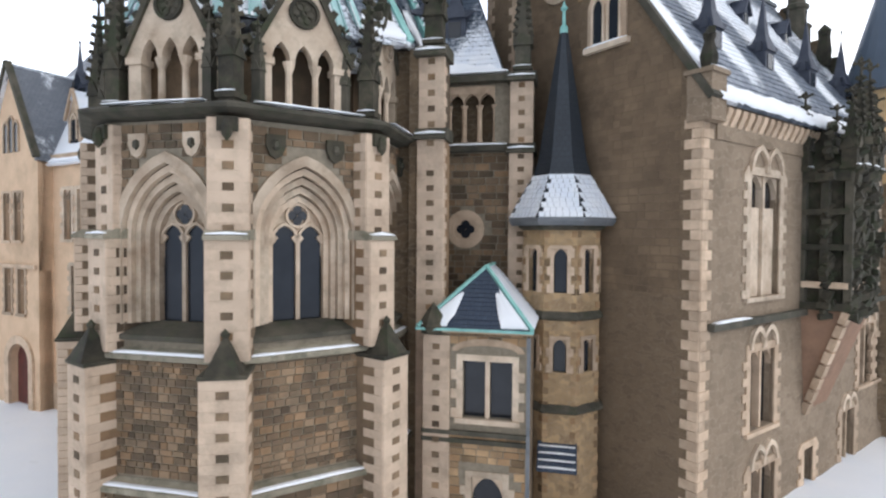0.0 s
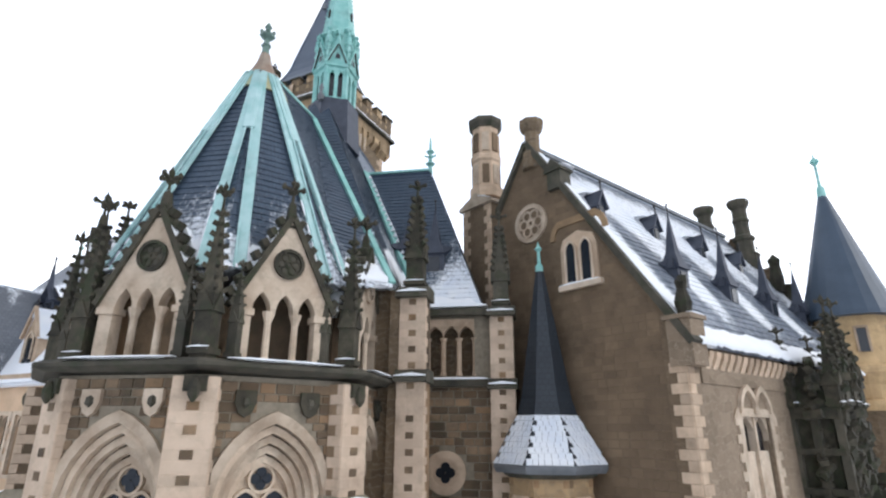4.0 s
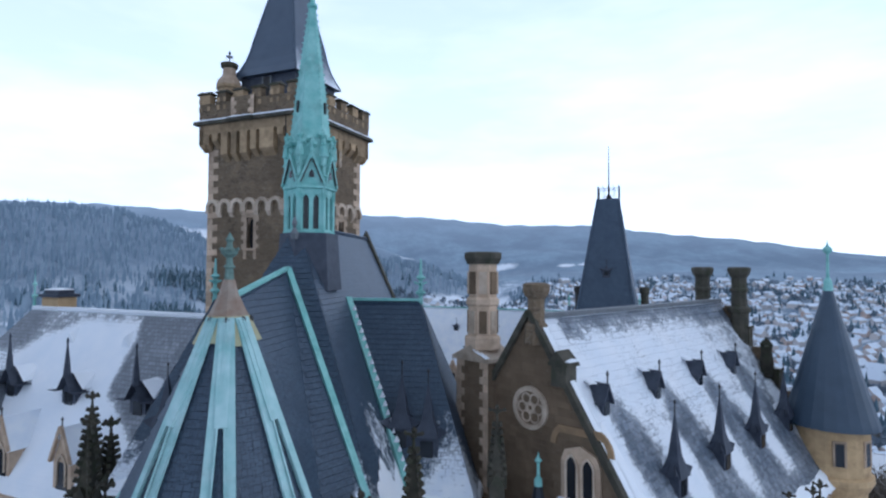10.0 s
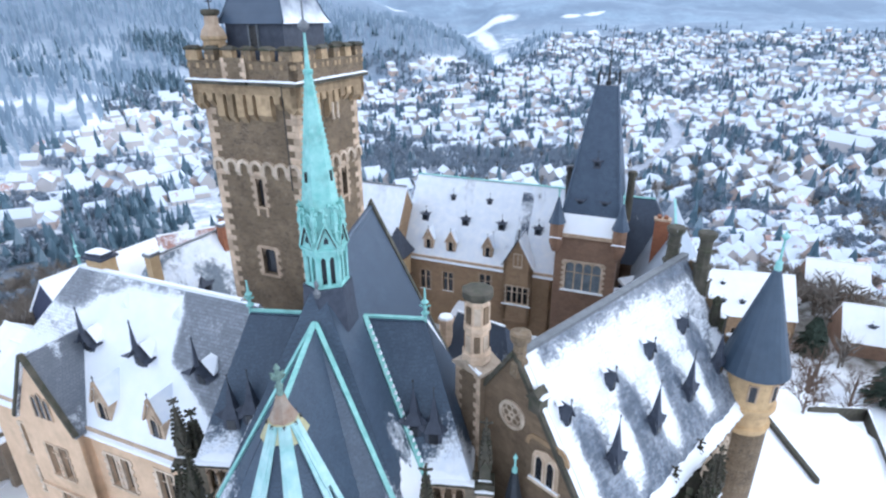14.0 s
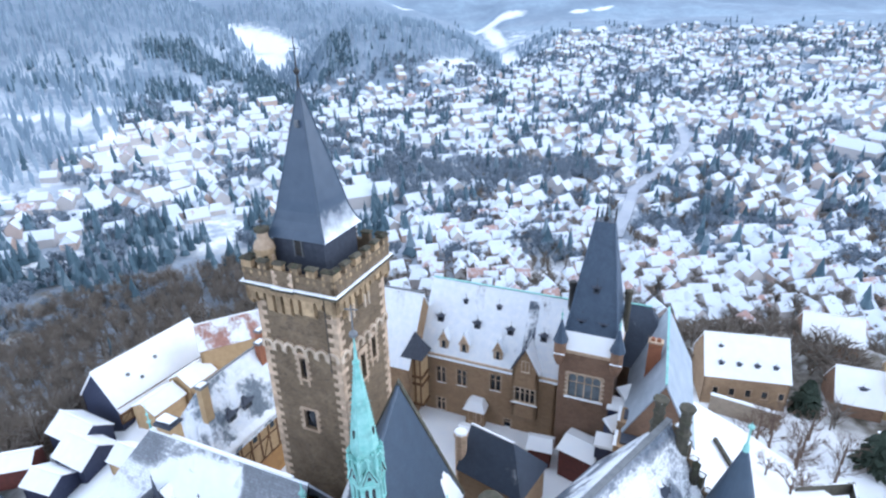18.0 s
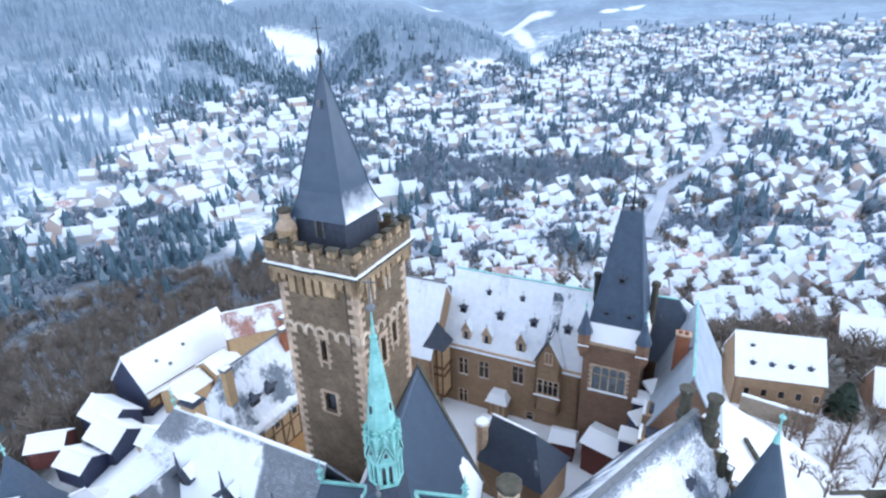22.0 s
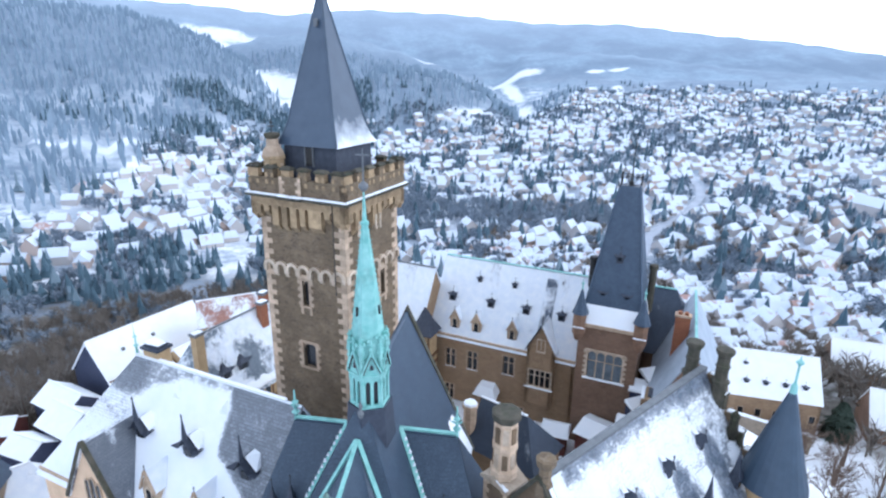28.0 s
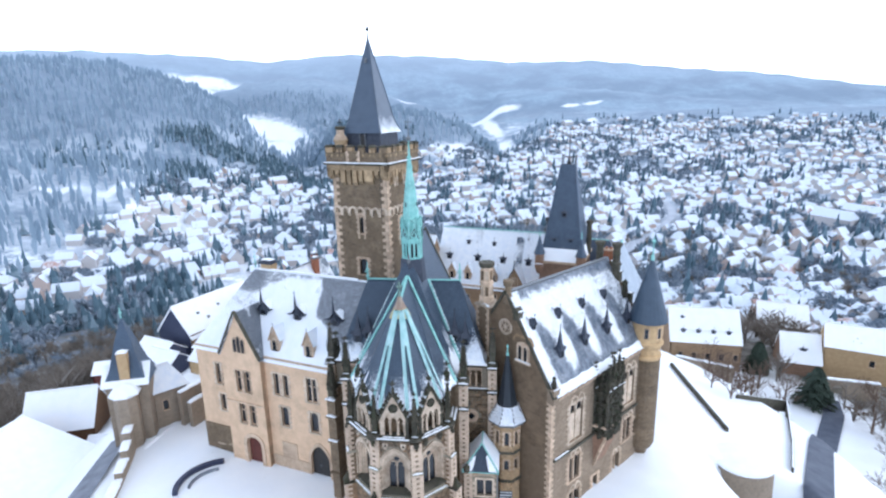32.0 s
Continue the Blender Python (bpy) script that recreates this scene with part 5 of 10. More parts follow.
    for q in (0, 1):
        beam(bm, (bx - 0.28 * (1 - q), by - 0.28 * q, zc + 5.15), (bx + 0.28 * (1 - q), by + 0.28 * q, zc + 5.15), 0.08)
    part("cross", bm, "iron", kp, "small wrought cross on the bartizan")
    # drum and spire
    zs = 40.75
    bm = B()
    box(bm, -2.4, 2.4, -2.4, 2.4, zc + 0.3, zs + 0.2)
    part("drum", bm, "dormer", kp, "slate-clad drum below the spire")
    prof = [(3.98, zs), (3.9, zs + 0.1), (3.5, zs + 0.62), (3.12, zs + 1.3), (2.82, zs + 2.1), (2.62, zs + 2.9), (0.05, 52.1)]
    bm = B()
    lathe(bm, prof, 4, 0, 0, math.pi / 4)
    part("spire", bm, "spire_slate", kp, "tall blue slate pyramid flared at its foot, whitish low on one side")
    for f in range(4):
        bm = B()
        c = math.cos(math.pi / 4)
        for (r0, z0), (r1, z1) in zip(prof[1:], prof[2:]):
            beam(bm, (r0 * c, r0 * c, z0), (r1 * c, r1 * c, z1), 0.11)
        part("hip_roll", tf(bm, place(rz=90 * f)), "slate_smooth", kp)
    bm = B()
    box(bm, -0.14, 0.14, -0.9, -0.7, 49.2, 49.75)
    part("hatch", bm, "lead", kp)
    bm = B()
    lathe(bm, [(0.14, 51.9), (0.06, 52.9), (0.26, 53.2), (0.06, 53.5), (0.03, 55.6), (0, 55.7)], 8)
    beam(bm, (-0.45, 0, 54.8), (0.45, 0, 54.8), 0.05)
    part("finial", bm, "iron", kp)
    bm = B()
    box(bm, -0.3, 0.3, -2.5, -2.39, zc + 2.3, zc + 3.6)
    hp = part("hatch", bm, "iron", kp)
    bm = B()
    box(bm, -0.42, -0.3, -2.54, -2.4, zc + 2.2, zc + 3.7)
    box(bm, 0.3, 0.42, -2.54, -2.4, zc + 2.2, zc + 3.7)
    part("frame", bm, "lead", hp)
    bm = B()
    box(bm, -3.95, 3.95, -3.95, 3.95, zc - 0.2, zc + 0.28)
    part("platform", bm, "lead", kp)
    # lightning rod cable down the front corner
    bm = B()
    beam(bm, (3.3, -a - 0.56, 30.0), (3.3, -a - 0.56, zc + 0.1), 0.05)
    part("conductor", bm, "iron", kp)


QUOIN = stone_mesh("quoin", "sandstone", 0.02, 0.498, 0.02)
QUOIN_W = stone_mesh("quoin_white", "sandwhite", 0.03)
RUBBLE = stone_mesh("stone", "rubble", 0.03, 0.468, 0.05)
OCHRE = stone_mesh("stone", "ochrerubble", 0.025, 0.475, 0.04)
make_keep()


# ---------------------------------------------------------------- chapel
CHAPEL = pose(-6.6, 20.8, 0, 0, 0, -9)
RNG = random.Random(7)
PIERSTONE = stone_mesh("pier_stone", "pierstone", 0.024, 0.498, 0.012)


def course_pier(parent, m, w, deep, z0, z1, limit, step=0.25):
    """A pier of brown rubble with a pale face: every second course is parted by a small dark square, the corners toothed."""
    bm = B()
    box(bm, -w / 2, w / 2, 0, deep, z0, z1)
    part("pier", tf(bm, m), "rubble", parent)
    bm = B()
    box(bm, -w / 2 + 0.01, w / 2 - 0.01, -0.018, 0.0, z0, z1)
    part("pier_face", tf(bm, m), "pierstone", parent)
    n = int((z1 - z0) / step)
    step = (z1 - z0) / n
    front, sides, dark = [], [], []
    for i in range(n):
        z = z0 + i * step
        if i % 2:
            front.append((m, -w / 2 - 0.005, w / 2 + 0.005, z, z + step))
        else:
            front.append((m, -w / 2 - 0.005, -w * 0.15, z, z + step))
            front.append((m, w * 0.15, w / 2 + 0.005, z, z + step))
            dark.append((m @ pose(0, -0.01, 0), -w * 0.155, w * 0.155, z + 0.015, z + step - 0.015))
        lng = deep * (0.50 if i % 2 else 0.22)
        for s in (-1, 1):
            q = m @ pose(s * w / 2, 0, 0, 0, 0, 90 * s)
            sides.append((q, 0.0, lng, z, z + step) if s > 0 else (q, -lng, 0.0, z, z + step))
    stones(parent, "quoin", front + sides, "pierstone", PIERSTONE, limit)
    stones(parent, "square", dark, "rubble", RUBBLE, limit // 6, 0.012)


def tracery_window(parent, m, z0, zs, w):
    """A deep pointed window: stepped mouldings, two lancets and a quatrefoil."""
    win = part("window", _ring(w, 0.70 * w, 0.24, -0.10, 0.10, zs, zs - z0), "sandwhite", parent, "deep pointed window with two lancets and a quatrefoil")
    win.matrix_basis = m
    for i in range(4):
        wi = w - 0.02 - i * 0.32
        part("moulding", _ring(wi - 0.32, 0.70 * (wi - 0.32), 0.155, 0.08 + 0.17 * i, 0.28 + 0.17 * i, zs - 0.02 * i, zs - z0 - 0.02 * i), "sandwhite", win)
    wt = w - 0.02 - 4 * 0.32
    rise = 0.70 * wt + 0.02
    bm = B()
    y = 0.66
    box(bm, -0.06, 0.06, y, y + 0.16, z0, zs + 0.05)
    for s in (-1, 1):
        arch_ring(bm, wt / 2 - 0.1, 0.42, 0.07, y, y + 0.16, zs - 0.12, s * wt / 4, True, 0.1)
        hl = (wt / 2 - 0.1) / 2
        for e in (-1, 1):
            hull(bm, [(s * wt / 4 + e * x_, y_, zs + z_) for y_ in (y + 0.02, y + 0.14) for x_, z_ in ((hl + 0.03, -0.26), (hl + 0.03, 0.1), (hl - 0.13, -0.05))])
    cx, cz, r = 0.0, zs + 0.60, 0.31
    lathe_ring(bm, cx, y, cz, r + 0.05, r - 0.02, 0.16)
    part("tracery", bm, "sandwhite", win)
    for s in (-1, 1):
        bm = B()
        pts = [(px + s * wt / 4, y + 0.1, pz + zs - 0.12) for px, pz in arc(wt / 2 - 0.1, 0.42, 5)]
        solid(bm, [(s * wt / 4 + (wt / 2 - 0.1) / 2, y + 0.1, z0), *pts, (s * wt / 4 - (wt / 2 - 0.1) / 2, y + 0.1, z0)], (0, 0.03, 0))
        part("pane", bm, "glass", win)
    bm = B()
    for a in range(4):
        lathe_disc(bm, cx + 0.15 * math.cos(a * math.pi / 2), y + 0.05, cz + 0.15 * math.sin(a * math.pi / 2), 0.135, 0.02 + 0.002 * a)
    part("quatrefoil", bm, "glass", win)
    bm = B()
    solid(bm, [(px, y + 0.12, pz + zs) for px, pz in arc(wt + 0.05, rise, 6)] + [(-wt / 2 - 0.02, y + 0.12, zs - 0.6), (wt / 2 + 0.02, y + 0.12, zs - 0.6)], (0, 0.1, 0))
    part("tracery_plate", bm, "sandwhite", win)
    bm = B()
    solid(bm, [(-w / 2 - 0.1, -0.14, z0 - 0.42), (-w / 2 - 0.1, -0.14, z0 - 0.28), (-w / 2 - 0.1, 0.62, z0 + 0.02), (-w / 2 - 0.1, 0.62, z0 - 0.42)], (w + 0.2, 0, 0))
    part("sill", bm, "ledge", win)
    return win


def _ring(w, rise, band, y0, y1, z, foot):
    bm = B()
    arch_ring(bm, w, rise, band, y0, y1, z, 0.0, True, foot)
    return bm


def lathe_ring(bm, x, y, z, r1, r0, deep, n=16):
    """A flat stone ring standing in the plane of x and z."""
    rows = []
    for i in range(n):
        c, s = math.cos(2 * math.pi * i / n), math.sin(2 * math.pi * i / n)
        rows.append([bm.verts.new(v) for v in ((x + r0 * c, y, z + r0 * s), (x + r1 * c, y, z + r1 * s), (x + r1 * c, y + deep, z + r1 * s), (x + r0 * c, y + deep, z + r0 * s))])
    for i in range(n):
        p, q = rows[i], rows[(i + 1) % n]
        for j in range(4):
            bm.faces.new((p[j], p[(j + 1) % 4], q[(j + 1) % 4], q[j]))


def lathe_disc(bm, x, y, z, r, deep, n=14):
    solid(bm, [(x + r * math.cos(2 * math.pi * i / n), y, z + r * math.sin(2 * math.pi * i / n)) for i in range(n)], (0, deep, 0))


def rosette(parent, m, x, z, r, mat_="sandwhite", petals=6, hub="mossy"):
    bm = B()
    lathe_ring(bm, x, -0.1, z, r, r * 0.78, 0.16, 20)
    ros = part("rosette", tf(bm, m), mat_, parent)
    for i in range(petals):
        a = 2 * math.pi * i / petals
        bm = B()
        lathe_ring(bm, x + r * 0.47 * math.cos(a), -0.05, z + r * 0.47 * math.sin(a), r * 0.29, r * 0.2, 0.08, 10)
        part("petal", tf(bm, m), mat_, ros)
    bm = B()
    lathe_ring(bm, x, -0.06, z, r * 0.22, r * 0.12, 0.1, 10)
    part("boss", tf(bm, m), mat_, ros)
    bm = B()
    lathe_disc(bm, x, -0.02, z, r * 0.77, 0.04, 18)
    part("rosette_ground", tf(bm, m), hub, ros)
    return ros


def face_gable(parent, m, pale):
    """The arcaded gable that stands on the ledge over a face of the apse."""
    z0, zc, apex = 14.35, 15.75, 18.5
    g = part("gable", tf(_gable_plate(z0, zc, apex), m), pale, parent, "pale gable with a three-arched gallery and a rosette")
    for x in (-0.38, 0.38):
        bm = B()
        lathe(bm, [(0.15, z0), (0.15, z0 + 0.12), (0.10, z0 + 0.2), (0.095, zc - 0.28), (0.17, zc - 0.06), (0.18, zc + 0.02)], 8, x, 0.16)
        part("column", tf(bm, m), pale, g)
    for s in (-1, 1):
        bm = B()
        box(bm, s * 1.1 - 0.2, s * 1.1 + 0.2, -0.02, 0.36, z0, zc)
        box(bm, s * 1.1 - 0.26, s * 1.1 + 0.26, -0.08, 0.4, zc - 0.16, zc + 0.02)
        part("jamb", tf(bm, m), pale, g)
        # dark coping with crockets
        bm = B()
        p, q = Vector((s * 1.46, 0.16, zc + 0.1)), Vector((0, 0.16, apex + 0.12))
        beam(bm, p, q, 0.52, 0.16, (0, 0, 1))
        for i in range(7):
            c = p.lerp(q, (i + 0.6) / 7.4)
            vs = box(bm, -0.09, 0.09, -0.16, 0.16, 0.0, 0.24)
            bmesh.ops.transform(bm, matrix=pose(c.x + s * 0.08, c.y, c.z + 0.02, 0, s * 32, 0), verts=vs)
        part("coping", tf(bm, m), "mossy", g)
        # snow lying in the valley behind the gable
        bm = B()
        beam(bm, p.lerp(q, 0.04) + Vector((s * 0.1, 0.55, 0.05)), p.lerp(q, 0.8) + Vector((s * 0.1, 0.55, 0.05)), 0.42, 0.16)
        part("snow", tf(bm, m), "snow", g)
        for i in (0, 2, 4):
            c = p.lerp(q, (i + 0.95 + 0.3 * RNG.random()) / 7.4)
            d = (q - p).normalized() * 0.17
            bm = B()
            beam(bm, m @ (c - d + Vector((0, -0.02, 0.1))), m @ (c + d + Vector((0, -0.02, 0.1))), 0.4, 0.07)
            part("snow", bm, "snow", g)
    bm = B()
    lathe(bm, [(0.24, apex - 0.25), (0.13, apex + 0.5), (0.1, apex + 0.6)], 4, 0, 0.16, math.pi / 4)
    finial(bm, 0, 0.16, apex + 0.3, 1.15, 0.13)
    part("finial", tf(bm, m), "mossy", g)
    rosette(g, m @ pose(0, -0.005, 0), 0, 17.15, 0.44, "mossy" if RNG.random() < 0.5 else "sandwhite", 6, "ledge")
    bm = B()
    box(bm, -1.9, 1.9, 0.95, 1.2, 14.0, 16.4)
    part("gallery_wall", tf(bm, m), "rubble", g)
    for s, f in ((-0.55, 0), (0.55, 0)):
        snow_strip(g, m @ Vector((s - 0.5, -0.32, 14.36)), m @ Vector((s + 0.5, -0.32, 14.36)), 0.2, 0.07)
    return g


def _gable_plate(z0, zc, apex):
    bm = B()
    pts = [(-1.42, zc), (-0.93, zc)]
    for cx in (-0.64, 0.0, 0.64):
        top = [(cx - px * -1, zc + pz) for px, pz in arc(0.5, 0.52, 5)][::-1]
        pts += [(cx - 0.25, zc)] + [(p, z) for p, z in top if abs(p - cx) < 0.2499] + [(cx + 0.25, zc)]
    pts += [(0.93, zc), (1.42, zc), (0, apex)]
    keep = [pts[0]]
    for p in pts[1:]:
        if abs(p[0] - keep[-1][0]) + abs(p[1] - keep[-1][1]) > 0.004:
            keep.append(p)
    solid(bm, [(x, 0.0, z) for x, z in keep], (0, 0.34, 0))
    return bm


def shield(parent, m, x, z, mat_):
    bm = B()
    solid(bm, [(x - 0.26, -0.02, z + 0.3), (x - 0.27, -0.02, z), (x - 0.16, -0.02, z - 0.26), (x, -0.02, z - 0.36), (x + 0.16, -0.02, z - 0.26), (x + 0.27, -0.02, z), (x + 0.26, -0.02, z + 0.3)], (0, -0.12, 0))
    s = part("shield", tf(bm, m), mat_, parent)
    bm = B()
    lathe(bm, [(0, z - 0.16), (0.12, z - 0.05), (0.1, z + 0.1), (0, z + 0.16)], 6, x, -0.13)
    part("charge", tf(bm, m), "ledge", s)


def slates(parent, faces, mat_, limit=300, w=0.3, h=0.24):
    """Slates on the slopes: thin leaning leaves, each course over the next."""
    verts, quads = [], []
    for f in faces:
        p = [Vector(v) for v in f]
        nrm = (p[1] - p[0]).cross(p[2] - p[0]).normalized()
        if nrm.z < 0:
            nrm = -nrm
        u = Vector((0, 0, 1)).cross(nrm).normalized()
        v = nrm.cross(u)
        o = p[0]
        flat = [((q - o).dot(u), (q - o).dot(v)) for q in p]
        v0, v1 = min(b for _, b in flat), max(b for _, b in flat)
        rows = int((v1 - v0) / h)
        for r in range(rows):
            lo = v0 + r * h
            mid = lo + h * 0.5
            xs = []
            for (a0, b0), (a1, b1) in zip(flat, flat[1:] + flat[:1]):
                if (b0 - mid) * (b1 - mid) < 0:
                    xs.append(a0 + (a1 - a0) * (mid - b0) / (b1 - b0))
            if len(xs) < 2:
                continue
            x, x1 = min(xs) + (0.12 if r % 2 else 0.0), max(xs)
            while x < x1 - 0.08:
                ww = min(w * RNG.uniform(0.85, 1.15), x1 - x)
                t = 0.025 + 0.02 * RNG.random()
                b = len(verts)
                for a, c, d in ((x + 0.006, lo - 0.03, t), (x + ww - 0.006, lo - 0.03 + 0.02 * RNG.random(), t), (x + ww - 0.006, lo + h, 0.006), (x + 0.006, lo + h, 0.006)):
                    verts.append(o + u * a + v * c + nrm * d)
                for a, c in ((x + 0.006, lo - 0.03), (x + ww - 0.006, lo - 0.03)):
                    verts.append(o + u * a + v * c)
                quads += [(b, b + 1, b + 2, b + 3), (b + 4, b + 5, b + 1, b)]
                x += ww
    ob = new("slate_covering", pydata("slate_covering", verts, quads, [mat_]))
    ob.parent = parent
    return tagged(ob, kind="stuff")


def oct_point(r, k, z):
    a = radians(-90 + 22.5 + 45 * k)
    return Vector((r * math.cos(a), r * math.sin(a), z))


def make_chapel():
    ch = thing("chapel", "sandstone chapel, eight-sided apse, pinnacles, slate roof with copper ribs", "chapel", CHAPEL)
    ap = 4.75
    half = ap * math.tan(math.pi / 8)
    for k in (-2, -1, 0, 1, 2):
        m = place(rz=45 * k) @ pose(0, -ap, 0)
        w = 2.8
        bm = B()
        wall(bm, 2 * half, 7.6, 14.0, 0.5, [(-w / 2, w / 2, 8.2, 12.87)], -half)
        spandrel(bm, w, 1.97, 0.0, 0.5, 10.9)
        upper = part("wall", tf(bm, m), "mortar", ch)
        tracery_window(upper, m, 8.45, 10.9, w)
        lim = 300 if k in (0, 1) else 60

        def in_window(x, z):
            return abs(x) < w / 2 + 0.22 and z < 10.9 or (z >= 10.9 and (abs(x) + 0.0) < 1.75 and z < 10.9 + 2.45 * (1 - (abs(x) / 1.75) ** 2.2))

        stones(upper, "stone", courses(m, -half + 0.45, half - 0.45, 7.75, 13.95, RNG, (0.22, 0.55), (0.17, 0.3), in_window), "rubble", RUBBLE, lim)
        for s in (-1, 1):
            shield(upper, m, s * 0.85, 13.35, "sandwhite" if k < 1 else "mossy")
        # lower wall, thicker, with its offset courses
        m2 = place(rz=45 * k) @ pose(0, -ap - 0.2, 0)
        bm = B()
        wall(bm, 2 * half + 0.16, 4.3, 7.55, 0.6, [], -half - 0.08)
        low = part("wall", tf(bm, m2), "mortar", ch)
        stones(low, "stone", courses(m2, -half + 0.42, half - 0.42, 4.35, 7.5, RNG, (0.17, 0.42), (0.13, 0.24)), "rubble", RUBBLE, 300 if k == 1 else 200 if k == 0 else 0)
        bm = B()
        wall(bm, 2 * half + 0.35, 0.2, 4.0, 0.8, [], -half - 0.17, -0.25)
        base = part("wall", tf(bm, m2), "mortar", ch)
        stones(base, "stone", courses(m2 @ pose(0, -0.25, 0), -half, half, 0.3, 3.95, RNG, (0.3, 0.7), (0.2, 0.34)), "rubble", RUBBLE, 0)
        for za, zb, y0, y1 in ((7.55, 7.67, -0.16, 0.35), (3.98, 4.12, -0.42, 0.2)):
            bm = B()
            solid(bm, [(-half - 0.2, y0, za), (-half - 0.2, y0, zb), (-half - 0.2, y1, zb + 0.22), (-half - 0.2, y1, za)], (2 * half + 0.4, 0, 0))
            st = part("string_course", tf(bm, m2), "mossledge", ch)
            snow_strip(st, m2 @ Vector((-half + 0.2, y0 + 0.14, zb + 0.03)), m2 @ Vector((half - 0.3, y0 + 0.14, zb + 0.03)), 0.18, 0.07)
        face_gable(ch, place(rz=45 * k) @ pose(0, -4.62, 0), "sandwhite")
    # piers at the corners
    for k in (-2, -1, 0, 1, 2):
        if k == 2:
            continue
        rz = 22.5 + 45 * k
        m = place(rz=rz) @ pose(0, {-1: 0.45, 1: 0.15}.get(k, 0.0), 0)
        course_pier(ch, m @ pose(0, -5.62, 0), 1.0, 0.95, 10.95, 13.9, 90 if k in (0, 1, -1) else 20)
        course_pier(ch, m @ pose(0, -5.82, 0), 1.04, 1.1, 7.72, 10.8, 90 if k in (0, 1, -1) else 20)
        course_pier(ch, m @ pose(0, -6.35, 0), 1.08, 1.5, 0.2, 7.4, 150 if k in (0, 1, -1) else 20)
        bm = B()
        solid(bm, [(-0.56, -5.92, 10.8), (-0.56, -5.92, 10.9), (-0.56, -5.58, 11.08), (-0.56, -4.9, 11.08), (-0.56, -4.9, 10.8)], (1.12, 0, 0))
        off = part("offset", tf(bm, m), "mossledge", ch)
        snow_strip(off, m @ Vector((-0.5, -5.8, 10.94)), m @ Vector((0.5, -5.8, 10.94)), 0.22, 0.1)
        bm = B()
        box(bm, -0.58, 0.58, -6.42, -4.9, 7.4, 7.5)
        lathe(bm, [(0.62, 7.5), (0.05, 8.4)], 4, 0, -6.0, math.pi / 4)
        lathe(bm, [(0.08, 8.36), (0.12, 8.46), (0, 8.6)], 6, 0, -6.0)
        part("pier_cap", tf(bm, m), "mossy", ch)
        bm = B()
        box(bm, -0.26, 0.26, -5.74, -5.5, 13.55, 13.92)
        lathe(bm, [(0.03, 13.3), (0.13, 13.45), (0.15, 13.65), (0.06, 13.85)], 7, 0, -5.78)
        part("gargoyle_stump", tf(bm, m), "mossy", ch)
        pinnacle(ch, *(m @ Vector((0, -5.25, 0))).to_2d(), 14.35, 4.6, 0.46)
        for s in (-0.62, 0.62):
            pinnacle(ch, *(m @ Vector((s, -4.85, 0))).to_2d(), 14.35, 2.7, 0.26, "side_pinnacle", "ledge", 0.5, False)
    # the ledge round the apse
    for k in range(-3, 2):
        bm = B()
        ring = [(4.4, 14.0), (5.5, 14.06), (5.8, 14.17), (5.84, 14.25), (5.6, 14.35), (4.4, 14.35)]
        a = [oct_point(r, k, z) for r, z in ring]
        b = [oct_point(r, k + 1, z) for r, z in ring]
        va, vb = [bm.verts.new(p) for p in a], [bm.verts.new(p) for p in b]
        for i in range(6):
            j = (i + 1) % 6
            bm.faces.new((va[i], va[j], vb[j], vb[i]))
        bm.faces.new(va)
        bm.faces.new(vb)
        led = part("ledge", bm, "ledge", ch, "mossy projecting ledge")
        snow_strip(led, oct_point(5.72, k, 14.36).lerp(oct_point(5.72, k + 1, 14.36), 0.15), oct_point(5.72, k, 14.36).lerp(oct_point(5.72, k + 1, 14.36), 0.85), 0.24, 0.05)
    # apse roof and its copper; its point leans a little forward of the middle
    rt, zt, rb, zb = 0.55, 25.4, 4.6, 16.9
    lean = Vector((0.2, -0.65, 0))
    cx, cy = lean.x, lean.y

    def rim(k, z, out=0.0):
        """A point on the k-th hip of the apse roof at height z."""
        f = (z - zb) / (zt - zb)
        return oct_point(rb + (rt - rb) * f + out, k, z) + lean * f

    faces = [[rim(k, zb), rim(k + 1, zb), rim(k + 1, zt), rim(k, zt)] for k in range(-3, 2)]
    bm = B()
    low_ring, high_ring = [bm.verts.new(rim(k, zb)) for k in range(8)], [bm.verts.new(rim(k, zt)) for k in range(8)]
    for k in range(8):
        bm.faces.new((low_ring[k], low_ring[(k + 1) % 8], high_ring[(k + 1) % 8], high_ring[k]))
    bm.faces.new(low_ring)
    bm.faces.new(high_ring)
    rf = part("roof", bm, "slate", ch, "steep dark slate apse roof")
    slates(rf, faces, "slate")
    for k, f in enumerate(faces):
        snow_patch(rf, f, 0.16, 0.84, 0.02, 0.13, 40 + k)
        for u in (0.13, 0.80):
            snow_patch(rf, f, u, u + 0.08, 0.02, 0.30, 60 + 7 * k + int(u * 10), 0.05, 0.7)
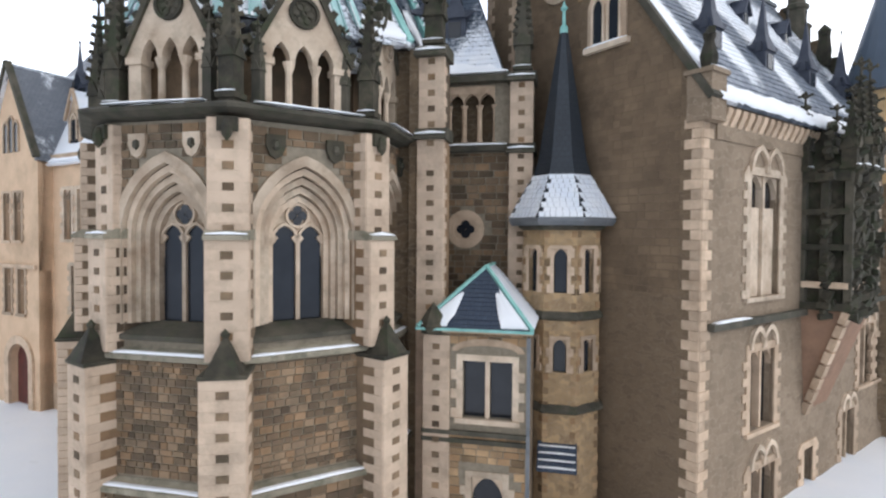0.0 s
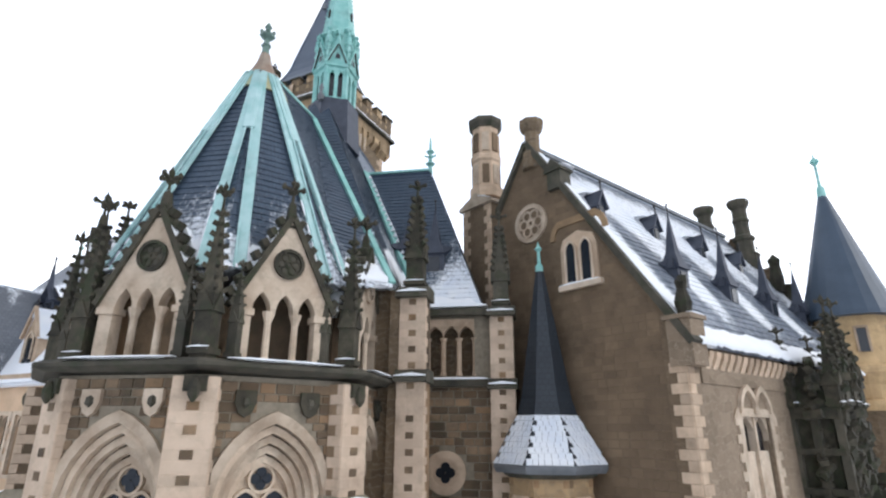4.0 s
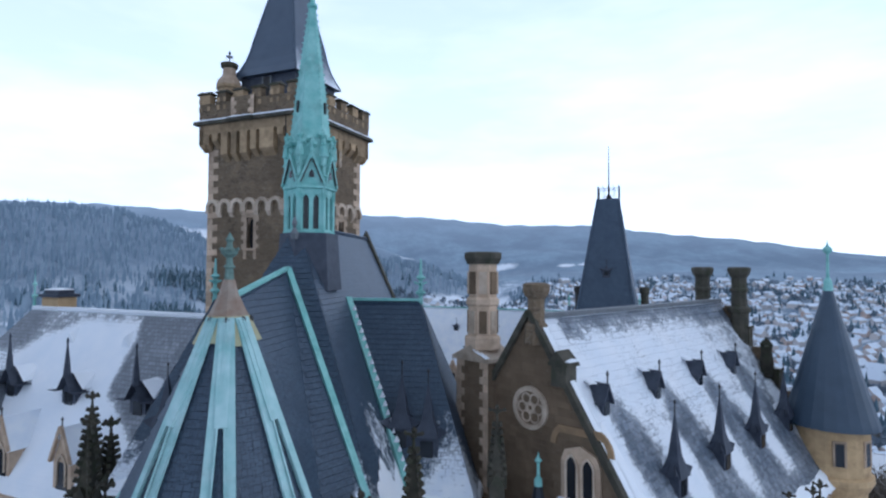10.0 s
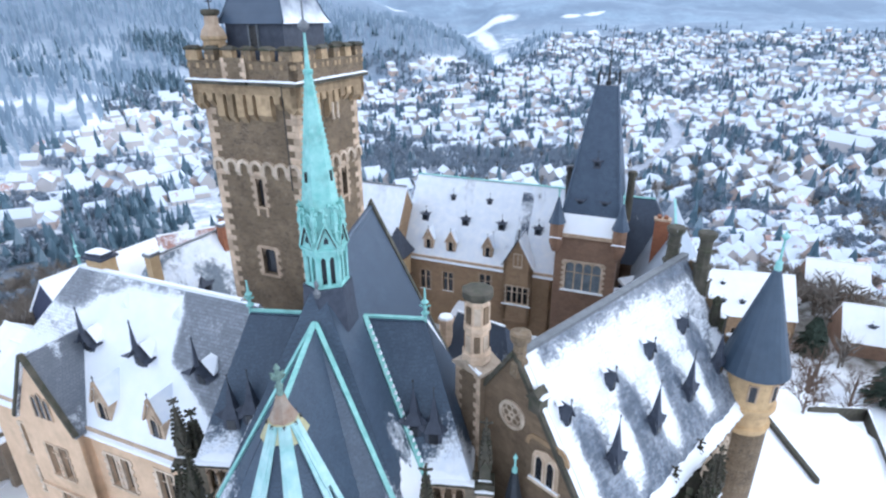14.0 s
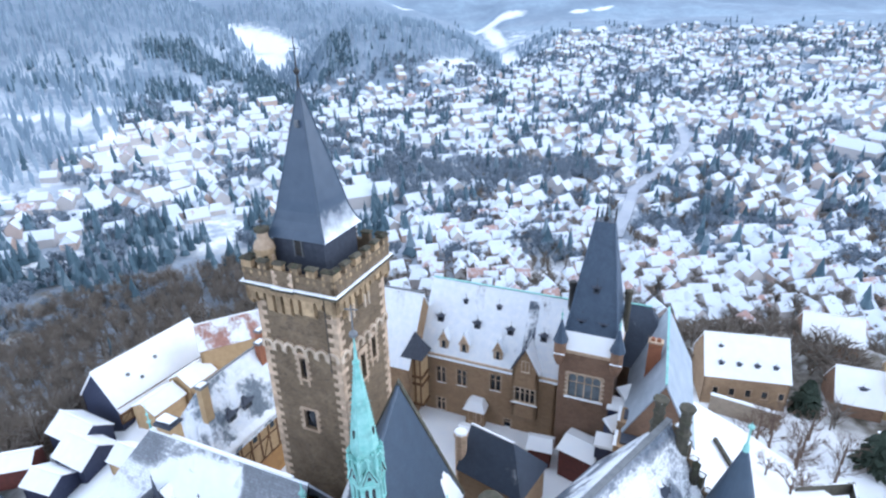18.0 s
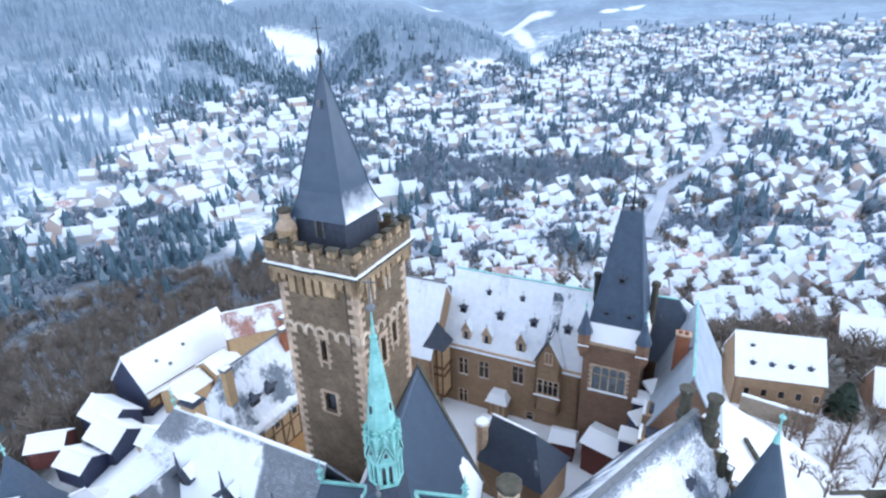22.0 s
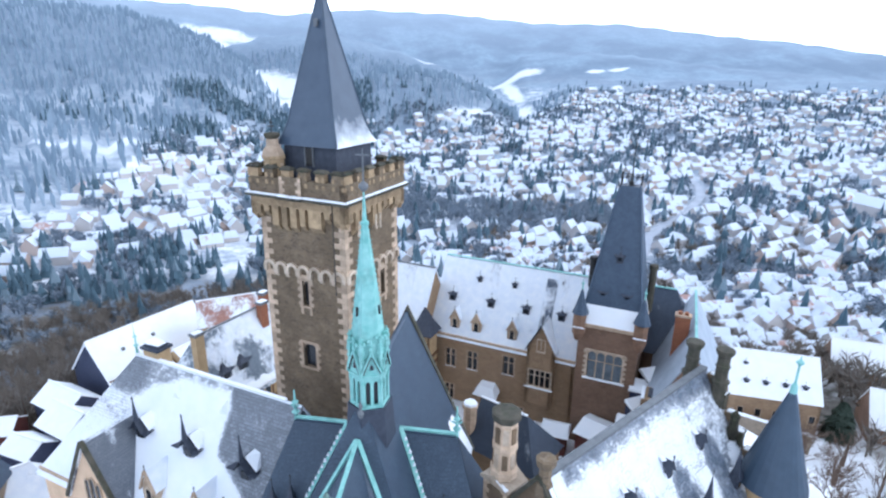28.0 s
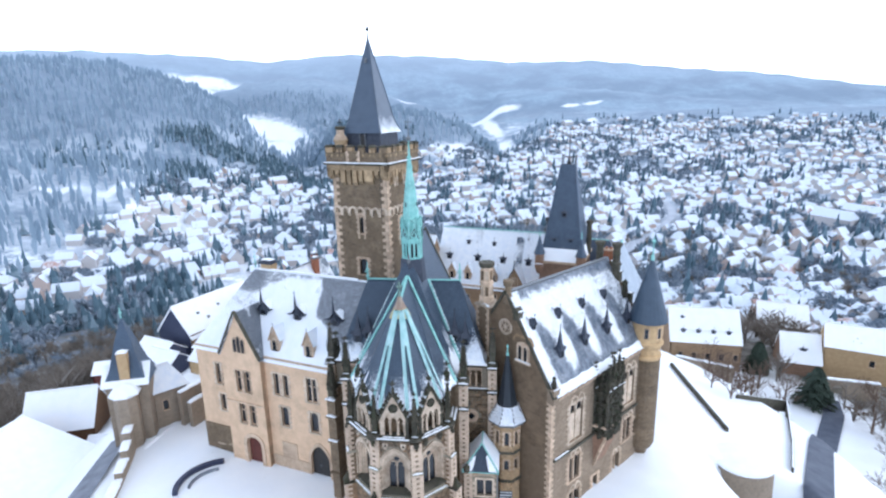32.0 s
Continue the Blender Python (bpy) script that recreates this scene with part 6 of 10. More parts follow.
    # forked ribs: two strips that lie together at the top and part a third of the way down
    for k in (-1, 0, 1):
        out = (rim(k, zb) - Vector((0, 0, zb))).normalized()
        for e in (-1, 1):
            near, far = rim(k, zb, 0.05), rim(k + e, zb, 0.05)
            end = near.lerp(far, 0.15)
            head = rim(k, zt, 0.06).lerp(rim(k + e, zt, 0.06), 0.2)
            bm = B()
            beam(bm, head + out * 0.04, end + out * 0.08, 0.28, 0.09, out)
            rib = part("copper_rib", bm, "ribcopper", rf, "verdigris copper rib" if e < 0 else "")
            side_ = (far - near).normalized() * 0.145
            bm = B()
            for g in (-1, 1):
                beam(bm, head + out * 0.09 + side_ * g, end + out * 0.13 + side_ * g, 0.05, 0.05, out)
            part("welt", bm, "ribcopper", rib)
            dab = [c_ for c_ in (0.06, 0.12, 0.2, 0.3) if k == 1 or e < 0]
            for c_ in dab:
                p_ = end.lerp(head, c_) + out * 0.12 - side_ * e
                snow_strip(rib, p_ - (end - head).normalized() * 0.3, p_ + (end - head).normalized() * 0.3, 0.16, 0.06)
        bm = B()
        f0, f1 = rim(k, zt, 0.09), rim(k, zt - 0.36 * (zt - zb), 0.09)
        beam(bm, f0 + out * 0.02, f1 + out * 0.02, 0.37, 0.08, out)
        part("rib_fork", bm, "ribcopper", rf)
    for k in range(-3, 3):
        for e in (0.3, 0.7):
            snow_strip(ch, oct_point(4.55, k, zb).lerp(oct_point(4.55, k + 1, zb), e - 0.28), oct_point(4.55, k, zb).lerp(oct_point(4.55, k + 1, zb), e + 0.25), 0.42, 0.2)
    # stained collar and cap
    for k in range(-3, 2):
        bm = B()
        z0, z1 = 24.55 + 0.1 * (k % 2), 25.45
        q4 = [rim(k, z0, 0.13), rim(k + 1, z0, 0.13), rim(k + 1, z1, 0.13), rim(k, z1, 0.13)]
        solid(bm, q4, (rim(k, z0) + rim(k + 1, z0) - q4[0] - q4[1]) * 0.5)
        part("copper_collar", bm, "palecopper", rf, "yellowed copper sheet below the cap")
    bm = B()
    lathe(bm, [(0.62, 25.3), (0.64, 25.42), (0.5, 25.7), (0.3, 26.15), (0.19, 26.6)], 8, cx, cy, math.pi / 8)
    cap = part("copper_cap", bm, "rustcopper", ch, "rust-stained copper cap of the apse roof")
    for i in range(8):
        an = math.pi / 8 + i * math.pi / 4
        bm = B()
        lathe(bm, [(0, 25.2), (0.1, 25.28), (0.1, 25.38), (0, 25.46)], 6, cx + 0.68 * math.cos(an), cy + 0.68 * math.sin(an))
        part("knob", bm, "iron", cap)
    bm = B()
    lathe(bm, [(0.17, 26.5), (0.13, 26.95), (0.2, 27.0), (0.12, 27.1), (0.1, 27.3), (0.26, 27.42), (0.28, 27.52), (0.12, 27.64), (0.09, 27.8), (0.15, 27.88), (0.03, 28.1), (0, 28.15)], 8, cx, cy)
    fc = part("finial", bm, "oldcopper", ch, "copper finial with a leafy knob")
    for i in range(6):
        an = i * math.pi / 3
        bm = B()
        beam(bm, (cx, cy, 27.46), (cx + 0.32 * math.cos(an), cy + 0.32 * math.sin(an), 27.6), 0.09)
        part("leaf", bm, "oldcopper", fc)
    # nave roof: right and left slopes, front hip, far gable
    ze, zr, hw, y0, y1 = 17.4, 29.0, 5.35, 0.35, 17.3
    tip = (0, 4.6, 26.85)
    for s in (-1, 1):
        f = [(s * hw, y0, ze), (s * hw, y1, ze), (0, y1, zr), (0, 5.7, zr)]
        bm = B()
        slab(bm, f, 0.2)
        r = part("roof", bm, "slate", ch, "steep dark slate nave roof")
        slates(r, [[(s * hw, y0, ze), (s * hw, 5.2, ze), (0, 9.0, zr), (0, 5.7, zr)]], "slate")
        snow_patch(r, [(s * hw, y0, ze), (s * hw, y1, ze), (0, y1, zr), (0, 5.7, zr)], 0.03, 0.24, 0.02, 0.20, 11 + s)
        snow_patch(r, [(s * hw, y0, ze), (s * hw, y1, ze), (0, y1, zr), (0, 5.7, zr)], 0.72, 0.98, 0.02, 0.35, 21 + s)
        bm = B()
        beam(bm, (s * 0.05, 4.55, 26.95), (s * (hw - 0.02), y0 - 0.02, ze + 0.08), 0.26, 0.14)
        part("copper_hip", bm, "copper", r, "verdigris copper hip flashing")
        # snow guards beside the hip
        for i in range(24):
            c = Vector((s * 0.25, 4.75, 26.6)).lerp(Vector((s * hw, y0 + 0.25, ze + 0.1)), (i + 2) / 26)
            e = RNG.uniform(0.05, 0.11)
            bm = B()
            hull(bm, [(c.x + a * e, c.y + b * 0.1, c.z - 0.05) for a in (-1, 1) for b in (-1, 1)] + [(c.x, c.y, c.z + 0.1 + e)])
            part("snow_guard", bm, "snow", r)
    bm = B()
    slab(bm, [(-hw, y0, ze), (hw, y0, ze), (0, 5.7, zr)], 0.2)
    r = part("roof", bm, "slate", ch)
    slates(r, [[(-hw, y0, ze), (hw, y0, ze), (0, 5.7, zr)]], "slate")
    for u in (0.04, 0.80):
        snow_patch(r, [(-hw, y0, ze), (hw, y0, ze), (0, 5.7, zr)], u, u + 0.15, 0.02, 0.22, int(u * 90))
    # choir: slopes between the apse and the nave hips, with a short copper ridge
    for s in (-1, 1):
        foot_a, foot_b = rim(1 if s > 0 else -2, zb, 0.02), Vector((s * hw, y0, ze))
        peak, neck = Vector((0, 4.6, 26.9)), Vector((cx, cy + 0.45, 26.0))
        for tri in ([foot_a, foot_b, peak], [foot_a, peak, neck]):
            bm = B()
            slab(bm, tri, 0.12)
            r = part("roof", bm, "slate", ch, "steep dark slate choir roof")
            slates(r, [tri], "slate")
        snow_patch(r, [foot_a, foot_b, peak], 0.1, 0.9, 0.02, 0.16, 81 + s)
    bm = B()
    beam(bm, (cx, cy + 0.3, 26.05), (0, 4.6, 26.98), 0.22, 0.12)
    part("copper_ridge", bm, "copper", ch)
    bm = B()
    gab = [(-hw - 0.1, y1, ze - 0.2), (hw + 0.1, y1, ze - 0.2), (0, y1, zr + 0.4)]
    solid(bm, gab, (0, 0.45, 0))
    part("gable", bm, "ledge", ch, "dark coped far gable of the nave")
    bm = B()
    box(bm, -hw + 0.1, hw - 0.1, 1.0, y1 + 0.3, 0.3, ze)
    part("wall", bm, "wallstone", ch)
    # transepts
    for s in (-1, 1):
        ridge = [(s * 1.3, 8.05, 25.45), (s * 5.1, 8.05, 25.45)]
        xe, yf, yb = 8.0, 4.35, 12.0
        for i, f in enumerate(([(s * 1.0, yf, 17.45), (s * xe, yf, 17.45), ridge[1], ridge[0]], [(s * 1.0, yb, 17.45), (s * xe, yb, 17.45), ridge[1], ridge[0]], [(s * xe, yf, 17.45), (s * xe, yb, 17.45), ridge[1]])):
            bm = B()
            slab(bm, f, 0.18)
            r = part("roof", bm, "slate_foot", ch, "dark slate transept roof with snow at its foot")
            snow_patch(r, f, 0.62 if i < 2 else 0.12, 0.97 if i < 2 else 0.9, 0.0, 0.07, 31 + i + 4 * s)
            if i != 1:
                slates(r, [f if i == 2 else [(s * 5.3, yf, 17.45), (s * xe, yf, 17.45), ridge[1], ridge[0]]], "slate_foot")
        bm = B()
        beam(bm, (s * 1.35, 8.05, 25.51), (s * 5.1, 8.05, 25.51), 0.24, 0.12)
        part("copper_ridge", bm, "copper", ch)
        bm = B()
        beam(bm, (s * 1.62, 7.95, 25.55), (s * 5.42, 4.3, 17.75), 0.3, 0.3)
        part("copper_valley", bm, "copper", ch)
        for i in range(22):
            c = Vector((s * 1.9, 7.75, 25.4)).lerp(Vector((s * 5.55, 4.25, 17.9)), (i + 1) / 23)
            e = RNG.uniform(0.05, 0.11)
            bm = B()
            hull(bm, [(c.x + a * e, c.y + b * 0.1, c.z - 0.05) for a in (-1, 1) for b in (-1, 1)] + [(c.x, c.y, c.z + 0.12 + e)])
            part("snow_guard", bm, "snow", ch)
        bm = B()
        lathe(bm, [(0.13, 25.3), (0.1, 25.7), (0.26, 25.85), (0.1, 26.0), (0.08, 26.4), (0.24, 26.55), (0.08, 26.7), (0.04, 27.4), (0, 27.45)], 7, s * 5.1, 8.05)
        for a in range(4):
            beam(bm, (s * 5.1, 8.05, 26.2), (s * 5.1 + 0.3 * math.cos(a * 1.57), 8.05 + 0.3 * math.sin(a * 1.57), 26.35), 0.08)
        part("finial", bm, "copper", ch)
        # transept walls
        holes = [(s * 6.7 - 0.95, s * 6.7 + 0.95, 14.75, 16.9)]
        bm = B()
        wall(bm, 3.9, 0.3, 17.35, 0.6, holes, 5.3 if s > 0 else -9.2, 4.6)
        tw = part("wall", bm, "mortar", ch)
        stones(tw, "stone", courses(pose(0, 4.6, 0), min(s * 5.4, s * 9.0), max(s * 5.4, s * 9.0), 8.0, 14.3, RNG, (0.3, 0.7), (0.22, 0.36), lambda x, z: (x - s * 6.55) ** 2 + (z - 11.2) ** 2 < 0.85), "rubble", RUBBLE, 160 if s > 0 else 0)
        bm = B()
        box(bm, min(s * 7.9, s * 8.5), max(s * 7.9, s * 8.5), 4.7, 12, 0.3, 17.3)
        part("wall", bm, "wallstone", ch)
        # gallery of three openings
        for i in range(4):
            x = s * 6.7 - 0.95 + i * 1.9 / 3
            bm = B()
            lathe(bm, [(0.15, 14.75), (0.1, 14.95), (0.1, 16.1), (0.17, 16.25)], 8, x, 4.72)
            part("column", bm, "sandstone", tw)
        bm = B()
        for i in range(3):
            x = s * 6.7 - 0.95 + (i + 0.5) * 1.9 / 3
            spandrel(bm, 1.9 / 3, 0.45, 4.55, 4.85, 16.25, x, True)
        box(bm, s * 6.7 - 0.95, s * 6.7 + 0.95, 4.52, 4.9, 16.7, 17.0)
        part("gallery_arcade", bm, "sandstone", tw)
        bm = B()
        box(bm, s * 6.7 - 1.0, s * 6.7 + 1.0, 5.6, 5.7, 14.6, 17.0)
        part("gallery_back", bm, "wallstone", tw)
        bm = B()
        box(bm, min(s * 5.3, s * 8.6), max(s * 5.3, s * 8.6), 4.3, 4.75, 14.35, 14.6)
        led = part("ledge", bm, "ledge", tw)
        snow_strip(led, (min(s * 5.6, s * 8.3), 4.42, 14.6), (max(s * 5.6, s * 8.3), 4.42, 14.6), 0.24, 0.1)
        bm = B()
        box(bm, min(s * 5.3, s * 8.5), max(s * 5.3, s * 8.5), 4.2, 4.8, 17.1, 17.38)
        part("cornice", bm, "ledge", tw)
        snow_strip(ch, (min(s * 5.4, s * 8.2), 4.3, 17.42), (max(s * 5.4, s * 8.2), 4.3, 17.42), 0.5, 0.2)
        # round window
        bm = B()
        lathe_ring(bm, s * 6.5, 4.46, 11.22, 0.78, 0.5, 0.25, 22)
        rw = part("round_window", bm, "sandstone", tw, "round sandstone window with a quatrefoil")
        bm = B()
        lathe_disc(bm, s * 6.5, 4.54, 11.22, 0.52, 0.05)
        part("surround_plate", bm, "sandstone", rw)
        bm = B()
        for a in range(4):
            lathe_disc(bm, s * 6.5 + 0.19 * math.cos(a * 1.5708), 4.5, 11.22 + 0.19 * math.sin(a * 1.5708), 0.18, 0.03 + 0.003 * a)
        part("quatrefoil", bm, "glass", rw)
        # tall corner piers with pinnacles
        for px, py, low in ((s * 6.0, 0.75, 0.3), (s * 8.75, 4.3, 0.3)):
            mm = pose(px, py, 0)
            course_pier(ch, mm @ pose(0, -0.1, 0), 0.86, 0.9, 14.6, 17.0, 60 if s > 0 else 0)
            course_pier(ch, mm @ pose(0, -0.22, 0), 0.9, 1.0, low, 14.2, 130 if s > 0 else 0)
            for zc in (14.2, 17.0):
                bm = B()
                solid(bm, [(px - 0.56, py - 0.42, zc), (px - 0.56, py - 0.42, zc + 0.12), (px - 0.56, py - 0.05, zc + 0.42), (px - 0.56, py + 0.9, zc + 0.42), (px - 0.56, py + 0.9, zc)], (1.12, 0, 0))
                off = part("offset", bm, "ledge", ch)
                snow_strip(off, (px - 0.52, py - 0.3, zc + 0.18), (px + 0.52, py - 0.3, zc + 0.18), 0.26, 0.12)
            pinnacle(ch, px, py + 0.35, 17.42, 4.1, 0.6, mat_="ledge" if py > 2 else "mossy")
        # spiky dormer on the front slope
        for dx, dy in ((4.7, 5.3), (5.85, 5.15)):
            small_dormer(ch, pose(s * dx, dy, 17.45 + (dy - 4.35) * 2.09 - 0.05), 0.95, 0.9, 1.0, 2.1)
    for s in (-1, 1):
        bm = B()
        box(bm, min(s * 5.2, s * 5.8), max(s * 5.2, s * 5.8), 0.7, 4.7, 0.3, 17.3)
        part("wall", bm, "wallstone", ch)
    return ch


def small_dormer(parent, m, w, deep, h, spike, mat_="dormer"):
    """A little slate dormer with a dark window and a spike, its front to -y."""
    bm = B()
    box(bm, -w / 2, w / 2, 0, deep * 1.6, -0.5, h)
    d = part("dormer", tf(bm, m), mat_, parent, "small slate dormer with a spiked roof")
    bm = B()
    lathe(bm, [(w * 0.78, h - 0.05), (w * 0.36, h + spike * 0.3), (0.03, h + spike)], 4, 0, w * 0.42, math.pi / 4)
    for s in (-1, 1):
        for y0 in (0.0, w * 0.84):
            hull(bm, [(s * w * 0.2, w * 0.42, h - 0.05), (s * w * 0.2, w * 0.42, h + spike * 0.22), (s * w * 0.62, y0 + w * 0.1, h - 0.08), (s * w * 0.55, y0 - w * 0.08, h - 0.06), (s * w * 0.92, y0 - w * 0.06, h + 0.2)])
    part("dormer_roof", tf(bm, m), mat_, d)
    bm = B()
    hull(bm, [(-w * 0.35, w * 0.75, h + 0.05), (w * 0.35, w * 0.75, h + 0.05), (w * 0.45, deep * 1.5, h + 0.02), (-w * 0.45, deep * 1.5, h + 0.02), (0, w * 0.8, h + spike * 0.3), (0, deep * 1.4, h + 0.3)])
    part("snow", tf(bm, m), "snow", d)
    bm = B()
    box(bm, -w * 0.28, w * 0.28, -0.03, 0.02, h * 0.12, h * 0.8)
    part("pane", tf(bm, m), "glass", d)
    bm = B()
    lathe(bm, [(0.03, h + spike - 0.05), (0.02, h + spike + 0.4), (0.06, h + spike + 0.5), (0, h + spike + 0.62)], 5, 0, w * 0.42)
    part("spike", tf(bm, m), "iron", d)
    snow_strip(d, m @ Vector((-w * 0.4, w * 0.9, h + 0.14)), m @ Vector((w * 0.4, w * 0.9, h + 0.14)), w * 0.5, 0.16)
    return d


make_chapel()


def make_fleche():
    """The green ridge turret."""
    t = thing("ridge_turret", "slender verdigris copper ridge turret with a tall smooth spire", "turret", CHAPEL @ pose(0.3, 6.3, 0))
    # six sides, one turned towards the garden
    ph, n = radians(-66) + math.pi / 6, 6
    R = 1.04
    apo = R * math.cos(math.pi / 6)
    z0, z1 = 28.5, 30.5
    bm = B()
    lathe(bm, [(1.46, 26.0), (1.28, 28.3), (1.28, 28.5)], n, 0, 0, ph)
    part("base", bm, "dormer", t, "slate-clad base of the ridge turret")
    for z, o in ((z0, 0.1), (z1, 0.16)):
        bm = B()
        lathe(bm, [(R - 0.04, z - 0.1), (R + o, z - 0.03), (R + o, z + 0.07), (R - 0.05, z + 0.14)], n, 0, 0, ph)
        part("band", bm, "copper", t)
    bm = B()
    lathe(bm, [(R - 0.22, z0), (R - 0.22, z1)], n, 0, 0, ph)
    part("lantern", bm, "glass", t)
    rng = random.Random(8)
    for i in range(n):
        a = ph + i * math.pi / 3
        bm = B()
        beam(bm, ((R - 0.08) * math.cos(a), (R - 0.08) * math.sin(a), z0), ((R - 0.08) * math.cos(a), (R - 0.08) * math.sin(a), z1), 0.24)
        part("corner_post", bm, "copper", t)
        b = a + math.pi / 6
        m = pose(apo * math.cos(b), apo * math.sin(b), 0, 0, 0, math.degrees(b) + 90)
        v = B()
        box(v, -0.09, 0.09, -0.03, 0.1, z0, z1 - 0.3)
        part("mullion", tf(v, m), "copper", t)
        v = B()
        for e in (-1, 1):
            spandrel(v, 0.28, 0.3, -0.02, 0.1, z1 - 0.62, e * 0.22)
            box(v, e * 0.45 - 0.09, e * 0.45 + 0.09, -0.02, 0.1, z0, z1 - 0.25)
        box(v, -0.52, 0.52, -0.025, 0.105, z1 - 0.3, z1)
        box(v, -0.52, 0.52, -0.025, 0.105, z0, z0 + 0.18)
        part("arch_head", tf(v, m), "copper", t)
        # gablet: dark-lined outline, small trefoil
        v = B()
        solid(v, [(-0.56, -0.08, z1 + 0.1), (0.56, -0.08, z1 + 0.1), (0, -0.08, z1 + 1.4)], (0, 0.12, 0))
        beam(v, (-0.6, -0.13, z1 + 0.08), (0, -0.13, z1 + 1.48), 0.1)
        beam(v, (0.6, -0.13, z1 + 0.08), (0, -0.13, z1 + 1.48), 0.1)
        lathe(v, [(0.05, z1 + 1.4), (0.1, z1 + 1.6), (0.04, z1 + 1.8), (0.1, z1 + 2.0), (0, z1 + 2.3)], 5, 0, -0.1)
        gb = part("gablet", tf(v, m), "copper", t)
        # dark strips added for the shadow line inside the gablet's edge
        v = B()
        for e in (-1, 1):
            beam(v, (e * 0.46, -0.15, z1 + 0.2), (e * 0.04, -0.15, z1 + 1.22), 0.06, 0.06)
        part("shadow_gap", tf(v, m), "iron", gb)
        v = B()
        hull(v, [(x, y, z) for y in (-0.11, -0.09) for x, z in ((-0.12, z1 + 0.42), (0.12, z1 + 0.42), (0.1, z1 + 0.62), (0, z1 + 0.78), (-0.1, z1 + 0.62))])
        part("opening", tf(v, m), "glass", gb)
        # corner pinnacles with leafy heads
        v = B()
        px, py = (R - 0.02) * math.cos(a), (R - 0.02) * math.sin(a)
        lathe(v, [(0.12, z1 - 0.5), (0.12, z1 + 1.3), (0.2, z1 + 1.38), (0.03, z1 + 2.5)], 5, px, py)
        for z in (z1 + 0.4, z1 + 0.9, z1 + 1.4, z1 + 1.8, z1 + 2.15):
            for g in range(4):
                an = g * math.pi / 2 + z
                d_ = 0.19 - 0.03 * (z - z1)
                beam(v, (px, py, z), (px + d_ * math.cos(an), py + d_ * math.sin(an), z + 0.1 + 0.06 * rng.random()), 0.1)
        part("corner_pinnacle", v, "copper", t)
        # leaves at the spring of the spire
        v = B()
        for g in range(5):
            an = a + (g - 2) * 0.2
            r_ = 1.0 + 0.16 * rng.random()
            zz = z1 + 1.75 + 0.5 * rng.random()
            beam(v, (0.8 * math.cos(an), 0.8 * math.sin(an), zz), (r_ * math.cos(an), r_ * math.sin(an), zz + 0.12), 0.13)
        part("leaf_crest", v, "copper", t)
    bm = B()
    lathe(bm, [(R - 0.1, z1), (0.97, z1 + 1.2), (0.88, 32.9), (0.64, 35.0), (0.15, 38.9)], n, 0, 0, ph)
    part("spire", bm, "copper", t, "smooth six-sided copper spire")
    bm = B()
    for i in range(n):
        a = ph + i * math.pi / 3
        c, s = math.cos(a), math.sin(a)
        for j in range(22):
            z = 32.9 + 6.0 * (j + 0.5) / 22
            r = np.interp(z, [32.9, 35.0, 38.9], [0.86, 0.64, 0.15])
            beam(bm, (r * c, r * s, z), ((r + 0.05) * c, (r + 0.05) * s, z + 0.05), 0.045)
    tagged(part("crocket_work", bm, "copper", t), kind="stuff")
    for i in range(0, n, 2):
        a = ph + (i + 0.5) * math.pi / 3
        r = 0.70
        bm = B()
        beam(bm, (r * math.cos(a), r * math.sin(a), 33.9), (r * 0.97 * math.cos(a), r * 0.97 * math.sin(a), 34.4), 0.1)
        part("spire_light", bm, "iron", t)
    bm = B()
    lathe(bm, [(0.17, 38.8), (0.24, 38.86), (0.24, 38.96), (0.13, 39.0), (0.05, 40.5), (0.09, 40.55)], 8)
    part("finial", bm, "copper", t)
    bm = B()
    lathe(bm, [(0.05, 40.5), (0.26, 40.72), (0.26, 40.86), (0.05, 41.05), (0.035, 42.6), (0, 42.7)], 8)
    beam(bm, (-0.38, 0, 42.35), (0.38, 0, 42.35), 0.06)
    part("cross", bm, "lead", t, "iron ball and cross on the spire")
    bm = B()
    lathe(bm, [(0.14, 28.2), (0.2, 28.45), (0.06, 28.7), (0.13, 28.9), (0, 29.25)], 6, -0.15, -1.36)
    part("spur", bm, "lead", t)


make_fleche()


# ---------------------------------------------------------------- great hall wing
HALL = pose(8.6, 20.3, 0, 0, 0, 40)


GABLESTONE = stone_mesh("gable_stone", "gablestone", 0.008)


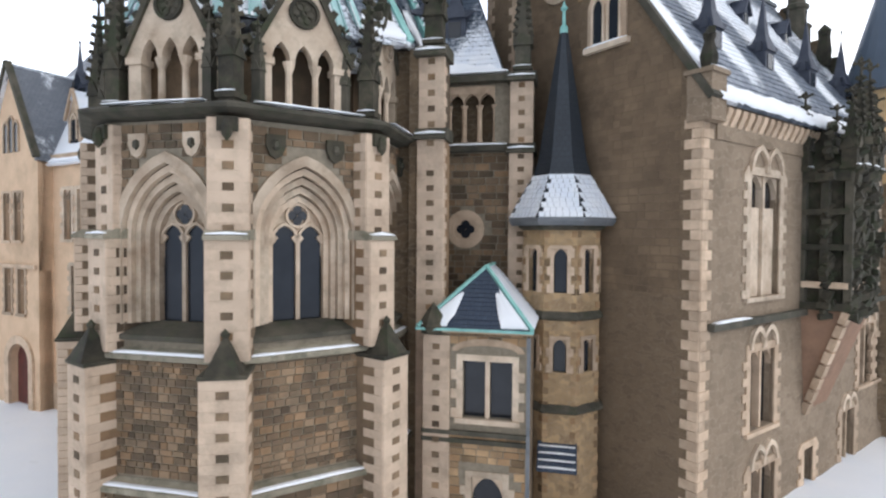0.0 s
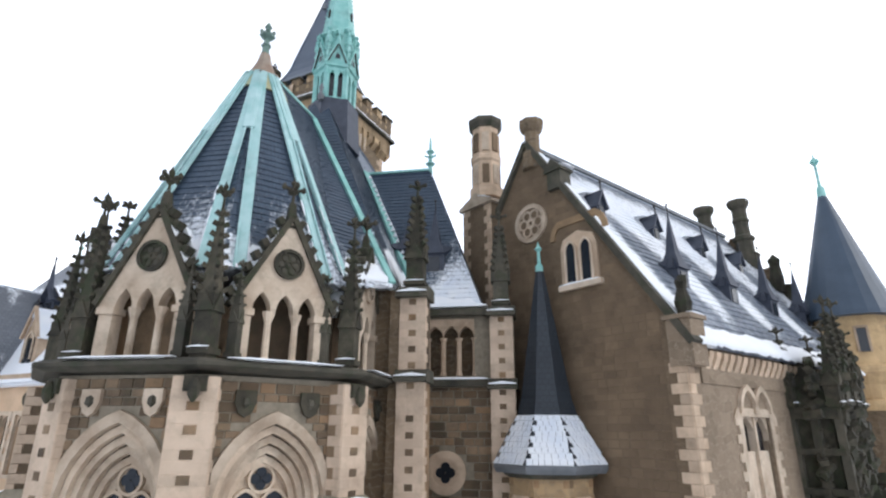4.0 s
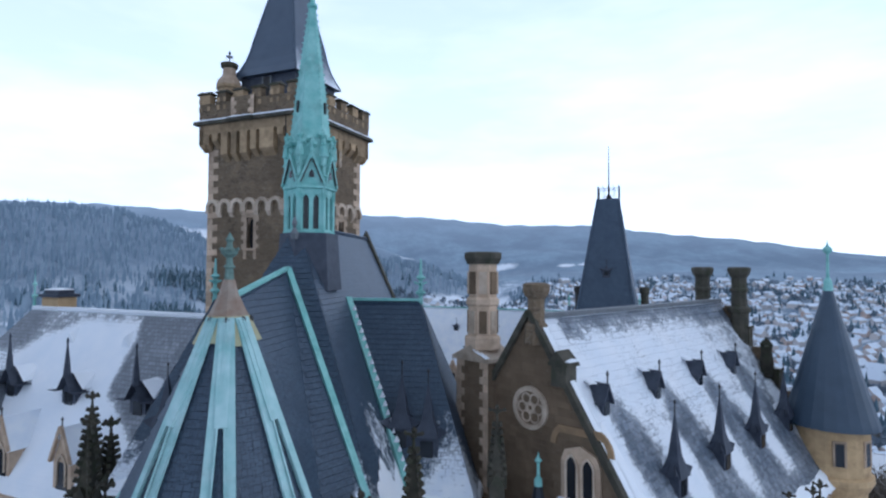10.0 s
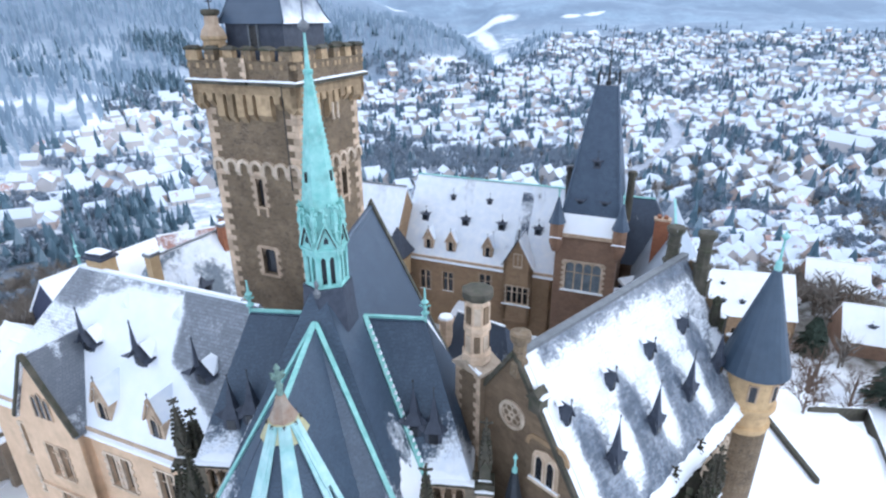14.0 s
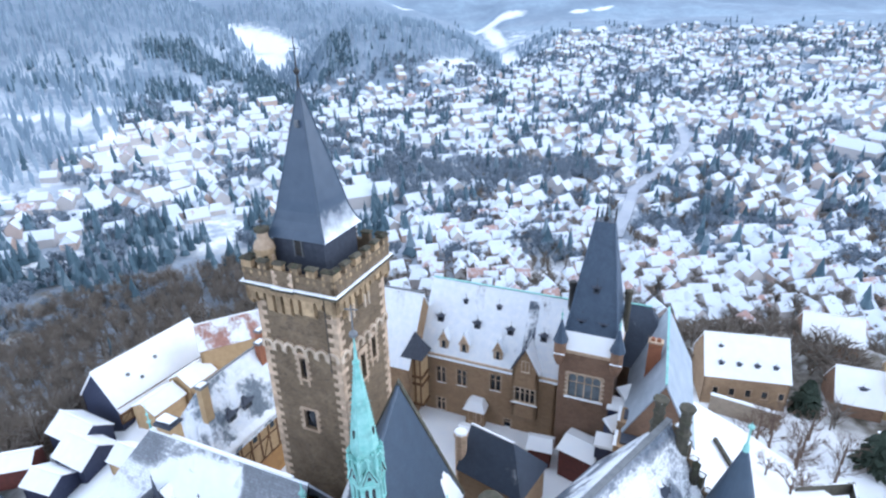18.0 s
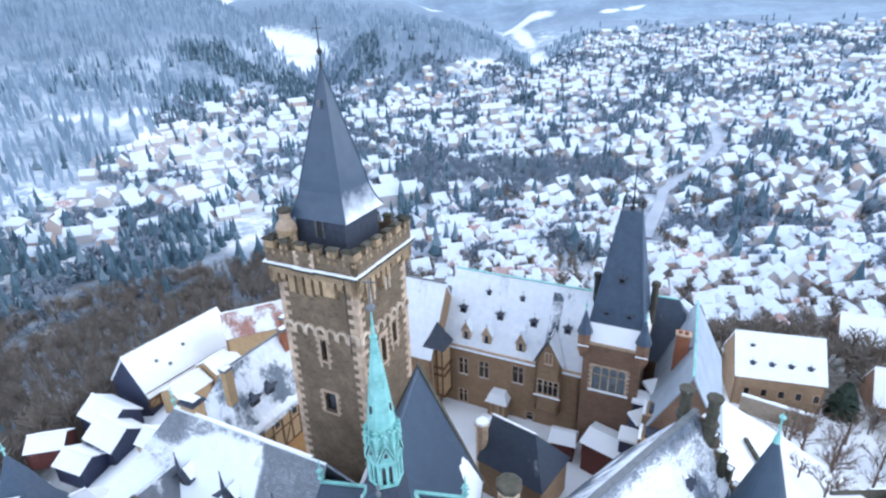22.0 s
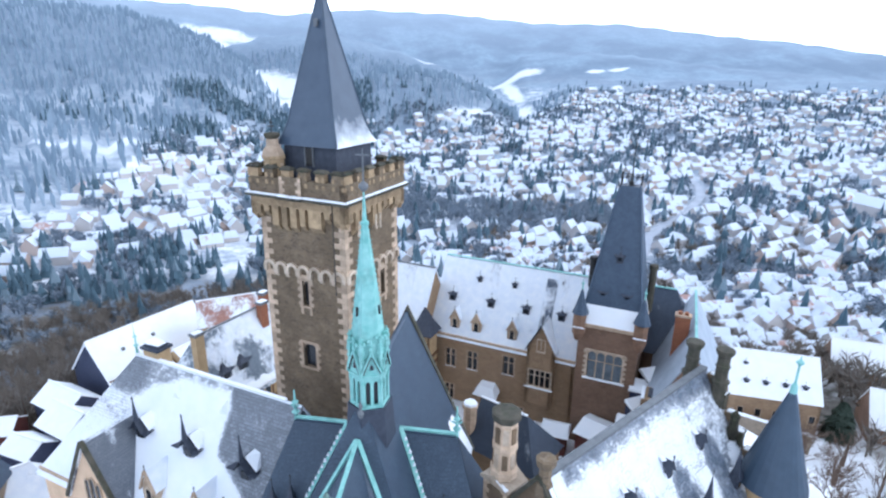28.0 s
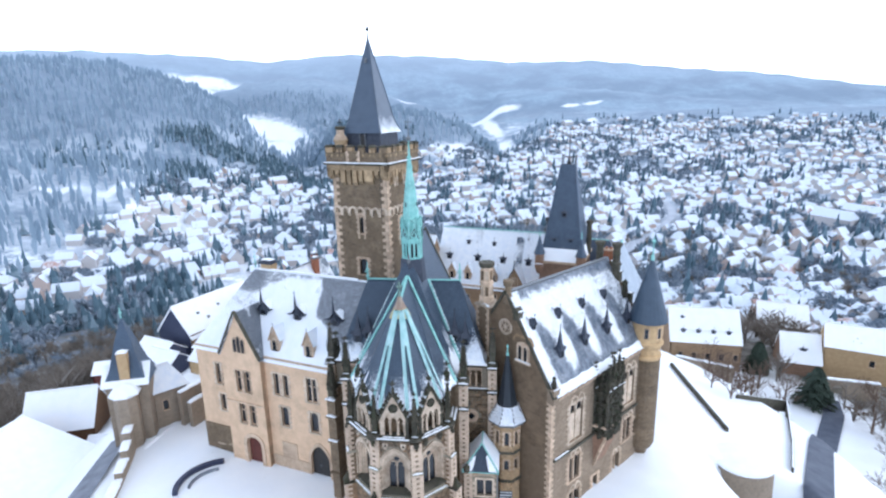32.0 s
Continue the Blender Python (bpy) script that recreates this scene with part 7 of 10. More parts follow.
def make_hall():
    L, W, z0, ze, zr = 18.6, 12.4, 0.0, 15.9, 25.0
    h = thing("hall_wing", "brown stone hall wing with a gable and patchy snow roof", "wing", HALL)
    # windows of the garden front
    fronts = [(3.9, 2.3, 8.8, 13.2, 2, "point"), (3.9, 1.9, 3.9, 6.8, 2, "point"), (4.1, 1.9, -0.2, 2.4, 2, "point"), (8.2, 0.9, 0.2, 2.2, 1, "flat"), (14.6, 2.3, 8.8, 13.2, 2, "point"), (14.8, 1.9, 3.9, 6.8, 2, "point"), (12.6, 1.5, 0.2, 3.0, 2, "flat"), (16.4, 0.9, 3.9, 6.0, 1, "flat")]
    holes = [(x - w / 2, x + w / 2, a, b) for x, w, a, b, *_ in fronts]
    bm = B()
    wall(bm, L + 0.48, z0 - 0.6, ze, 0.6, holes, -0.48)
    fr = part("wall", bm, "hallfront", h, "weathered ochre garden front of the hall")
    for x, w, a, b, n, hd in fronts:
        window(fr, pose(x, 0, a), w, b - a, n, hd, 0.4, 0.29, "sandwhite" if a > 7 else "sandstone", True, a > 7, True, "pale two-light window with pointed heads" if n == 2 else "")
        if a > 7:
            for s in (-1, 1):
                bm = B()
                box(bm, x + s * w / 4 - w / 4 + 0.09, x + s * w / 4 + w / 4 - 0.09, 0.16, 0.3, a, a + (b - a) * 0.74)
                part("blind_panel", bm, "sandwhite", fr)
        if n == 2:
            bm = B()
            for s in (-1, 1):
                arch_ring(bm, w / 2 - 0.02, w * 0.34, 0.16, -0.14, 0.02, b + 0.12, x + s * w / 4, True, 0.0)
            part("hood_mould", bm, "sandwhite", fr)
    # stone frieze under the eaves
    for i in range(34):
        x = 0.6 + i * 0.51
        bm = B()
        solid(bm, [(x, -0.02, ze - 1.3), (x, -0.24, ze - 0.85), (x, -0.28, ze - 0.66), (x, -0.02, ze - 0.66)], (0.3, 0, 0))
        part("eaves_corbel", bm, "sandstone", fr)
    bm = B()
    box(bm, 0.3, L, -0.06, 0.0, ze - 1.7, ze - 0.75)
    part("frieze", bm, "hallfront", fr)
    bm = B()
    box(bm, 0, L, -0.24, 0.02, 7.85, 8.1)
    st = part("string_course", bm, "ledge", fr)
    snow_strip(st, (0.2, -0.14, 8.1), (2.6, -0.14, 8.1), 0.2, 0.08)
    # gable wall to the chapel side
    bm = B()
    wall(bm, W - 0.02, z0, ze, 0.6, [], 0.01)
    solid(bm, [(0.02, 0, ze), (W - 0.02, 0, ze), (6.2, 0, zr + 0.1)], (0, 0.6, 0))
    m = pose(-0.5, W, 0, 0, 0, -90)
    # the outline runs from the left side of the gable to the right, as seen from outside
    gb = part("wall", tf(bm, m), "gablewall", h, "plain dark brown gable wall")
    mg = m  # local x counts from the far corner: x = W - y
    lx = W - 3.75
    bm = B()
    box(bm, lx - 0.86, lx + 0.86, -0.1, 0.03, 18.15, 19.65)
    hull(bm, [(lx + x, y, z) for y in (-0.1, 0.03) for x, z in ((-0.86, 19.65), (0.86, 19.65), (0.7, 20.05), (-0.7, 20.05), (0, 20.3))])
    gwin = part("window", tf(bm, mg), "sandstone", gb, "pair of lancets with a broad sandstone surround")
    bm = B()
    box(bm, lx - 1.0, lx + 1.0, -0.2, 0.0, 17.95, 18.15)
    part("sill", tf(bm, mg), "sandwhite", gwin)
    for e in (-0.36, 0.36):
        bm = B()
        solid(bm, [(lx + e + 0.22, -0.112, 18.2)] + [(lx + e + px, -0.112, 19.5 + pz) for px, pz in arc(0.44, 0.36, 5)] + [(lx + e - 0.22, -0.112, 18.2)], (0, 0.03, 0))
        pane = part("pane", tf(bm, mg), "glass", gwin)
        bm = B()
        arch_ring(bm, 0.44, 0.36, 0.08, -0.17, -0.09, 19.5, lx + e, True, 1.3)
        part("moulding", tf(bm, mg), "sandwhite", gwin)
    snow_strip(gwin, mg @ Vector((lx - 0.95, -0.12, 18.15)), mg @ Vector((lx + 0.95, -0.12, 18.15)), 0.16, 0.09)
    bm = B()
    arch_ring(bm, 2.3, 0.55, 0.24, -0.06, 0.04, 20.15, lx, True)
    part("relieving_arch", tf(bm, mg), "ochrerubble", gb)
    inside = lambda x, z: z > ze and not (abs(x - 6.2) < 6.0 * (zr - 0.35 - z) / (zr - ze))  # noqa: E731
    busy = lambda x, z: (x - W + 6.15) ** 2 + (z - 21.3) ** 2 < 0.85 or (abs(x - W + 3.75) < 1.2 and 17.8 < z < 20.5)  # noqa: E731
    stones(gb, "stone", courses(mg, 0.1, W - 0.75, 9.0, zr - 0.5, RNG, (0.3, 0.75), (0.2, 0.34), lambda x, z: inside(x, z) or busy(x, z)), "gablestone", GABLESTONE, 300, 0.009)
    rosette(gb, mg @ pose(0, -0.02, 0), W - 6.15, 21.3, 0.88, "sandwhite", 6, "gablewall")
    # coping, stepped kneelers, apex chimney
    for s, y, run in ((1, 0.0, 6.2), (-1, W, 6.2)):
        bm = B()
        p, q = Vector((-0.38, y - s * 0.35, ze - 0.5)), Vector((-0.38, 6.2, zr + 0.25))
        beam(bm, p, q, 0.62, 0.24, (0, 0, 1))
        part("coping", bm, "ledge", h, "mossy stone gable coping")
        bm = B()
        up = Vector((0.12, 0, 0.17))
        beam(bm, p.lerp(q, 0.08) + up, p.lerp(q, 0.93) + up, 0.3, 0.1)
        part("snow", bm, "snow", h)

    bm = B()
    box(bm, -0.7, 0.0, 4.3, 5.0, 22.4, 23.2)
    solid(bm, [(-0.78, 4.2, 23.2), (-0.78, 5.1, 23.2), (-0.78, 5.1, 23.3), (-0.78, 4.7, 23.8), (-0.78, 4.2, 23.3)], (0.86, 0, 0))
    kn = part("kneeler", bm, "ledge", h, "little gabled step on the coping")
    snow_strip(kn, (-0.7, 4.25, 23.4), (0.1, 4.25, 23.4), 0.3, 0.1)
    bm = B()
    lathe(bm, [(0.5, 23.9), (0.48, 24.7), (0.36, 24.8), (0.36, 25.75), (0.5, 25.9), (0.58, 26.1), (0.58, 26.35), (0.4, 26.42)], 8, -0.3, 6.05, 0.39)
    part("chimney", bm, "wallstone", h, "dark stone chimney on the gable apex")
    bm = B()
    box(bm, -0.62, 0.3, -0.34, 0.5, ze - 1.2, ze + 0.3)
    box(bm, -0.7, 0.38, -0.42, 0.58, ze + 0.3, ze + 0.45)
    kn = part("kneeler", bm, "hallfront", h, "corner kneeler with a stone beast")
    bm = B()
    lathe(bm, [(0.22, ze + 0.45), (0.3, ze + 0.9), (0.16, ze + 1.35), (0.22, ze + 1.6), (0, ze + 1.85)], 8, -0.2, 0.0)
    beam(bm, (-0.2, 0, ze + 1.7), (-0.6, -0.3, ze + 1.6), 0.2)
    part("stone_beast", bm, "mossy", kn)
    snow_strip(kn, (-0.66, -0.34, ze + 0.45), (0.36, -0.34, ze + 0.45), 0.16, 0.08)
    # quoins of the corner
    cells = []
    for i in range(46):
        z = 0.3 + i * 0.33
        if z > ze - 1.3:
            break
        lng = 0.62 if i % 2 else 0.36
        cells.append((mg @ pose(0, -0.012, 0), W - lng, W - 0.0, z, z + 0.33))
        cells.append((pose(-0.5, -0.012, 0), 0.0, 1.0 - lng, z, z + 0.33))
    stones(h, "quoin", cells, "sandstone", QUOIN, 120)
    # tall chimney stack beside the gable
    ch = part("chimney", _stack(), "sandstone", h, "tall eight-sided chimney with carved panels and a dark cap")
    for i in range(8):
        a = 0.39 + (i + 0.5) * math.pi / 4
        for z in (24.1, 25.85):
            bm = B()
            box(bm, -0.17, 0.17, -0.05, 0.03, z, z + 1.0, pose(-0.3 + 0.655 * math.cos(a), 9.1 + 0.655 * math.sin(a), 0, 0, 0, math.degrees(a) + 90))
            part("panel", bm, "sandwhite" if (i + int(z)) % 2 else "rubble", ch)
    bm = B()
    lathe(bm, [(0.76, 27.2), (0.9, 27.45), (0.9, 27.7), (0.72, 27.75)], 8, -0.3, 9.1, 0.39)
    part("chimney_cap", bm, "ledge", ch)
    bm = B()
    box(bm, -0.95, 0.6, 8.15, 10.1, 3.0, 23.0)
    sh = part("chimney_shaft", bm, "gablewall", ch)
    cells = []
    for i in range(44):
        z = 8.4 + 0.33 * i
        lng = 0.5 if i % 2 else 0.3
        q = pose(-0.95, 10.1, 0, 0, 0, -90)
        cells += [(q, 0.0, lng, z, z + 0.33), (q, 1.95 - lng, 1.95, z, z + 0.33)]
    stones(h, "quoin", cells, "sandstone", QUOIN, 90)
    bm = B()
    solid(bm, [(-1.1, 8.0, 22.9), (-1.1, 10.25, 22.9), (-1.1, 10.25, 23.05), (-1.1, 9.1, 23.6), (-1.1, 8.0, 23.05)], (1.8, 0, 0))
    part("offset", bm, "sandwhite", ch)
    snow_strip(ch, (-1.0, 8.1, 23.08), (-1.0, 8.9, 23.4), 0.3, 0.08)
    # roof
    faces = roof_faces(L, W, ze, zr, (0, 0), 0.3)
    for i, f in enumerate(faces):
        f = [(max(x, -0.12), y, z) for x, y, z in f]
        bm = B()
        slab(bm, f, 0.18)
        r = part("roof", bm, "hall_roof" if i == 0 else "slate_snow", h, "steep slate roof with snow in patches")
        if i == 0:
            slates(r, [f], "hall_roof", 0, 0.42, 0.36)
            snow_patch(h, f, 0.0, 0.93, -0.002, 0.088, 21, 0.09, 0.2)
            snow_patch(h, f, 0.0, 0.045, 0.0, 0.62, 22, 0.08, 0.1)
    bm = B()
    beam(bm, (0.0, W / 2, zr + 0.02), (L, W / 2, zr + 0.02), 0.5, 0.2)
    part("ridge_cap", bm, "lead", h)
    bm = B()
    gable_wall(bm, W, z0, ze, zr, 0.5, L - 0.5)
    part("wall", bm, "wallstone", h)
    bm = B()
    box(bm, 0.1, L - 0.1, W - 0.5, W, z0, ze)
    part("wall", bm, "wallstone", h)
    k = (zr - ze) / (W / 2)
    on = lambda y: ze + y * k  # noqa: E731
    for x in (1.05, 5.35, 9.8, 14.2):
        d = gabled_dormer(h, pose(x, 3.62, on(3.62) - 0.1), 0.54, 1.1, 0.7, 0.6)
        snow_strip(d, (x - 0.3, 4.0, on(3.62) + 1.2), (x - 0.1, 4.5, on(3.62) + 1.3), 0.4, 0.1)
    for x in (3.1, 7.5, 11.95, 16.3):
        small_dormer(h, pose(x, 1.5, on(1.5) - 0.05), 0.78, 0.8, 0.9, 2.3)
    for i in range(7):
        y = 0.2 + 0.82 * i
        z = on(y)
        bm = B()
        box(bm, L - 0.15, L + 0.5, y, y + 0.8, z - 1.2, z + 1.15)
        box(bm, L - 0.22, L + 0.57, y - 0.06, y + 0.6, z + 1.15, z + 1.3)
        sg = part("gable_step", bm, "mossy" if i % 2 else "wallstone", h, "dark weathered step of the far gable" if i == 0 else "")
        snow_strip(sg, (L + 0.17, y, z + 1.3), (L + 0.17, y + 0.55, z + 1.3), 0.5, 0.12)
    # chimneys at the far end
    for x, y, top in ((18.0, 6.9, 27.1), (18.5, 4.86, 27.1)):
        bm = B()
        lathe(bm, [(0.54, 21), (0.54, 24.3), (0.66, 24.4), (0.66, 24.6), (0.46, 24.75), (0.44, 25.6), (0.52, 25.65), (0.52, 25.8), (0.44, 25.9), (0.44, 26.5), (0.6, 26.72), (0.66, 26.95), (0.66, 27.12), (0.44, 27.18)], 8, x, y, 0.39)
        cm = part("chimney", bm, "ledge", h, "dark stone chimney with a moulded cap")
        snow_strip(cm, (x - 0.55, y, 27.02), (x + 0.55, y, 27.02), 0.7, 0.12)
    bm = B()
    lathe(bm, [(0.32, 20.6), (0.4, 21.4), (0.3, 22.2), (0.36, 22.6), (0, 23.0)], 8, 18.0, 3.2)
    beam(bm, (18.0, 3.2, 22.5), (17.4, 3.0, 22.4), 0.22)
    part("stone_bird", bm, "mossy", h)
    return h


def _stack():
    bm = B()
    lathe(bm, [(0.86, 23.4), (0.86, 23.9), (0.70, 24.0), (0.70, 25.3), (0.80, 25.4), (0.80, 25.6), (0.68, 25.7), (0.68, 27.2)], 8, -0.3, 9.1, 0.39)
    return bm


def gabled_dormer(parent, m, w, deep, h, rise, face="dormer", roof_="dormer"):
    """A small gabled dormer, its front to -y."""
    bm = B()
    solid(bm, [(-w / 2, 0, -0.3), (w / 2, 0, -0.3), (w / 2, 0, h), (0, 0, h + rise), (-w / 2, 0, h)], (0, deep, 0))
    d = part("dormer", tf(bm, m), face, parent, "small gabled slate dormer" if face == "dormer" else "stone dormer with a steep gable")
    for s in (-1, 1):
        bm = B()
        slab(bm, [(s * (w / 2 + 0.14), -0.14, h - 0.16), (0, -0.14, h + rise + 0.06), (0, deep, h + rise + 0.06), (s * (w / 2 + 0.14), deep, h - 0.16)], 0.07)
        part("dormer_roof", tf(bm, m), roof_, d)
    bm = B()
    box(bm, -w * 0.3, w * 0.3, -0.03, 0.02, 0.02, h * 0.9)
    part("pane", tf(bm, m), "glass", d)
    bm = B()
    lathe(bm, [(0.04, h + rise), (0.03, h + rise + 0.35), (0.07, h + rise + 0.42), (0, h + rise + 0.6)], 5, 0, -0.05)
    part("spike", tf(bm, m), "iron", d)
    return d


make_hall()


def make_oriel():
    """The carved bay of the hall's garden front, black with soot and moss."""
    o = thing("oriel_bay", "blackened carved stone bay with traceried windows and pinnacles", "oriel", HALL @ pose(8.9, 0, 0))
    w, d, zb, zl, zt = 3.4, 1.5, 3.7, 8.1, 13.6
    bm = B()
    hull(bm, [(-w / 2, 0.05, zl), (w / 2, 0.05, zl), (w / 2 - 0.4, -d, zl), (-w / 2 + 0.4, -d, zl), (-w * 0.35, 0.05, zb), (w * 0.35, 0.05, zb)])
    part("corbelled_foot", bm, "redstone", o, "red sandstone corbelled foot")
    bm = B()
    for i in range(8):
        p0, p1 = (Vector((-w * 0.35, 0.0, zb)).lerp(Vector((-w / 2 + 0.4, -d, zl)), f) for f in (i / 8 + 0.012, i / 8 + 0.116))
        beam(bm, p0, p1, 0.34, 0.26)
    part("carved_edge", bm, "sandstone", o, "pale roll moulding along the foot's edge")
    bm = B()
    solid(bm, [(-w / 2 - 0.15, 0.05, zl), (-w / 2 + 0.3, -d - 0.15, zl), (w / 2 - 0.3, -d - 0.15, zl), (w / 2 + 0.15, 0.05, zl)], (0, 0, 0.3))
    led = part("ledge", bm, "mossy", o)
    bm = B()
    solid(bm, [(-w / 2 + 0.25, 0.05, zl), (-w / 2 + 0.6, -d + 0.3, zl), (w / 2 - 0.6, -d + 0.3, zl), (w / 2 - 0.25, 0.05, zl)], (0, 0, zt - zl))
    part("core", bm, "mossy", o)
    posts = [(-w / 2 + 0.05, 0), (-w / 2 + 0.4, -d), (-0.5, -d), (0.5, -d), (w / 2 - 0.4, -d), (w / 2 - 0.05, 0), (-w / 2 + 0.2, -d / 2), (w / 2 - 0.2, -d / 2)]
    for x, y in posts:
        bm = B()
        box(bm, x - 0.14, x + 0.14, y - 0.14, y + 0.14, zl + 0.3, zt)
        part("post", bm, "ledge", o)
    for z in (zl + 1.0, zl + 2.5, zl + 3.9, zt - 0.2):
        bm = B()
        for (x0, y0), (x1, y1) in (((-w / 2, 0), (-w / 2 + 0.4, -d)), ((-w / 2 + 0.4, -d), (w / 2 - 0.4, -d)), ((w / 2 - 0.4, -d), (w / 2, 0))):
            beam(bm, (x0, y0, z), (x1, y1, z), 0.3, 0.24 if z < zt - 0.5 else 0.45)
        part("rail", bm, "mossy" if z > zl + 2 else "sandstone", o)
    bm = B()
    for i in range(4):
        x = -w / 2 + 0.75 + i * 0.63
        for z in (zt - 0.9, zl + 1.9):
            bm = B()
            arch_ring(bm, 0.42, 0.34, 0.1, -d - 0.12, -d + 0.1, z, x, True, 0.4)
            part("tracery", bm, "ledge", o)
    for x, y in posts[:6]:
        pinnacle(o, x, y, zt, 3.2 if abs(x) > 1 else 4.4, 0.5)
    for x in (-1.0, 0.0, 1.0):
        bm = B()
        solid(bm, [(x - 0.5, -d, zt), (x + 0.5, -d, zt), (x, -d, zt + 1.5)], (0, 0.2, 0))
        part("gablet", bm, "mossy", o)
    bm = B()
    hull(bm, [(-w / 2, 0, zt), (w / 2, 0, zt), (w / 2 - 0.4, -d, zt), (-w / 2 + 0.4, -d, zt), (-0.4, 0.3, zt + 2.6), (0.4, 0.3, zt + 2.6)])
    part("roof", bm, "mossy", o)
    # ragged carving: small knobs over the stonework
    bm = B()
    rng = random.Random(3)
    for i in range(420):
        x, z = rng.uniform(-w / 2 - 0.2, w / 2 + 0.2), rng.uniform(zl - 0.3, zt + 2.0)
        q = rng.uniform(0.05, 0.17)
        vs = box(bm, -q, q, -q, q, -q, q)
        bmesh.ops.transform(bm, matrix=pose(x, -d * (1 if abs(x) < w / 2 - 0.4 else 0.5) - 0.1, z, rng.uniform(0, 90), rng.uniform(0, 90), 0) @ Matrix.Diagonal((1, 1, rng.uniform(0.8, 2.6), 1)), verts=vs)
    tagged(part("carving", bm, "mossy", o), kind="stuff")


M["redstone"] = stone("red_sandstone", (0.28, 0.165, 0.105), (0.19, 0.115, 0.075), 1.3, 0.05)
make_oriel()


# ---------------------------------------------------------------- stair turret, annex, round tower
def make_stair_turret():
    t = thing("stair_turret", "eight-sided sandstone stair turret with a tall dark slate cone", "turret", pose(4.25, 23.25, 0, 0, 0, -9))
    ph = math.pi / 8
    R = 1.52
    side = 2 * R * math.sin(math.pi / 8)
    apo = R * math.cos(math.pi / 8)
    for k in range(-3, 3):
        m = place(rz=45 * k) @ pose(0, -apo, 0)
        levels = [(8.9, 10.5), (6.0, 7.2)] if k in (-1, 0, 1) else [(8.9, 10.5)]
        bm = B()
        wall(bm, side, 0.2, 11.4, 0.25, [(-0.24, 0.24, a, b) for a, b in levels], -side / 2)
        wl_ = part("wall", tf(bm, m), "ochreblocks", t)
        for a, b in levels:
            window(wl_, m @ pose(0, 0, a), 0.48, b - a, 1, "point", 0.2, 0.13, "sandstone", True, False, False)
        cells = []
        for i in range(42):
            z = 0.5 + i * 0.26
            lng = 0.2
            cells += [(m, -side / 2, -side / 2 + lng, z, z + 0.26), (m, side / 2 - lng, side / 2, z, z + 0.26)]
        stones(wl_, "stone", [c for n_, c in enumerate(cells) if (n_ // 2) % 2 == 0], "ochrerubble", OCHRE, 42 if k in (-1, 0, 1) else 0)
    for z, o in ((8.0, 0.14), (4.6, 0.2), (11.3, 0.2)):
        bm = B()
        lathe(bm, [(R - 0.05, z - 0.15), (R + o, z - 0.02), (R + o, z + 0.08), (R - 0.02, z + 0.25)], 8, 0, 0, ph)
        part("string_course", bm, "ledge", t)
    bm = B()
    lathe(bm, [(2.05, 11.52), (2.05, 11.66), (1.72, 12.05), (1.16, 13.25), (0.98, 13.8), (0.17, 18.7)], 8, 0, 0, ph)
    c = part("roof", bm, "blackslate", t, "tall eight-sided slate cone flared at its foot")
    faces = []
    for i in range(8):
        a0, a1 = ph + i * math.pi / 4, ph + (i + 1) * math.pi / 4
        pt = lambda r, a, z: (r * math.cos(a), r * math.sin(a), z)  # noqa: E731
        faces.append([pt(2.08, a0, 11.66), pt(2.08, a1, 11.66), pt(1.15, a1, 13.25), pt(1.15, a0, 13.25)])
    slates(c, faces, "slate_white", 0, 0.22, 0.2)
    bm = B()
    lathe(bm, [(2.0, 11.35), (2.1, 11.5), (2.1, 11.62), (1.9, 11.64)], 8, 0, 0, ph)
    part("gutter", bm, "lead", t)
    bm = B()
    lathe(bm, [(0.17, 18.5), (0.15, 18.95), (0.07, 19.05), (0.06, 19.55), (0.15, 19.65), (0.05, 19.8), (0, 20.0)], 8)
    part("finial", bm, "copper", t)
    # snowy little lean-to at the foot
    bm = B()
    slab(bm, [(-0.75, -2.35, 2.75), (0.65, -2.35, 2.75), (0.65, -1.35, 3.45), (-0.75, -1.35, 3.45)], 0.08)
    lt = part("canopy", bm, "slate_bare", t, "small slate lean-to over the turret door")
    for i in range(4):
        y = -2.28 + i * 0.24
        snow_strip(lt, (-0.7, y, 2.8 + 0.7 * (y + 2.35)), (0.6, y, 2.8 + 0.7 * (y + 2.35)), 0.15, 0.05)
    for k in (-1, 0, 1, 2):
        a = radians(-90 + 45 * k)
        snow_strip(t, (1.85 * math.cos(a - 0.36), 1.85 * math.sin(a - 0.36), 11.82), (1.85 * math.cos(a + 0.36), 1.85 * math.sin(a + 0.36), 11.82), 0.3, 0.06)


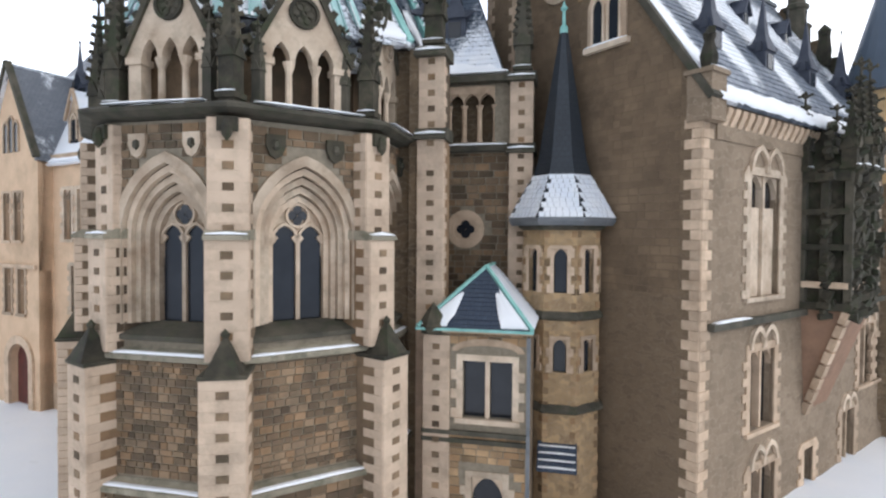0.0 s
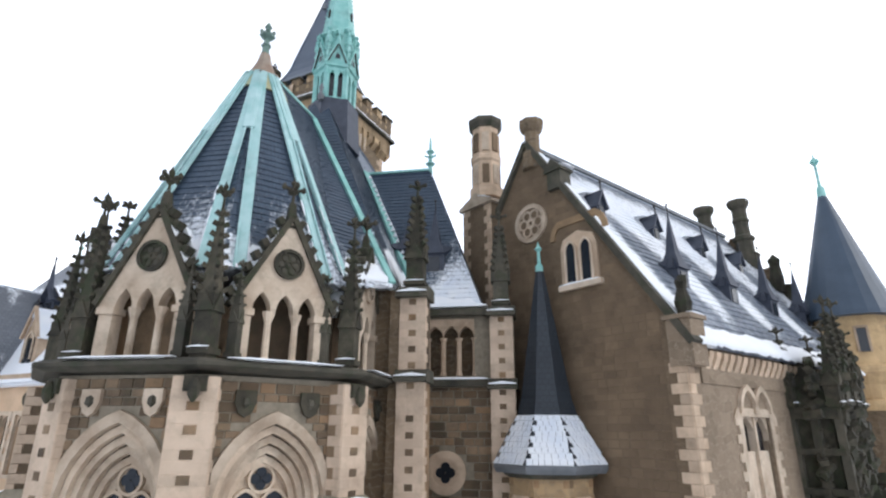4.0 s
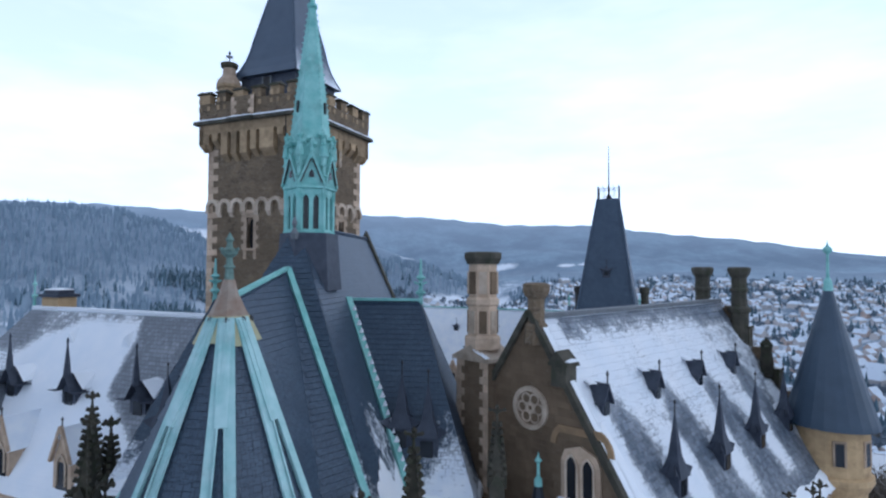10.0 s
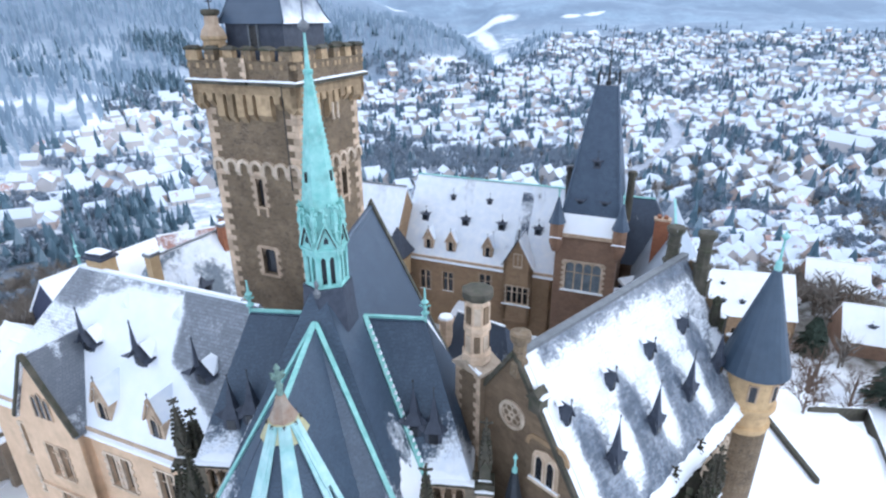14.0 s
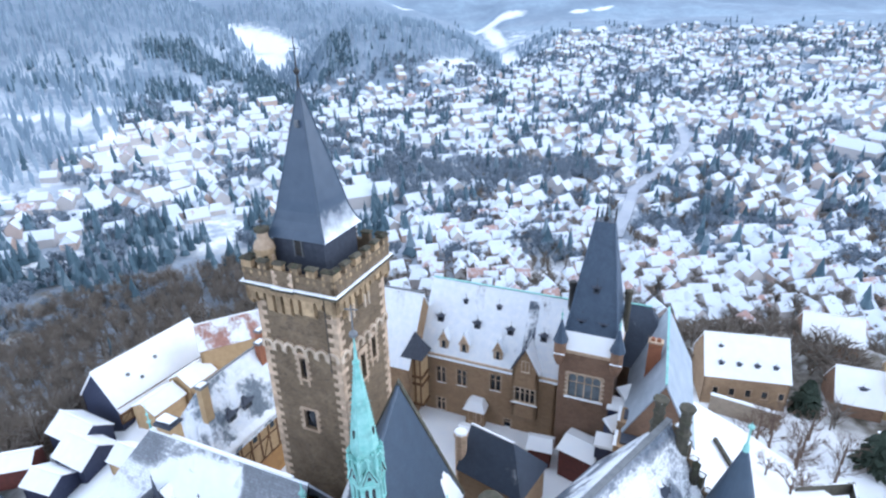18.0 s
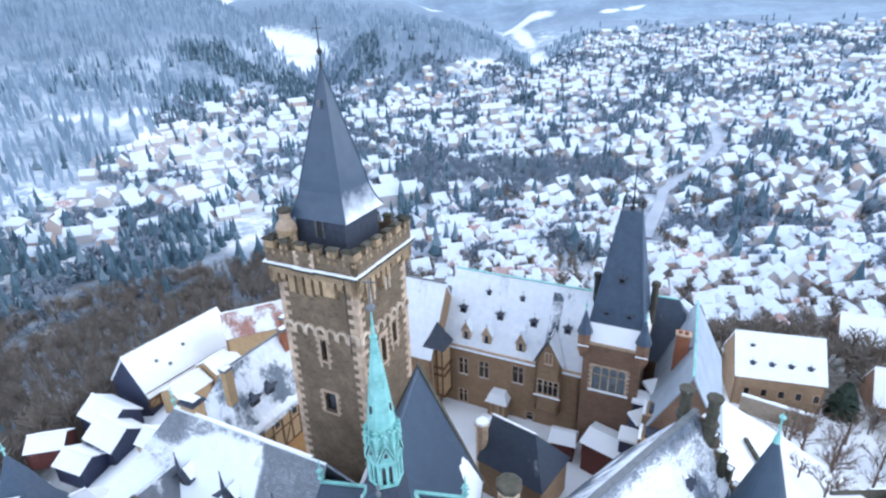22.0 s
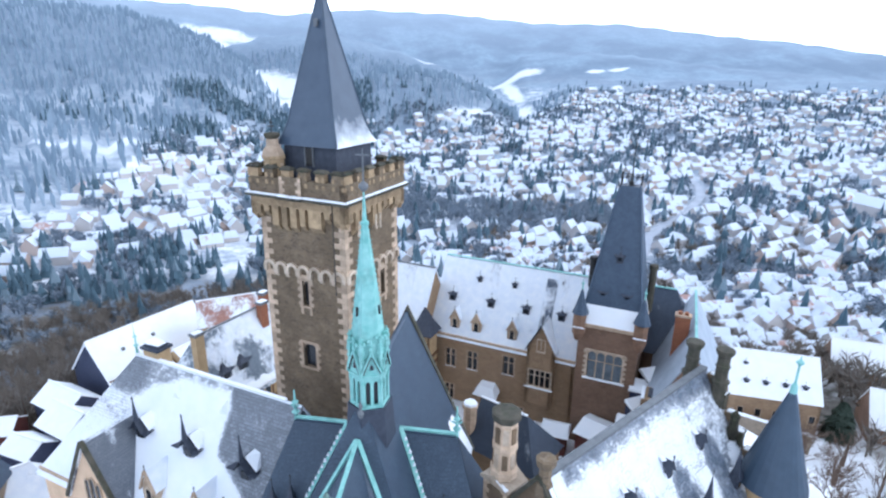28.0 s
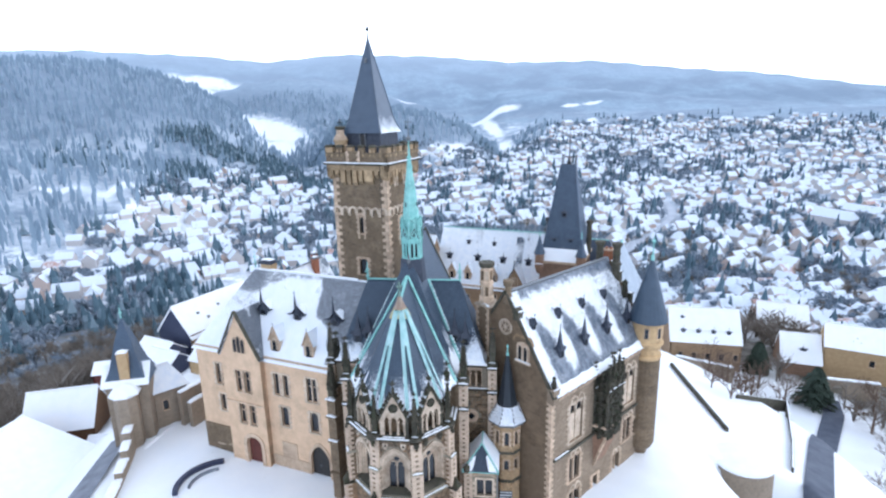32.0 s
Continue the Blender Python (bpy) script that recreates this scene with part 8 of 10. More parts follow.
def make_annex():
    m = CHAPEL @ pose(6.05, -0.3, 0)
    a = thing("sacristy", "small square sandstone sacristy with a hipped slate roof in snow", "annex", m)
    W, D, ze = 3.35, 3.6, 8.0
    bm = B()
    wall(bm, W, 0.2, ze, 0.4, [(1.28, 2.88, 5.1, 6.95), (1.6, 2.6, 0.9, 3.2)])
    f = part("wall", bm, "mortar", a)
    window(f, pose(2.08, 0, 5.1), 1.6, 1.85, 2, "flat", 0.3, 0.2, "sandwhite", True)
    window(f, pose(2.1, 0, 0.9), 1.0, 2.3, 1, "point", 0.3, 0.2, "sandwhite", True)
    bm = B()
    arch_ring(bm, 1.9, 0.2, 0.22, -0.04, 0.02, 7.25, 2.08, False)
    part("relieving_arch", bm, "sandstone", f)
    stones(f, "stone", courses(pose(0, 0, 0), 0.85, W - 0.05, 0.3, ze - 0.1, RNG, (0.25, 0.55), (0.2, 0.32), lambda x, z: (abs(x - 2.08) < 1.25 and 4.7 < z < 7.4) or (abs(x - 2.1) < 0.9 and z < 3.6)), "ochrerubble", OCHRE, 120)
    course_pier(f, pose(0.42, -0.1, 0), 0.84, 0.5, 0.2, 7.75, 120)
    bm = B()
    box(bm, 0, 0.4, 0.02, D, 0.2, ze)
    box(bm, W - 0.4, W, 0.02, D, 0.2, ze)
    part("side_wall", bm, "wallstone", a)
    for z in (4.3, 4.55):
        bm = B()
        box(bm, -0.06, W + 0.04, -0.14, 0.04, z, z + 0.14)
        part("string_course", bm, "ledge", f)
    bm = B()
    box(bm, -0.15, W + 0.15, -0.22, 0.1, ze - 0.14, ze + 0.02)
    part("cornice", bm, "sandstone", f)
    fs = [[(-0.15, -0.3, ze), (W + 0.15, -0.3, ze), (1.75, 1.9, 9.85)], [(-0.15, -0.3, ze), (1.75, 1.9, 9.85), (1.75, D + 0.6, 9.85), (-0.15, D, ze)], [(W + 0.15, -0.3, ze), (W + 0.15, D, ze), (1.75, D + 0.6, 9.85), (1.75, 1.9, 9.85)]]
    for i, q in enumerate(fs):
        bm = B()
        slab(bm, q, 0.12)
        r = part("roof", bm, "slate_bare" if i == 0 else "slate_white", a)
        slates(r, [q], "slate_bare" if i == 0 else "slate_white", 0, 0.24, 0.2)
    bm = B()
    for p, q in (((-0.15, -0.3, ze + 0.05), (1.75, 1.9, 9.9)), ((W + 0.15, -0.3, ze + 0.05), (1.75, 1.9, 9.9)), ((1.75, 1.9, 9.9), (1.75, D + 0.5, 9.9)), ((-0.2, -0.34, ze - 0.02), (W + 0.2, -0.34, ze - 0.02))):
        beam(bm, p, q, 0.13, 0.08)
    part("copper_edge", bm, "copper", a)
    snow_patch(a, [Vector(v) for v in ((-0.15, -0.3, ze), (W + 0.15, -0.3, ze), (1.75, 1.9, 9.85), (1.75, 1.9, 9.85))], 0.03, 0.26, 0.02, 0.75, 9, 0.05, 0.5)
    snow_patch(a, [Vector(v) for v in ((-0.15, -0.3, ze), (W + 0.15, -0.3, ze), (1.75, 1.9, 9.85), (1.75, 1.9, 9.85))], 0.74, 0.97, 0.02, 0.7, 12, 0.05, 0.5)
    bm = B()
    beam(bm, (W + 0.05, -0.3, 0.2), (W + 0.05, -0.3, ze - 0.2), 0.11)
    part("downpipe", bm, "lead", a, "dull green-grey downpipe")
    # mossy lump where the pier meets the roof
    bm = B()
    lathe(bm, [(0.4, 7.8), (0.5, 8.05), (0.3, 8.4), (0, 8.8)], 7, 0.3, 0.0)
    part("pier_cap", bm, "mossy", a)


def make_round_tower():
    t = thing("round_tower", "round ochre stone corner tower with a slate cone and copper finial", "turret", pose(22.62, 32.25, 0))
    bm = B()
    lathe(bm, [(0.5, -0.4), (0.95, 0.6), (1.05, 1.3), (1.5, 1.7), (1.75, 2.3), (1.75, 13.8)], 24, cap=False)
    part("wall", bm, "wallstone", t, "brown stone lower drum of the round tower")
    bm = B()
    lathe(bm, [(1.7, 13.6), (1.85, 14.0), (1.85, 14.2), (1.62, 14.3), (1.62, 15.0), (1.95, 15.6), (1.95, 15.9), (1.78, 16.0), (1.78, 18.6), (1.95, 18.7)], 24, cap=False)
    w = part("wall", bm, "ochrestone", t, "ochre upper drum with corbelled bands")
    for a in (-115, -65, -15):
        m = place(rz=a + 90) @ pose(0, -1.79, 16.6)
        window(w, m, 0.42, 1.25, 1, "flat", 0.12, 0.1, "sandstone", False, False, False)
        bm = B()
        box(bm, -0.2, 0.2, -0.04, 0.1, 0.02, 1.22)
        part("pane", tf(bm, m), "glass", w)
    bm = B()
    lathe(bm, [(2.3, 18.5), (2.25, 18.75), (1.75, 20.4), (0.22, 25.9)], 24)
    part("roof", bm, "slate_smooth", t, "bell-shaped dark slate cone")
    bm = B()
    lathe(bm, [(0.26, 25.6), (0.2, 26.4), (0.08, 26.6), (0.07, 27.9), (0.24, 28.1), (0.24, 28.2), (0.06, 28.4), (0, 28.7)], 10)
    part("finial", bm, "copper", t)


make_stair_turret()
make_annex()
make_round_tower()


# ---------------------------------------------------------------- west wing
def stone_dormer(parent, m, w=1.3, h=1.5, rise=1.5, deep=2.2):
    """A stone-fronted dormer with a pointed window and a steep gable."""
    d = gabled_dormer(parent, m, w, deep, h, rise, "sandstone", "slate_white")
    bm = B()
    arch_ring(bm, w * 0.42, w * 0.4, 0.1, -0.09, 0.02, h * 0.75, 0, True, h * 0.6)
    part("surround", tf(bm, m), "sandwhite", d)
    bm = B()
    for s in (-1, 1):
        beam(bm, (s * (w / 2 + 0.1), -0.12, h - 0.15), (0, -0.12, h + rise + 0.1), 0.16, 0.14)
    part("coping", tf(bm, m), "sandstone", d)
    return d


def winged_dormer(parent, m):
    """A black slate dormer, its cheeks spread like wings, a leaning spike before it."""
    bm = B()
    solid(bm, [(-0.42, 0, -0.4), (0.42, 0, -0.4), (0.42, 0, 0.62), (0, 0, 1.15), (-0.42, 0, 0.62)], (0, 1.5, 0))
    d = part("dormer", tf(bm, m), "dormer", parent, "black slate dormer with flared eaves and a spike")
    for s in (-1, 1):
        bm = B()
        slab(bm, [(s * 1.0, -0.3, 0.62), (s * 0.45, -0.28, 0.6), (0, -0.25, 1.35), (0, 1.7, 1.35), (s * 0.5, 1.6, 0.6), (s * 0.75, 0.7, 0.55)], 0.07)
        part("dormer_roof", tf(bm, m), "dormer", d)
    bm = B()
    hull(bm, [(0.06, 0.1, 1.36), (0.85, 0.0, 0.74), (0.6, 1.5, 0.72), (0.06, 1.6, 1.42), (0.5, 0.8, 1.3)])
    part("snow", tf(bm, m), "snow", d)
    bm = B()
    box(bm, -0.24, 0.24, -0.03, 0.02, 0.0, 0.55)
    part("pane", tf(bm, m), "glass", d)
    bm = B()
    lathe(bm, [(0.16, 1.2), (0.12, 1.7), (0.03, 2.6), (0.06, 2.7), (0, 2.9)], 5, 0, -0.1)
    part("spike", tf(bm, m), "dormer", d)
    return d


def make_west_wing():
    L, W, z0, ze, zr = 21.0, 11.2, -0.4, 15.5, 24.3
    w = thing("west_wing", "ochre plastered wing with a stepped-out gable and a snowy slate roof", "wing", S(-45.9, 19.3))
    tall = [(3.3, 0.75, 10.4, 13.2), (12.4, 0.75, 10.6, 13.4), (13.75, 0.75, 10.6, 13.4), (17.45, 1.4, 10.6, 13.6), (3.55, 0.85, 6.7, 9.0), (13.25, 1.05, 6.5, 9.1), (17.5, 1.15, 6.6, 9.2), (2.4, 0.7, 1.7, 3.4), (4.2, 0.7, 1.9, 3.6)]
    door = (17.9, 2.7, 0.3, 4.8)
    holes = [(x - b / 2, x + b / 2, a, c) for x, b, a, c in tall] + [(door[0] - 1.35, door[0] + 1.35, -0.4, 4.85)]
    bm = B()
    wall(bm, L, z0, ze, 0.55, holes)
    spandrel(bm, 2.7, 2.1, 0.0, 0.55, 2.75, door[0])
    f = part("wall", bm, "plaster", w, "ochre plastered courtyard front")
    for x, b, a, c in tall:
        window(f, pose(x, 0, a), b, c - a, 2 if b > 1.2 else 1, "point" if a > 5 else "flat", 0.35, 0.2, "sandwhite", True, b > 1.2)
    bm = B()
    solid(bm, [(door[0] - 1.34, 0.3, -0.3), (door[0] + 1.34, 0.3, -0.3)] + [(door[0] + px, 0.3, 2.75 + pz) for px, pz in arc(2.68, 2.08, 6)], (0, 0.1, 0))
    dr = part("door", bm, "iron", f, "dark wooden pointed portal door")
    bm = B()
    arch_ring(bm, 2.7, 2.1, 0.34, -0.1, 0.1, 2.75, door[0], True, 3.0)
    part("surround", bm, "sandstone", dr)
    bm = B()
    lathe_disc(bm, door[0] - 0.2, 0.24, 2.0, 0.1, 0.06, 8)
    part("door_knocker", bm, "lead", dr)
    # plinth in bare stone
    bm = B()
    box(bm, 0.02, 4.98, -0.12, 0.0, -0.4, 4.4)
    part("plinth", bm, "wallstone", f)
    bm = B()
    box(bm, 10.9, 16.4, -0.1, 0.0, -0.4, 2.2)
    box(bm, 12.4, 14.6, -0.08, 0.0, 2.2, 4.3)
    part("plinth", bm, "sandstone", f)
    bm = B()
    box(bm, 12.6, 14.4, -0.5, -0.1, 0.3, 0.55)
    part("bench", bm, "lead", f)
    # projecting gabled bay
    bay = thing_part("bay", w)
    bw, x0 = 5.85, 5.0
    bh = [(7.35, 0.78, 10.5, 13.3), (8.65, 0.78, 10.5, 13.3), (7.4, 0.78, 6.2, 8.8), (8.95, 0.78, 6.2, 8.8), (7.35, 0.45, 15.7, 17.5), (7.95, 0.45, 15.7, 17.8), (8.55, 0.45, 15.7, 17.5)]
    gate = (8.65, 2.3, -0.4, 4.4)
    bm = B()
    wall(bm, bw, z0, 15.4, 0.7, [(x - b / 2, x + b / 2, a, c) for x, b, a, c in bh[:4]] + [(gate[0] - 1.15, gate[0] + 1.15, z0, 4.4)], x0, -0.8)
    spandrel(bm, 2.3, 1.0, -0.8, -0.1, 3.4, gate[0], False)
    solid(bm, [(x0, -0.8, 15.4), (x0 + bw, -0.8, 15.4), (x0 + bw / 2, -0.8, 20.7)], (0, 0.4, 0))
    part("wall", bm, "plaster", bay, "gabled bay front")
    for x, b, a, c in bh[:4]:
        window(bay, pose(x, -0.8, a), b, c - a, 1, "point" if a > 9 else "flat", 0.35, 0.13, "sandstone", True, True)
    for x, b, a, c in bh[4:]:
        bm = B()
        arch_ring(bm, b, b * 0.7, 0.1, -0.88, -0.78, c - 0.35, x, True, c - a - 0.35)
        wn_ = part("window", bm, "sandstone", bay)
        bm = B()
        solid(bm, [(x + b / 2, -0.82, a), *[(x + px, -0.82, c - 0.35 + pz) for px, pz in arc(b, b * 0.7, 5)], (x - b / 2, -0.82, a)], (0, 0.03, 0))
        part("pane", bm, "glass", wn_)
    bm = B()
    solid(bm, [(gate[0] - 1.14, -0.4, -0.3), (gate[0] + 1.14, -0.4, -0.3)] + [(gate[0] + px, -0.4, 3.4 + pz) for px, pz in arc(2.28, 0.99, 6, False)], (0, 0.1, 0))
    part("door", bm, "redwood", bay, "dark red wooden gate leaves")
    bm = B()
    arch_ring(bm, 2.3, 1.0, 0.5, -0.92, -0.75, 3.4, gate[0], False, 3.7)
    part("surround", bm, "sandstone", bay)
    for s in (-1, 1):
        bm = B()
        slab(bm, [(x0 + bw / 2 + s * (bw / 2 + 0.25), -1.0, 15.1), (x0 + bw / 2, -1.0, 20.95), (x0 + bw / 2, 3.4, 20.95), (x0 + bw / 2 + s * (bw / 2 + 0.25), 0.2, 15.1)], 0.15)
        part("roof", bm, "slate_grey" if s > 0 else "slate_snow", bay)
        bm = B()
        beam(bm, (x0 + bw / 2 + s * (bw / 2 + 0.2), -0.95, 15.25), (x0 + bw / 2, -0.95, 21.0), 0.35, 0.22)
        part("coping", bm, "ledge", bay)
    bm = B()
    box(bm, x0, x0 + 0.5, -0.78, 0.02, z0, 15.4)
    box(bm, x0 + bw - 0.5, x0 + bw, -0.78, 0.02, z0, 15.4)
    part("bay_side", bm, "plaster", bay)
    bm = B()
    box(bm, x0 + 0.1, x0 + bw - 0.1, -0.98, -0.8, 8.9, 9.1)
    part("string_course", bm, "sandstone", bay)
    # other walls
    bm = B()
    box(bm, 0, 0.55, 0.55, W, z0, ze)
    box(bm, 0.55, L, W - 0.5, W, z0, ze)
    box(bm, L, L + 1.2, 0.0, 0.5, z0, ze)
    part("wall", bm, "plaster", w)
    bm = B()
    box(bm, -0.1, L, -0.18, 0.02, ze - 0.35, ze - 0.05)
    part("cornice", bm, "sandstone", w)
    # roof, hipped at its free end
    fs = roof_faces(L + 1.3, W, ze, zr, (6.0, 0), 0.4)
    for i, q in enumerate(fs):
        bm = B()
        slab(bm, q, 0.18)
        part("roof", bm, ("west_roof", "slate_white", "slate_snow")[i], w, "steep slate roof deep in snow with a bare patch" if i == 0 else "")
    bm = B()
    beam(bm, (6.0, W / 2, zr + 0.04), (L, W / 2, zr + 0.04), 0.3, 0.14)
    part("ridge_cap", bm, "snow", w)
    bm = B()
    lathe(bm, [(0.12, zr), (0.08, zr + 0.6), (0.22, zr + 0.75), (0.07, zr + 0.9), (0.06, zr + 1.4), (0.16, zr + 1.5), (0.04, zr + 1.7), (0, zr + 2.6)], 7, 6.0, W / 2)
    part("finial", bm, "copper", w)
    k = (zr - ze) / (W / 2)
    on = lambda y: ze + y * k  # noqa: E731
    for x in (12.35, 17.15):
        stone_dormer(w, pose(x, 0.4, on(0.4) - 0.05))
    for x in (9.2, 14.25, 19.55):
        winged_dormer(w, pose(x, 2.55, on(2.55) - 0.1) @ Matrix.Scale(1.3, 4))
    for x in (11.4, 16.1):
        bm = B()
        hull(bm, [(x - 0.35, 4.4, on(4.4) + 0.02), (x + 0.35, 4.4, on(4.4) + 0.02), (x, 4.35, on(4.4) + 0.6), (x, 5.0, on(5.0))])
        part("roof_vent", bm, "slate_white", w)
    snow_strip(w, (11.2, -0.25, ze - 0.5), (L - 0.4, -0.25, ze - 0.5), 0.5, 0.2, "eaves_snow")
    # corner buttress against the chapel
    pinnacle(w, 21.6, -0.4, 15.2, 5.0, 0.75)
    pinnacle(w, 21.9, -2.2, 13.2, 4.6, 0.7)
    for x0, x1, y0, y1, z in ((21.2, 22.0, -0.8, 0.0, 15.2), (21.4, 22.4, -2.6, -0.8, 13.2)):
        bm = B()
        box(bm, x0, x1, y0, y1, -0.4, z)
        for zz in (4.5, 8.5, 11.5):
            hull(bm, [(x, y, z_) for x in (x0 - 0.08, x1 + 0.08) for y, z_ in ((y0 - 0.3, zz - 0.5), (y1, zz - 0.5), (y0 - 0.3, zz - 0.3), (y1, zz + 0.1))])
        bt = part("buttress", bm, "wallstone", w)
        for zz in (8.2, 11.2, z):
            snow_strip(bt, (x0 - 0.1, y0 - 0.08, zz + 0.04), (x1 + 0.1, y0 - 0.08, zz + 0.04), 0.4, 0.16)


def thing_part(name, parent):
    """An empty part that holds the pieces of one limb of a building."""
    ob = new(name)
    ob.parent = parent
    return ob


make_west_wing()


# ---------------------------------------------------------------- courtyard
def make_courtyard():
    bm = B()
    solid(bm, [(-14, 44, -1), (14, 40, -1), (26, 48, -1), (24, 62, -1), (4, 72, -1), (-26, 74, -1), (-22, 50, -1)], (0, 0, 4.6))
    solo("courtyard_paving", bm, "snow", "snow-covered courtyard floor", "pavement", kind="structure")
    L, W, z0, ze, zr = 19.4, 11.0, 2.6, 13.3, 22.2
    c = thing("courtyard_wing", "ochre courtyard wing with stone dormers and a deep snowy roof", "wing", S(-30.5, 59.2))
    wins = [(3.1, 1.3, 8.6, 11.2, 2), (6.2, 1.3, 8.8, 11.4, 2), (11.1, 1.4, 9.3, 11.9, 2), (3.0, 1.2, 3.7, 5.9, 2), (12.9, 0.9, 3.4, 5.0, 1)]
    bm = B()
    wall(bm, L, z0, ze, 0.5, [(x - b / 2, x + b / 2, a, d) for x, b, a, d, _ in wins])
    f = part("wall", bm, "courtwall", c, "weathered ochre courtyard front")
    for x, b, a, d, n in wins:
        window(f, pose(x, 0, a), b, d - a, n, "flat", 0.3, 0.12, "sandstone", True, True)
        snow_strip(f, (x - b / 2 - 0.1, -0.08, a), (x + b / 2 + 0.1, -0.08, a), 0.14, 0.07)
    bm = B()
    box(bm, 0, 0.5, 0.5, W, z0, ze)
    box(bm, 0, L, W - 0.5, W, z0, ze)
    gable_wall(bm, W, z0, ze, zr - 0.2, 0.4, L - 0.4)
    part("wall", bm, "courtwall", c)
    bm = B()
    box(bm, 0, L, -0.2, 0.05, ze - 0.3, ze)
    part("cornice", bm, "sandstone", f)
    for i, q in enumerate(roof_faces(L, W, ze, zr, (0, 0), 0.35)):
        bm = B()
        slab(bm, q, 0.18)
        part("roof", bm, "slate_far", c, "slate roof deep in snow")
    bm = B()
    beam(bm, (0, W / 2, zr + 0.03), (L, W / 2, zr + 0.03), 0.3, 0.12)
    part("ridge_cap", bm, "copper", c)
    k_ = (zr - ze) / (W / 2)
    on = lambda y: ze + y * k_  # noqa: E731
    for x in (3.4, 6.4, 11.2):
        stone_dormer(c, pose(x, 0.5, on(0.5) - 0.05), 1.25, 1.35, 1.2)
    for x in (2.2, 7.6, 12.3, 16.8):
        small_dormer(c, pose(x, 2.3, on(2.3) + 0.1), 0.85, 0.9, 0.75, 0.5)
    for x in (5.4, 10.2):
        small_dormer(c, pose(x, 3.9, on(3.9) + 0.1), 0.55, 0.6, 0.4, 0.4)
    bm = B()
    slab(bm, [(14.2, 1.2, on(1.2) + 0.12), (15.6, 1.2, on(1.2) + 0.12), (15.6, 4.9, on(4.9) + 0.12), (14.2, 4.9, on(4.9) + 0.12)], 0.06)
    part("roof_patch", bm, "slate_snow", c, "bare strip of slates in the snow")
    # gabled oriel
    bay = thing_part("gabled_bay", c)
    bm = B()
    wall(bm, 3.4, 6.6, 14.2, 0.5, [(14.05, 16.65, 9.1, 11.3)], 13.6, -0.7)
    solid(bm, [(13.6, -0.7, 14.2), (17.0, -0.7, 14.2), (15.3, -0.7, 17.4)], (0, 0.4, 0))
    part("wall", bm, "courtwall", bay)
    window(bay, pose(15.35, -0.7, 9.1), 2.6, 2.2, 4, "flat", 0.3, 0.14, "sandwhite", True, True)
    snow_strip(bay, (13.5, -0.85, 8.9), (17.1, -0.85, 8.9), 0.3, 0.16)
    window(bay, pose(15.3, -0.72, 14.0), 0.9, 1.5, 2, "point", 0.1, 0.1, "sandwhite", False)
    bm = B()
    box(bm, 13.6, 14.0, -0.7, 0.02, 6.6, 14.2)
    box(bm, 16.6, 17.0, -0.7, 0.02, 6.6, 14.2)
    hull(bm, [(13.6, -0.7, 6.6), (17.0, -0.7, 6.6), (17.0, 0.02, 6.6), (13.6, 0.02, 6.6), (14.3, 0.02, 5.4), (16.3, 0.02, 5.4)])
    part("corbel", bm, "courtwall", bay)
    for s in (-1, 1):
        bm = B()
        slab(bm, [(15.3 + s * 1.95, -0.95, 14.0), (15.3, -0.95, 17.6), (15.3, 2.4, 17.6), (15.3 + s * 1.95, 0.3, 14.0)], 0.12)
        part("roof", bm, "dormer" if s < 0 else "slate_far", bay)
    bm = B()
    lathe(bm, [(0.08, 17.5), (0.06, 18.3), (0.15, 18.4), (0, 18.8)], 6, 15.3, -0.8)
    part("finial", bm, "iron", bay)
    # porch with a snowy roof
    p = thing("porch", "small courtyard porch with a rounded snowy roof", "porch", S(-30.5, 59.2) @ pose(8.6, -1.4, 0))
    bm = B()
    box(bm, -1.3, 1.3, 0, 1.5, 3.5, 6.3)
    part("wall", bm, "courtwall", p)
    window(p, pose(-0.5, 0, 4.4), 0.6, 1.5, 1, "flat", 0.1, 0.1)
    window(p, pose(0.6, 0, 4.4), 0.6, 1.5, 1, "flat", 0.1, 0.1)
    bm = B()
    hull(bm, [(-1.6, -0.4, 6.3), (1.6, -0.4, 6.3), (1.6, 1.5, 6.6), (-1.6, 1.5, 6.6), (-1.0, 0.3, 7.4), (1.0, 0.3, 7.4), (-0.9, 1.5, 7.7), (0.9, 1.5, 7.7)])
    part("roof", bm, "snow", p)
    # wing behind the keep and the timber oriel in the corner
    rough_block("corner_wing", "short courtyard wing with a snowy roof", S(-41, 55.5), 10.5, 10.5, 2.6, 13.0, 21.5, "courtwall", "slate_far")
    o = thing("timber_oriel", "brown timber oriel with a dark pointed roof", "oriel", S(-30.4, 57.6))
    for i in range(4):
        bm = B()
        box(bm, -1.4 + 0.8 * i, -1.2 + 0.8 * i, -1.3, 1.0, 6.0, 14.0)
        part("post", bm, "wood", o)
    for z in (6.0, 9.4, 10.6, 13.6):
        bm = B()
        box(bm, -1.5, 1.5, -1.36, 1.0, z, z + 0.3)
        part("rail", bm, "wood", o)
    bm = B()
    box(bm, -1.3, 1.3, -1.15, 0.9, 6.0, 13.8)
    part("infill", bm, "infill", o)
    bm = B()
    lathe(bm, [(2.3, 13.8), (1.3, 15.2), (0.05, 17.2)], 4, 0, 0, math.pi / 4)
    part("roof", bm, "dormer", o)


